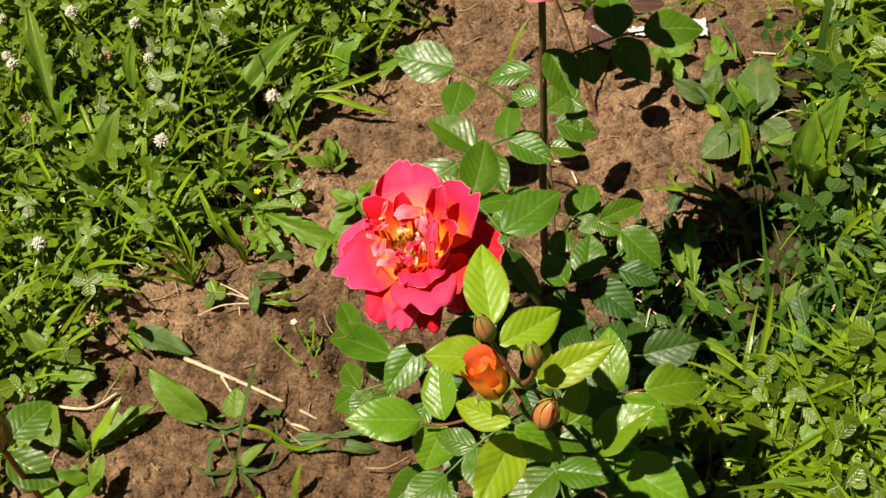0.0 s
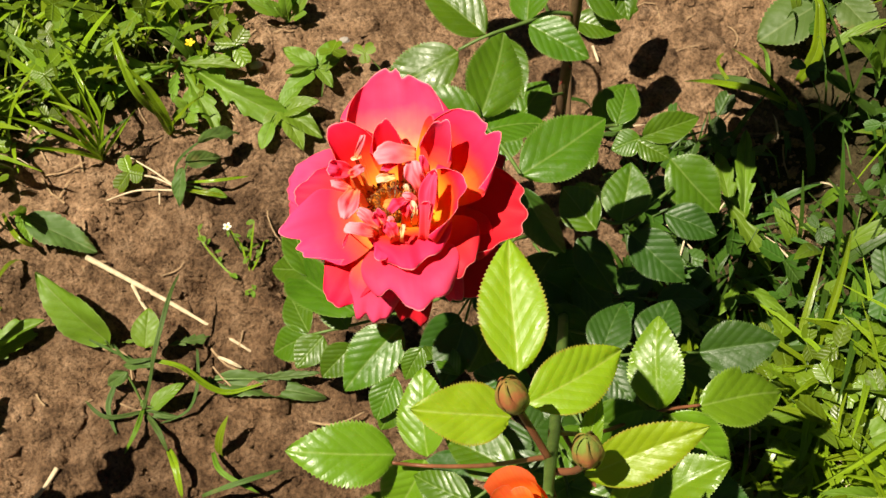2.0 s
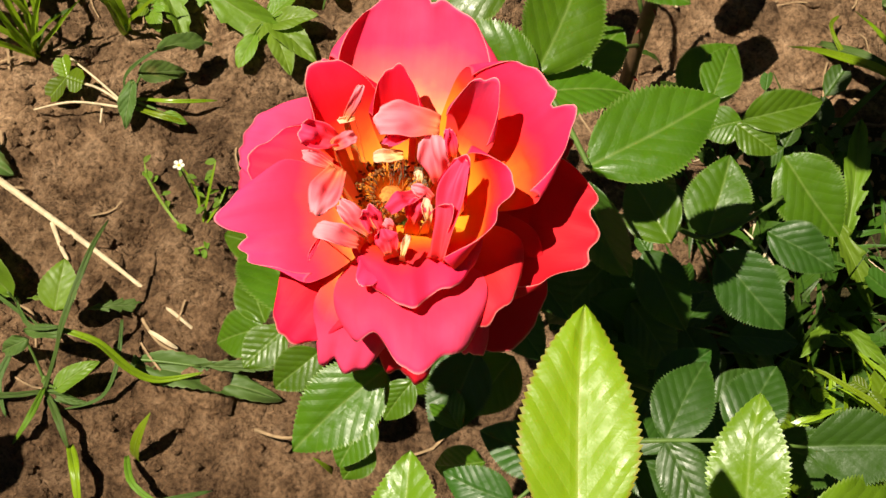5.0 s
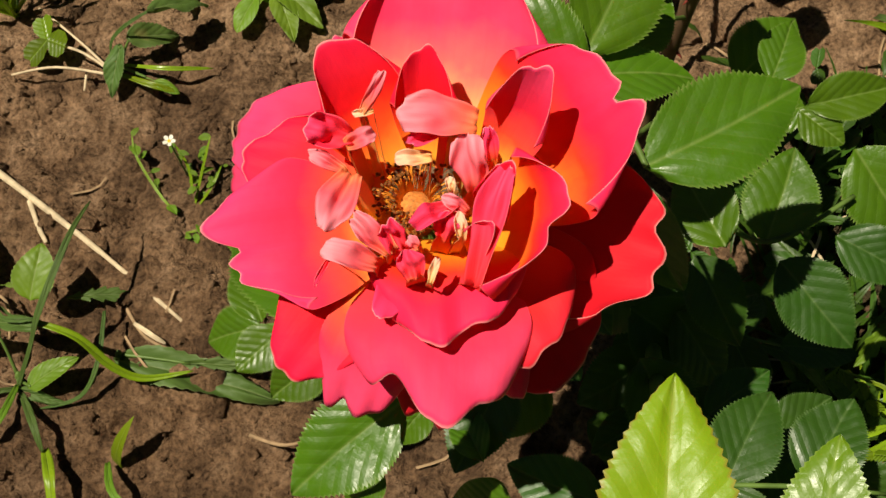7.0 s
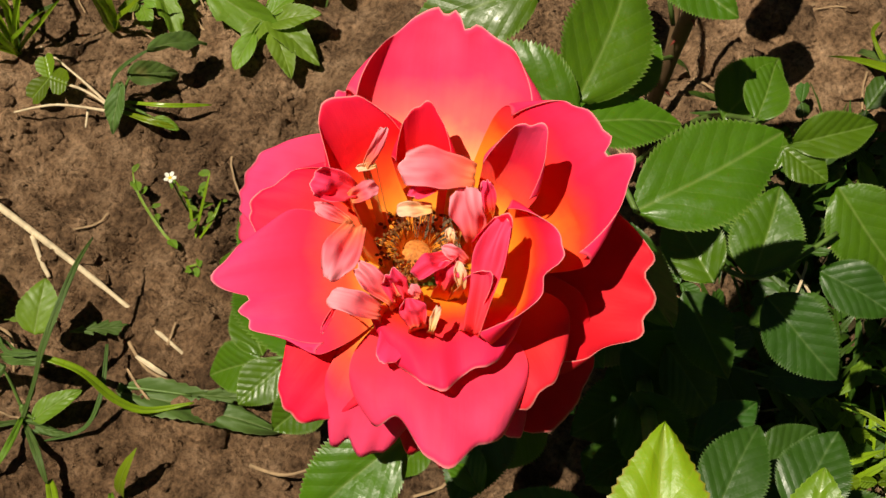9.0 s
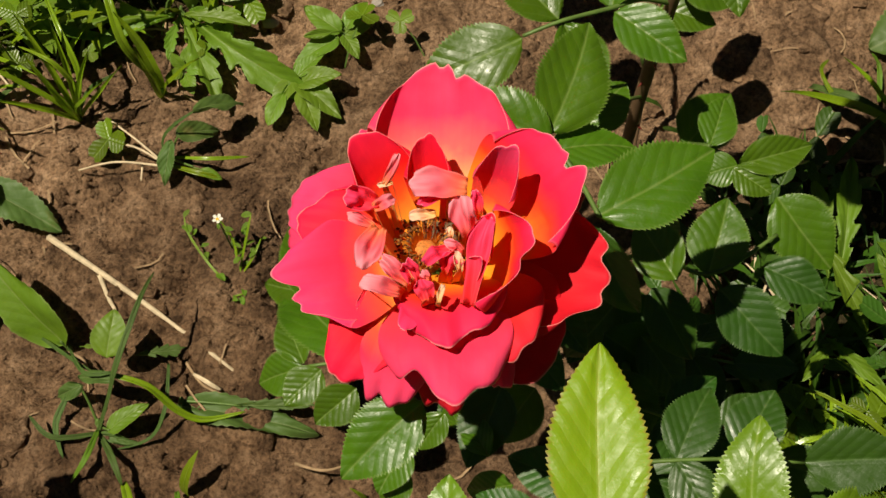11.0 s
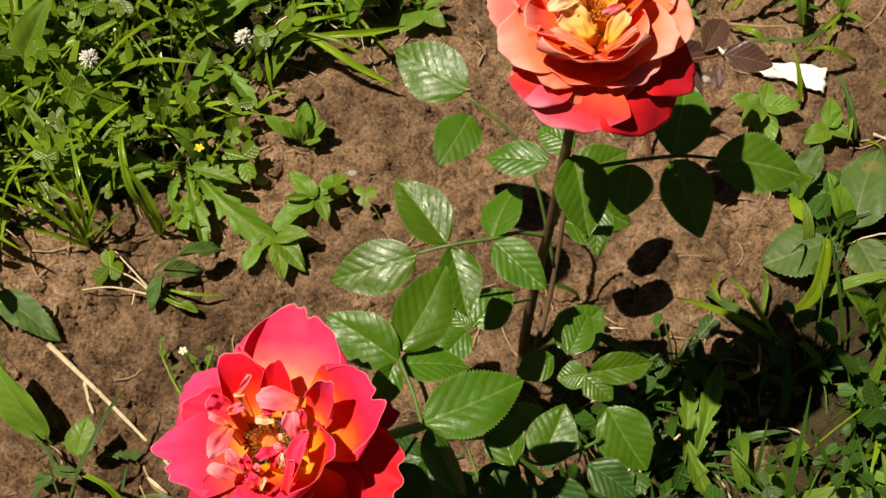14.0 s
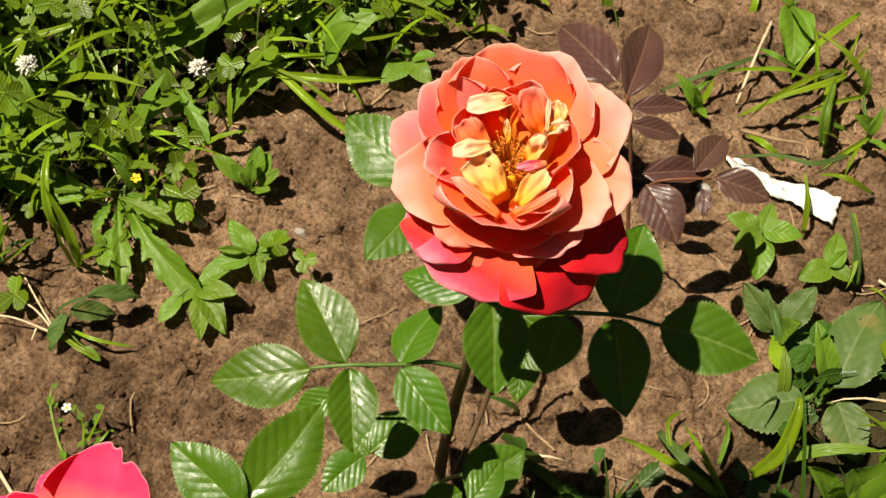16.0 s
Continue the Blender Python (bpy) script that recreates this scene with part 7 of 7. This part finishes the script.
weed_leaf(w, "dusty", (0.248, 0.328, 0.012), (0.217, 0.357, 0.012), 0.75, 0)
weed_leaf(w, "broad", (0.263, 0.310, 0.020), (0.245, 0.329, 0.050), 0.35, 0)
long_leaf(w, [(0.236, 0.248, 0.006), (0.245, 0.256, 0.030), (0.245, 0.273, 0.050), (0.244, 0.282, 0.050)], 0.0080, GRASS)
long_leaf(w, [(0.179, 0.251, 0.012), (0.200, 0.231, 0.030), (0.226, 0.230, 0.010)], 0.0059, LEAF["dull"])
long_leaf(w, [(0.264, 0.385, 0.010), (0.256, 0.398, 0.030), (0.245, 0.416, 0.040)], 0.0047, LEAF["dull"])
long_leaf(w, [(0.235, 0.318, 0.010), (0.223, 0.332, 0.030), (0.209, 0.356, 0.030)], 0.0049, LEAF["dull"])
long_leaf(w, [(0.263, 0.308, 0.020), (0.256, 0.299, 0.026), (0.249, 0.294, 0.024)], 0.0028, LEAF["weed"])
long_leaf(w, [(0.198, 0.255, 0.006), (0.190, 0.239, 0.020), (0.182, 0.253, 0.024), (0.188, 0.265, 0.018)], 0.0027, GRASS)
long_leaf(w, [(0.217, 0.247, 0.006), (0.216, 0.264, 0.014), (0.211, 0.269, 0.020)], 0.0027, LEAF["weed"])
w = weed_at((0.223, 0.350), "weed with broad pale leaves by the soil", "weed", "weed")
weed_leaf(w, "dusty", (0.226, 0.333, 0.020), (0.199, 0.344, 0.040), 0.5, 0)
weed_leaf(w, "dusty", (0.228, 0.334, 0.020), (0.236, 0.358, 0.040), 0.6, 0)
weed_leaf(w, "grass", (0.227, 0.330, 0.020), (0.238, 0.302, 0.030), 0.3, 0)
weed_leaf(w, "broad", (0.227, 0.330, 0.020), (0.231, 0.324, 0.050), 0.5, 0)
w = weed_at((0.231, 0.228), "long dark grass blade leaning over the soil", "grass", "grass_tuft")
weed_leaf(w, "grass", (0.230, 0.224, 0.010), (0.156, 0.227, 0.040), 0.07, 0)
weed_leaf(w, "grass", (0.227, 0.223, 0.010), (0.187, 0.245, 0.050), 0.06, 0)
weed_leaf(w, "grass", (0.230, 0.224, 0.010), (0.198, 0.236, 0.030), 0.08, 0)
w = weed_at((0.221, 0.545), "sparse long grass on the far bare soil", "grass", "grass_tuft")
weed_leaf(w, "grass", (0.219, 0.538, 0.010), (0.172, 0.471, 0.020), 0.05, 0)
weed_leaf(w, "grass", (0.202, 0.524, 0.010), (0.145, 0.490, 0.030), 0.05, 0)
weed_leaf(w, "grass", (0.221, 0.537, 0.010), (0.223, 0.561, 0.030), 0.07, 0)
weed_leaf(w, "grass", (0.216, 0.530, 0.010), (0.224, 0.476, 0.010), 0.12, 0)
weed_leaf(w, "grass", (0.206, 0.523, 0.010), (0.193, 0.544, 0.040), 0.07, 0)
weed_leaf(w, "grass", (0.221, 0.537, 0.010), (0.232, 0.552, 0.030), 0.08, 0)
w = weed_at((0.226, 0.483), "long arching grass blades over the bare soil", "grass", "grass_tuft")
long_leaf(w, [(0.223, 0.529, 0.020), (0.213, 0.511, 0.030), (0.189, 0.490, 0.030), (0.165, 0.478, 0.010)], 0.0043, GRASS)
long_leaf(w, [(0.220, 0.582, 0.020), (0.199, 0.537, 0.030), (0.190, 0.519, 0.010)], 0.0040, GRASS)
long_leaf(w, [(0.161, 0.536, 0.010), (0.175, 0.519, 0.030), (0.197, 0.528, 0.010)], 0.0035, LEAF["weed"])
long_leaf(w, [(0.222, 0.478, 0.008), (0.216, 0.487, 0.030), (0.216, 0.514, 0.030)], 0.0065, LEAF["weed"])
long_leaf(w, [(0.113, 0.481, 0.008), (0.132, 0.487, 0.024), (0.160, 0.517, 0.020), (0.175, 0.536, 0.010)], 0.0027, LEAF["dull"])
long_leaf(w, [(0.175, 0.468, 0.008), (0.187, 0.457, 0.020), (0.202, 0.457, 0.008)], 0.0042, GRASS)
long_leaf(w, [(0.244, 0.481, 0.010), (0.220, 0.452, 0.024), (0.197, 0.452, 0.020), (0.172, 0.449, 0.008)], 0.0030, LEAF["dull"])
long_leaf(w, [(0.226, 0.412, 0.006), (0.221, 0.424, 0.024), (0.214, 0.439, 0.030)], 0.0033, GRASS)
long_leaf(w, [(0.234, 0.496, 0.008), (0.213, 0.488, 0.020), (0.201, 0.492, 0.010)], 0.0031, LEAF["weed"])
long_leaf(w, [(0.241, 0.533, 0.008), (0.219, 0.537, 0.030), (0.195, 0.548, 0.030)], 0.0044, GRASS)
long_leaf(w, [(0.261, 0.454, 0.008), (0.239, 0.444, 0.030), (0.224, 0.448, 0.020)], 0.0037, GRASS)
long_leaf(w, [(0.132, 0.478, 0.006), (0.136, 0.483, 0.020), (0.145, 0.505, 0.016)], 0.0035, LEAF["weed"])
long_leaf(w, [(0.139, 0.473, 0.006), (0.130, 0.481, 0.020), (0.118, 0.492, 0.016)], 0.0046, GRASS)
w = weed_at((0.178, 0.590), "broad pale weed leaf at the far edge", "weed", "weed")
weed_leaf(w, "broad", (0.177, 0.572, 0.020), (0.188, 0.526, 0.020), 0.55, 0)
weed_leaf(w, "broad", (0.177, 0.572, 0.020), (0.196, 0.546, 0.030), 0.4, 0)
weed_leaf(w, "broad", (0.177, 0.572, 0.020), (0.164, 0.569, 0.030), 0.5, 0)
w = weed_at((0.250, 0.502), "low grass and weeds behind the paper", "weed", "weed")
weed_leaf(w, "grass", (0.248, 0.495, 0.010), (0.222, 0.452, 0.010), 0.08, 0)
weed_leaf(w, "broad", (0.248, 0.495, 0.010), (0.250, 0.504, 0.030), 0.3, 0)
weed_leaf(w, "broad", (0.249, 0.492, 0.010), (0.261, 0.483, 0.020), 0.4, 0)
weed_leaf(w, "grass", (0.237, 0.524, 0.010), (0.204, 0.487, 0.020), 0.07, 0)
weed_leaf(w, "broad", (0.238, 0.524, 0.010), (0.235, 0.529, 0.030), 0.35, 0)
weed_leaf(w, "grass", (0.248, 0.495, 0.010), (0.240, 0.455, 0.010), 0.06, 0)
weed_leaf(w, "broad", (0.251, 0.500, 0.010), (0.237, 0.492, 0.030), 0.4, 0)
w = weed_at((0.140, 0.484), "small weed under the bronze rose shoot", "weed", "weed")
weed_leaf(w, "broad", (0.140, 0.477, 0.010), (0.124, 0.479, 0.030), 0.4, 0)
weed_leaf(w, "grass", (0.140, 0.477, 0.010), (0.143, 0.487, 0.030), 0.2, 0)
weed_leaf(w, "broad", (0.140, 0.475, 0.010), (0.135, 0.474, 0.030), 0.3, 0)
weed_leaf(w, "broad", (0.140, 0.475, 0.010), (0.146, 0.465, 0.020), 0.4, 0)
w = weed_at((-0.365, 0.396), "tall dandelion leaf standing up in the clover", "weed", "dandelion")
weed_leaf(w, "dandelion", (-0.351, 0.375, 0.030), (-0.361, 0.453, 0.120), 0.2, 0)
weed_leaf(w, "dandelion", (-0.348, 0.374, 0.030), (-0.328, 0.368, 0.100), 0.22, 0)
weed_leaf(w, "dandelion", (-0.350, 0.368, 0.030), (-0.289, 0.347, 0.080), 0.25, 0)
weed_leaf(w, "dandelion", (-0.350, 0.368, 0.030), (-0.374, 0.328, 0.050), 0.3, 0)
w = weed_at((-0.314, 0.334), "broad dock leaves in the clover lawn", "weed", "dock")
weed_leaf(w, "broad", (-0.305, 0.318, 0.030), (-0.277, 0.346, 0.090), 0.33, 0)
weed_leaf(w, "grass", (-0.300, 0.314, 0.030), (-0.230, 0.372, 0.050), 0.08, 0)
weed_leaf(w, "grass", (-0.302, 0.314, 0.030), (-0.331, 0.395, 0.080), 0.06, 0)
weed_leaf(w, "broad", (-0.307, 0.308, 0.030), (-0.317, 0.302, 0.070), 0.4, 0)
weed_leaf(w, "broad", (-0.279, 0.401, 0.050), (-0.270, 0.414, 0.100), 0.25, 0)
w = weed_at((-0.123, 0.415), "dandelion leaves in the lawn under the pink rose", "weed", "dandelion")
weed_leaf(w, "broad", (-0.102, 0.422, 0.030), (-0.072, 0.444, 0.050), 0.55, 0)
weed_leaf(w, "broad", (-0.199, 0.365, 0.030), (-0.118, 0.436, 0.080), 0.2, 0)
weed_leaf(w, "dandelion", (-0.172, 0.354, 0.030), (-0.136, 0.328, 0.030), 0.3, 0)
weed_leaf(w, "grass", (-0.076, 0.379, 0.030), (-0.127, 0.388, 0.030), 0.07, 0)
weed_leaf(w, "grass", (-0.117, 0.386, 0.030), (-0.050, 0.410, 0.030), 0.08, 0)
weed_leaf(w, "grass", (-0.119, 0.390, 0.030), (-0.048, 0.373, 0.010), 0.08, 0)
w = weed_at((-0.332, 0.149), "weed leaves at the lawn edge near the closed bud", "weed", "weed")
weed_leaf(w, "broad", (-0.324, 0.135, 0.020), (-0.292, 0.115, 0.030), 0.6, 0)
weed_leaf(w, "broad", (-0.328, 0.136, 0.020), (-0.354, 0.163, 0.050), 0.3, 0)
weed_leaf(w, "grass", (-0.324, 0.141, 0.020), (-0.273, 0.153, 0.050), 0.08, 0)
weed_leaf(w, "grass", (-0.329, 0.142, 0.020), (-0.290, 0.170, 0.060), 0.08, 0)
weed_leaf(w, "broad", (-0.324, 0.135, 0.020), (-0.339, 0.105, 0.030), 0.5, 0)
w = weed_at((-0.290, 0.030), "coarse weed leaves by the closed rose bud", "weed", "weed")
weed_leaf(w, "broad", (-0.282, 0.019, 0.020), (-0.273, 0.036, 0.040), 0.5, 0)
weed_leaf(w, "broad", (-0.282, 0.019, 0.020), (-0.299, 0.007, 0.030), 0.5, 0)
weed_leaf(w, "broad", (-0.286, 0.020, 0.020), (-0.273, 0.017, 0.040), 0.5, 0)
weed_leaf(w, "broad", (-0.287, 0.025, 0.020), (-0.306, 0.026, 0.040), 0.4, 0)
w = weed_at((0.292, 0.256), "dock plant with tall broad glossy leaves", "weed", "dock")
weed_leaf(w, "broad", (0.284, 0.247, 0.020), (0.304, 0.243, 0.100), 0.3, 0)
weed_leaf(w, "broad", (0.291, 0.234, 0.020), (0.316, 0.246, 0.110), 0.28, 0)
weed_leaf(w, "broad", (0.313, 0.234, 0.020), (0.317, 0.218, 0.090), 0.4, 0)
weed_leaf(w, "broad", (0.330, 0.234, 0.020), (0.332, 0.214, 0.090), 0.35, 0)
weed_leaf(w, "broad", (0.283, 0.238, 0.020), (0.262, 0.237, 0.070), 0.35, 0)
weed_leaf(w, "broad", (0.294, 0.228, 0.020), (0.288, 0.204, 0.090), 0.35, 0)
w = weed_at((0.281, 0.379), "arching grass blade over the weeds", "grass", "grass_tuft")
weed_leaf(w, "grass", (0.277, 0.360, 0.020), (0.351, 0.318, 0.050), 0.06, 0)
weed_leaf(w, "grass", (0.280, 0.360, 0.020), (0.293, 0.316, 0.040), 0.07, 0)
weed_leaf(w, "grass", (0.249, 0.427, 0.020), (0.256, 0.374, 0.020), 0.1, 0)
w = weed_at((0.226, 0.100), "grass and dandelion leaves in the shaded weeds", "weed", "dandelion")
weed_leaf(w, "grass", (0.216, 0.044, 0.020), (0.238, 0.106, 0.070), 0.06, 0)
weed_leaf(w, "grass", (0.215, 0.069, 0.020), (0.244, 0.035, 0.050), 0.06, 0)
weed_leaf(w, "dandelion", (0.269, 0.089, 0.030), (0.296, 0.028, 0.050), 0.35, 0)
weed_leaf(w, "broad", (0.247, 0.046, 0.040), (0.266, 0.024, 0.050), 0.6, 0)
weed_leaf(w, "broad", (0.229, -0.012, 0.030), (0.265, -0.001, 0.050), 0.4, 0)
w = weed_at((0.181, 0.154), "dandelion rosette with toothed leaves beside the rose", "weed", "dandelion")
weed_leaf(w, "dandelion", (0.171, 0.148, 0.040), (0.199, 0.101, 0.030), 0.22, 0)
weed_leaf(w, "dandelion", (0.184, 0.123, 0.030), (0.191, 0.188, 0.050), 0.2, 0)
weed_leaf(w, "dandelion", (0.179, 0.127, 0.030), (0.175, 0.180, 0.040), 0.25, 0)
weed_leaf(w, "dandelion", (0.184, 0.099, 0.020), (0.167, 0.075, 0.030), 0.3, 0)
weed_leaf(w, "dandelion", (0.178, 0.100, 0.020), (0.198, 0.068, 0.040), 0.2, 0)
w = weed_at((0.288, 0.025), "large toothed leaves among grass", "weed", "dandelion")
weed_leaf(w, "dandelion", (0.282, 0.009, 0.030), (0.254, -0.031, 0.050), 0.3, 0)
weed_leaf(w, "dandelion", (0.282, 0.009, 0.030), (0.290, -0.024, 0.050), 0.35, 0)
weed_leaf(w, "dandelion", (0.282, 0.009, 0.030), (0.239, -0.047, 0.040), 0.2, 0)
weed_leaf(w, "grass", (0.276, 0.006, 0.030), (0.240, -0.010, 0.060), 0.06, 0)
weed_leaf(w, "grass", (0.268, -0.033, 0.030), (0.212, -0.032, 0.050), 0.06, 0)
weed_leaf(w, "grass", (0.282, 0.012, 0.030), (0.200, -0.042, 0.050), 0.05, 0)
weed_leaf(w, "grass", (0.312, 0.116, 0.030), (0.287, 0.131, 0.070), 0.1, 0)
weed_leaf(w, "grass", (0.298, 0.158, 0.030), (0.326, 0.161, 0.070), 0.1, 0)
tagged(rod("dry_stalk", [(-0.225, 0.137, 0.005), (-0.185, 0.113, 0.006), (-0.153, 0.093, 0.006), (-0.115, 0.068, 0.005)], 0.002, 0.0009, STRAW, lumpy=0.25, sides=6), "long dry straw-coloured stalk lying on soil", "stick", "dry stalks")
tagged(rod("dry_stalk", [(-0.193, 0.116, 0.006), (-0.187, 0.105, 0.004), (-0.182, 0.098, 0.003)], 0.0014, 0.0009, STRAW, lumpy=0.25, sides=6), "thin dry side twig lying against the stalk", "stick", "dry stalks")
tagged(rod("dry_stalk", [(-0.169, 0.182, 0.008), (-0.195, 0.182, 0.010), (-0.217, 0.179, 0.004)], 0.0008, 0.0005, STRAW, lumpy=0.25, sides=6), "thin pale dry stem of the wilted weed", "stick", "dry stalks")
tagged(rod("dry_stalk", [(-0.170, 0.184, 0.008), (-0.187, 0.196, 0.012), (-0.212, 0.215, 0.006)], 0.0008, 0.0005, STRAW, lumpy=0.25, sides=6), "thin pale dry stem of the wilted weed", "stick", "dry stalks")
tagged(rod("dry_stalk", [(-0.168, 0.182, 0.010), (-0.187, 0.191, 0.012), (-0.210, 0.196, 0.006)], 0.0008, 0.0005, STRAW, lumpy=0.25, sides=6), "thin pale dry stem of the wilted weed", "stick", "dry stalks")
tagged(rod("dry_stalk", [(-0.182, 0.184, 0.006), (-0.182, 0.175, 0.003)], 0.0008, 0.0005, STRAW, lumpy=0.25, sides=6), "thin pale dry stem of the wilted weed", "stick", "dry stalks")
tagged(rod("dry_stalk", [(-0.226, -0.003, 0.005), (-0.233, -0.016, 0.005), (-0.246, -0.032, 0.005)], 0.0015, 0.0012, STRAW, lumpy=0.25, sides=6), "pale dry stalk end lying on soil", "stick", "dry stalks")
tagged(rod("dry_stalk", [(-0.140, 0.071, 0.005), (-0.128, 0.058, 0.007), (-0.111, 0.053, 0.004)], 0.001, 0.0006, STRAW_DARK, lumpy=0.25, sides=6), "brown crooked dead twig on the soil", "stick", "dry stalks")
tagged(rod("dry_stalk", [(-0.207, 0.073, 0.005), (-0.192, 0.068, 0.006), (-0.187, 0.052, 0.004)], 0.001, 0.0006, STRAW_DARK, lumpy=0.25, sides=6), "brown crooked dead twig on the soil", "stick", "dry stalks")
tagged(rod("dry_stalk", [(-0.078, 0.022, 0.004), (-0.062, 0.019, 0.006), (-0.045, 0.027, 0.004)], 0.001, 0.0006, STRAW_DARK, lumpy=0.25, sides=6), "brown dead twig near the rose", "stick", "dry stalks")
tagged(rod("dry_stalk", [(-0.326, 0.104, 0.005), (-0.299, 0.099, 0.006), (-0.277, 0.108, 0.010)], 0.0014, 0.0009, STRAW, lumpy=0.25, sides=6), "pale twig by the lawn edge", "stick", "dry stalks")
tagged(rod("dry_stalk", [(0.068, 0.304, 0.004), (0.090, 0.299, 0.004), (0.103, 0.295, 0.004)], 0.0012, 0.0009, STRAW, lumpy=0.25, sides=6), "dry straw lying behind the rose", "stick", "dry stalks")
tagged(rod("dry_stalk", [(0.104, 0.285, 0.004), (0.107, 0.272, 0.004)], 0.0012, 0.0009, STRAW, lumpy=0.25, sides=6), "dry straw lying behind the rose", "stick", "dry stalks")
tagged(rod("dry_stalk", [(0.167, 0.565, 0.006), (0.164, 0.524, 0.020), (0.162, 0.491, 0.006)], 0.0011, 0.0009, STRAW, lumpy=0.25, sides=6), "dry yellow stalk on the far soil", "stick", "dry stalks")
tagged(rod("dry_stalk", [(0.170, 0.472, 0.006), (0.192, 0.469, 0.012), (0.210, 0.473, 0.010), (0.216, 0.467, 0.006)], 0.0013, 0.0009, STRAW_DARK, lumpy=0.25, sides=6), "dry curled brown leaf stalk by the paper", "stick", "dry stalks")
tagged(rod("dry_stalk", [(0.277, 0.397, 0.005), (0.302, 0.389, 0.006)], 0.0012, 0.0009, STRAW, lumpy=0.25, sides=6), "dry straw on the far soil", "stick", "dry stalks")
tagged(rod("grass_stalk", [(-0.191, 0.400, 0.160), (-0.182, 0.362, 0.120), (-0.172, 0.353, 0.050)], 0.0009, 0.0008, STEM_GREEN, lumpy=0.25, sides=6), "thin dark upright grass stalk in the lawn", "grass", "dry stalks")
clover_flower((-0.140, 0.339, 0.085), 0.0065, False)
clover_flower((-0.234, 0.304, 0.085), 0.0065, False)
clover_flower((-0.272, 0.456, 0.080), 0.0065, False)
clover_flower((-0.336, 0.483, 0.080), 0.0065, False)
clover_flower((-0.383, 0.424, 0.080), 0.0065, False)
clover_flower((-0.256, 0.410, 0.080), 0.005, False)
clover_flower((-0.339, 0.229, 0.060), 0.0065, False)
clover_flower((-0.288, 0.154, 0.050), 0.0065, True)
clover_flower((-0.405, 0.486, 0.080), 0.0065, False)
clover_flower((-0.391, 0.436, 0.080), 0.005, False)
clover_flower((-0.376, 0.385, 0.050), 0.005, True)
clover_flower((-0.304, 0.441, 0.060), 0.005, True)
small_flower((-0.166, 0.287, 0.025), 0.0035, YELLOW, "tiny yellow flower on a creeping weed")
small_flower((-0.126, 0.133, 0.045), 0.0028, CLOVER_FLOWER, "tiny white chickweed flower")
pebble((-0.065, 0.301, 0.003), 0.003, "small pale pebble on the soil")
pebble((-0.126, 0.285, 0.003), 0.004, "flat grey-pink stone chip on soil")
pebble((0.160, 0.425, 0.004), 0.004, "small white stone beside the paper scrap")
paper([(0.161, 0.455, 0.008), (0.242, 0.445, 0.008), (0.242, 0.426, 0.008), (0.177, 0.439, 0.008)])
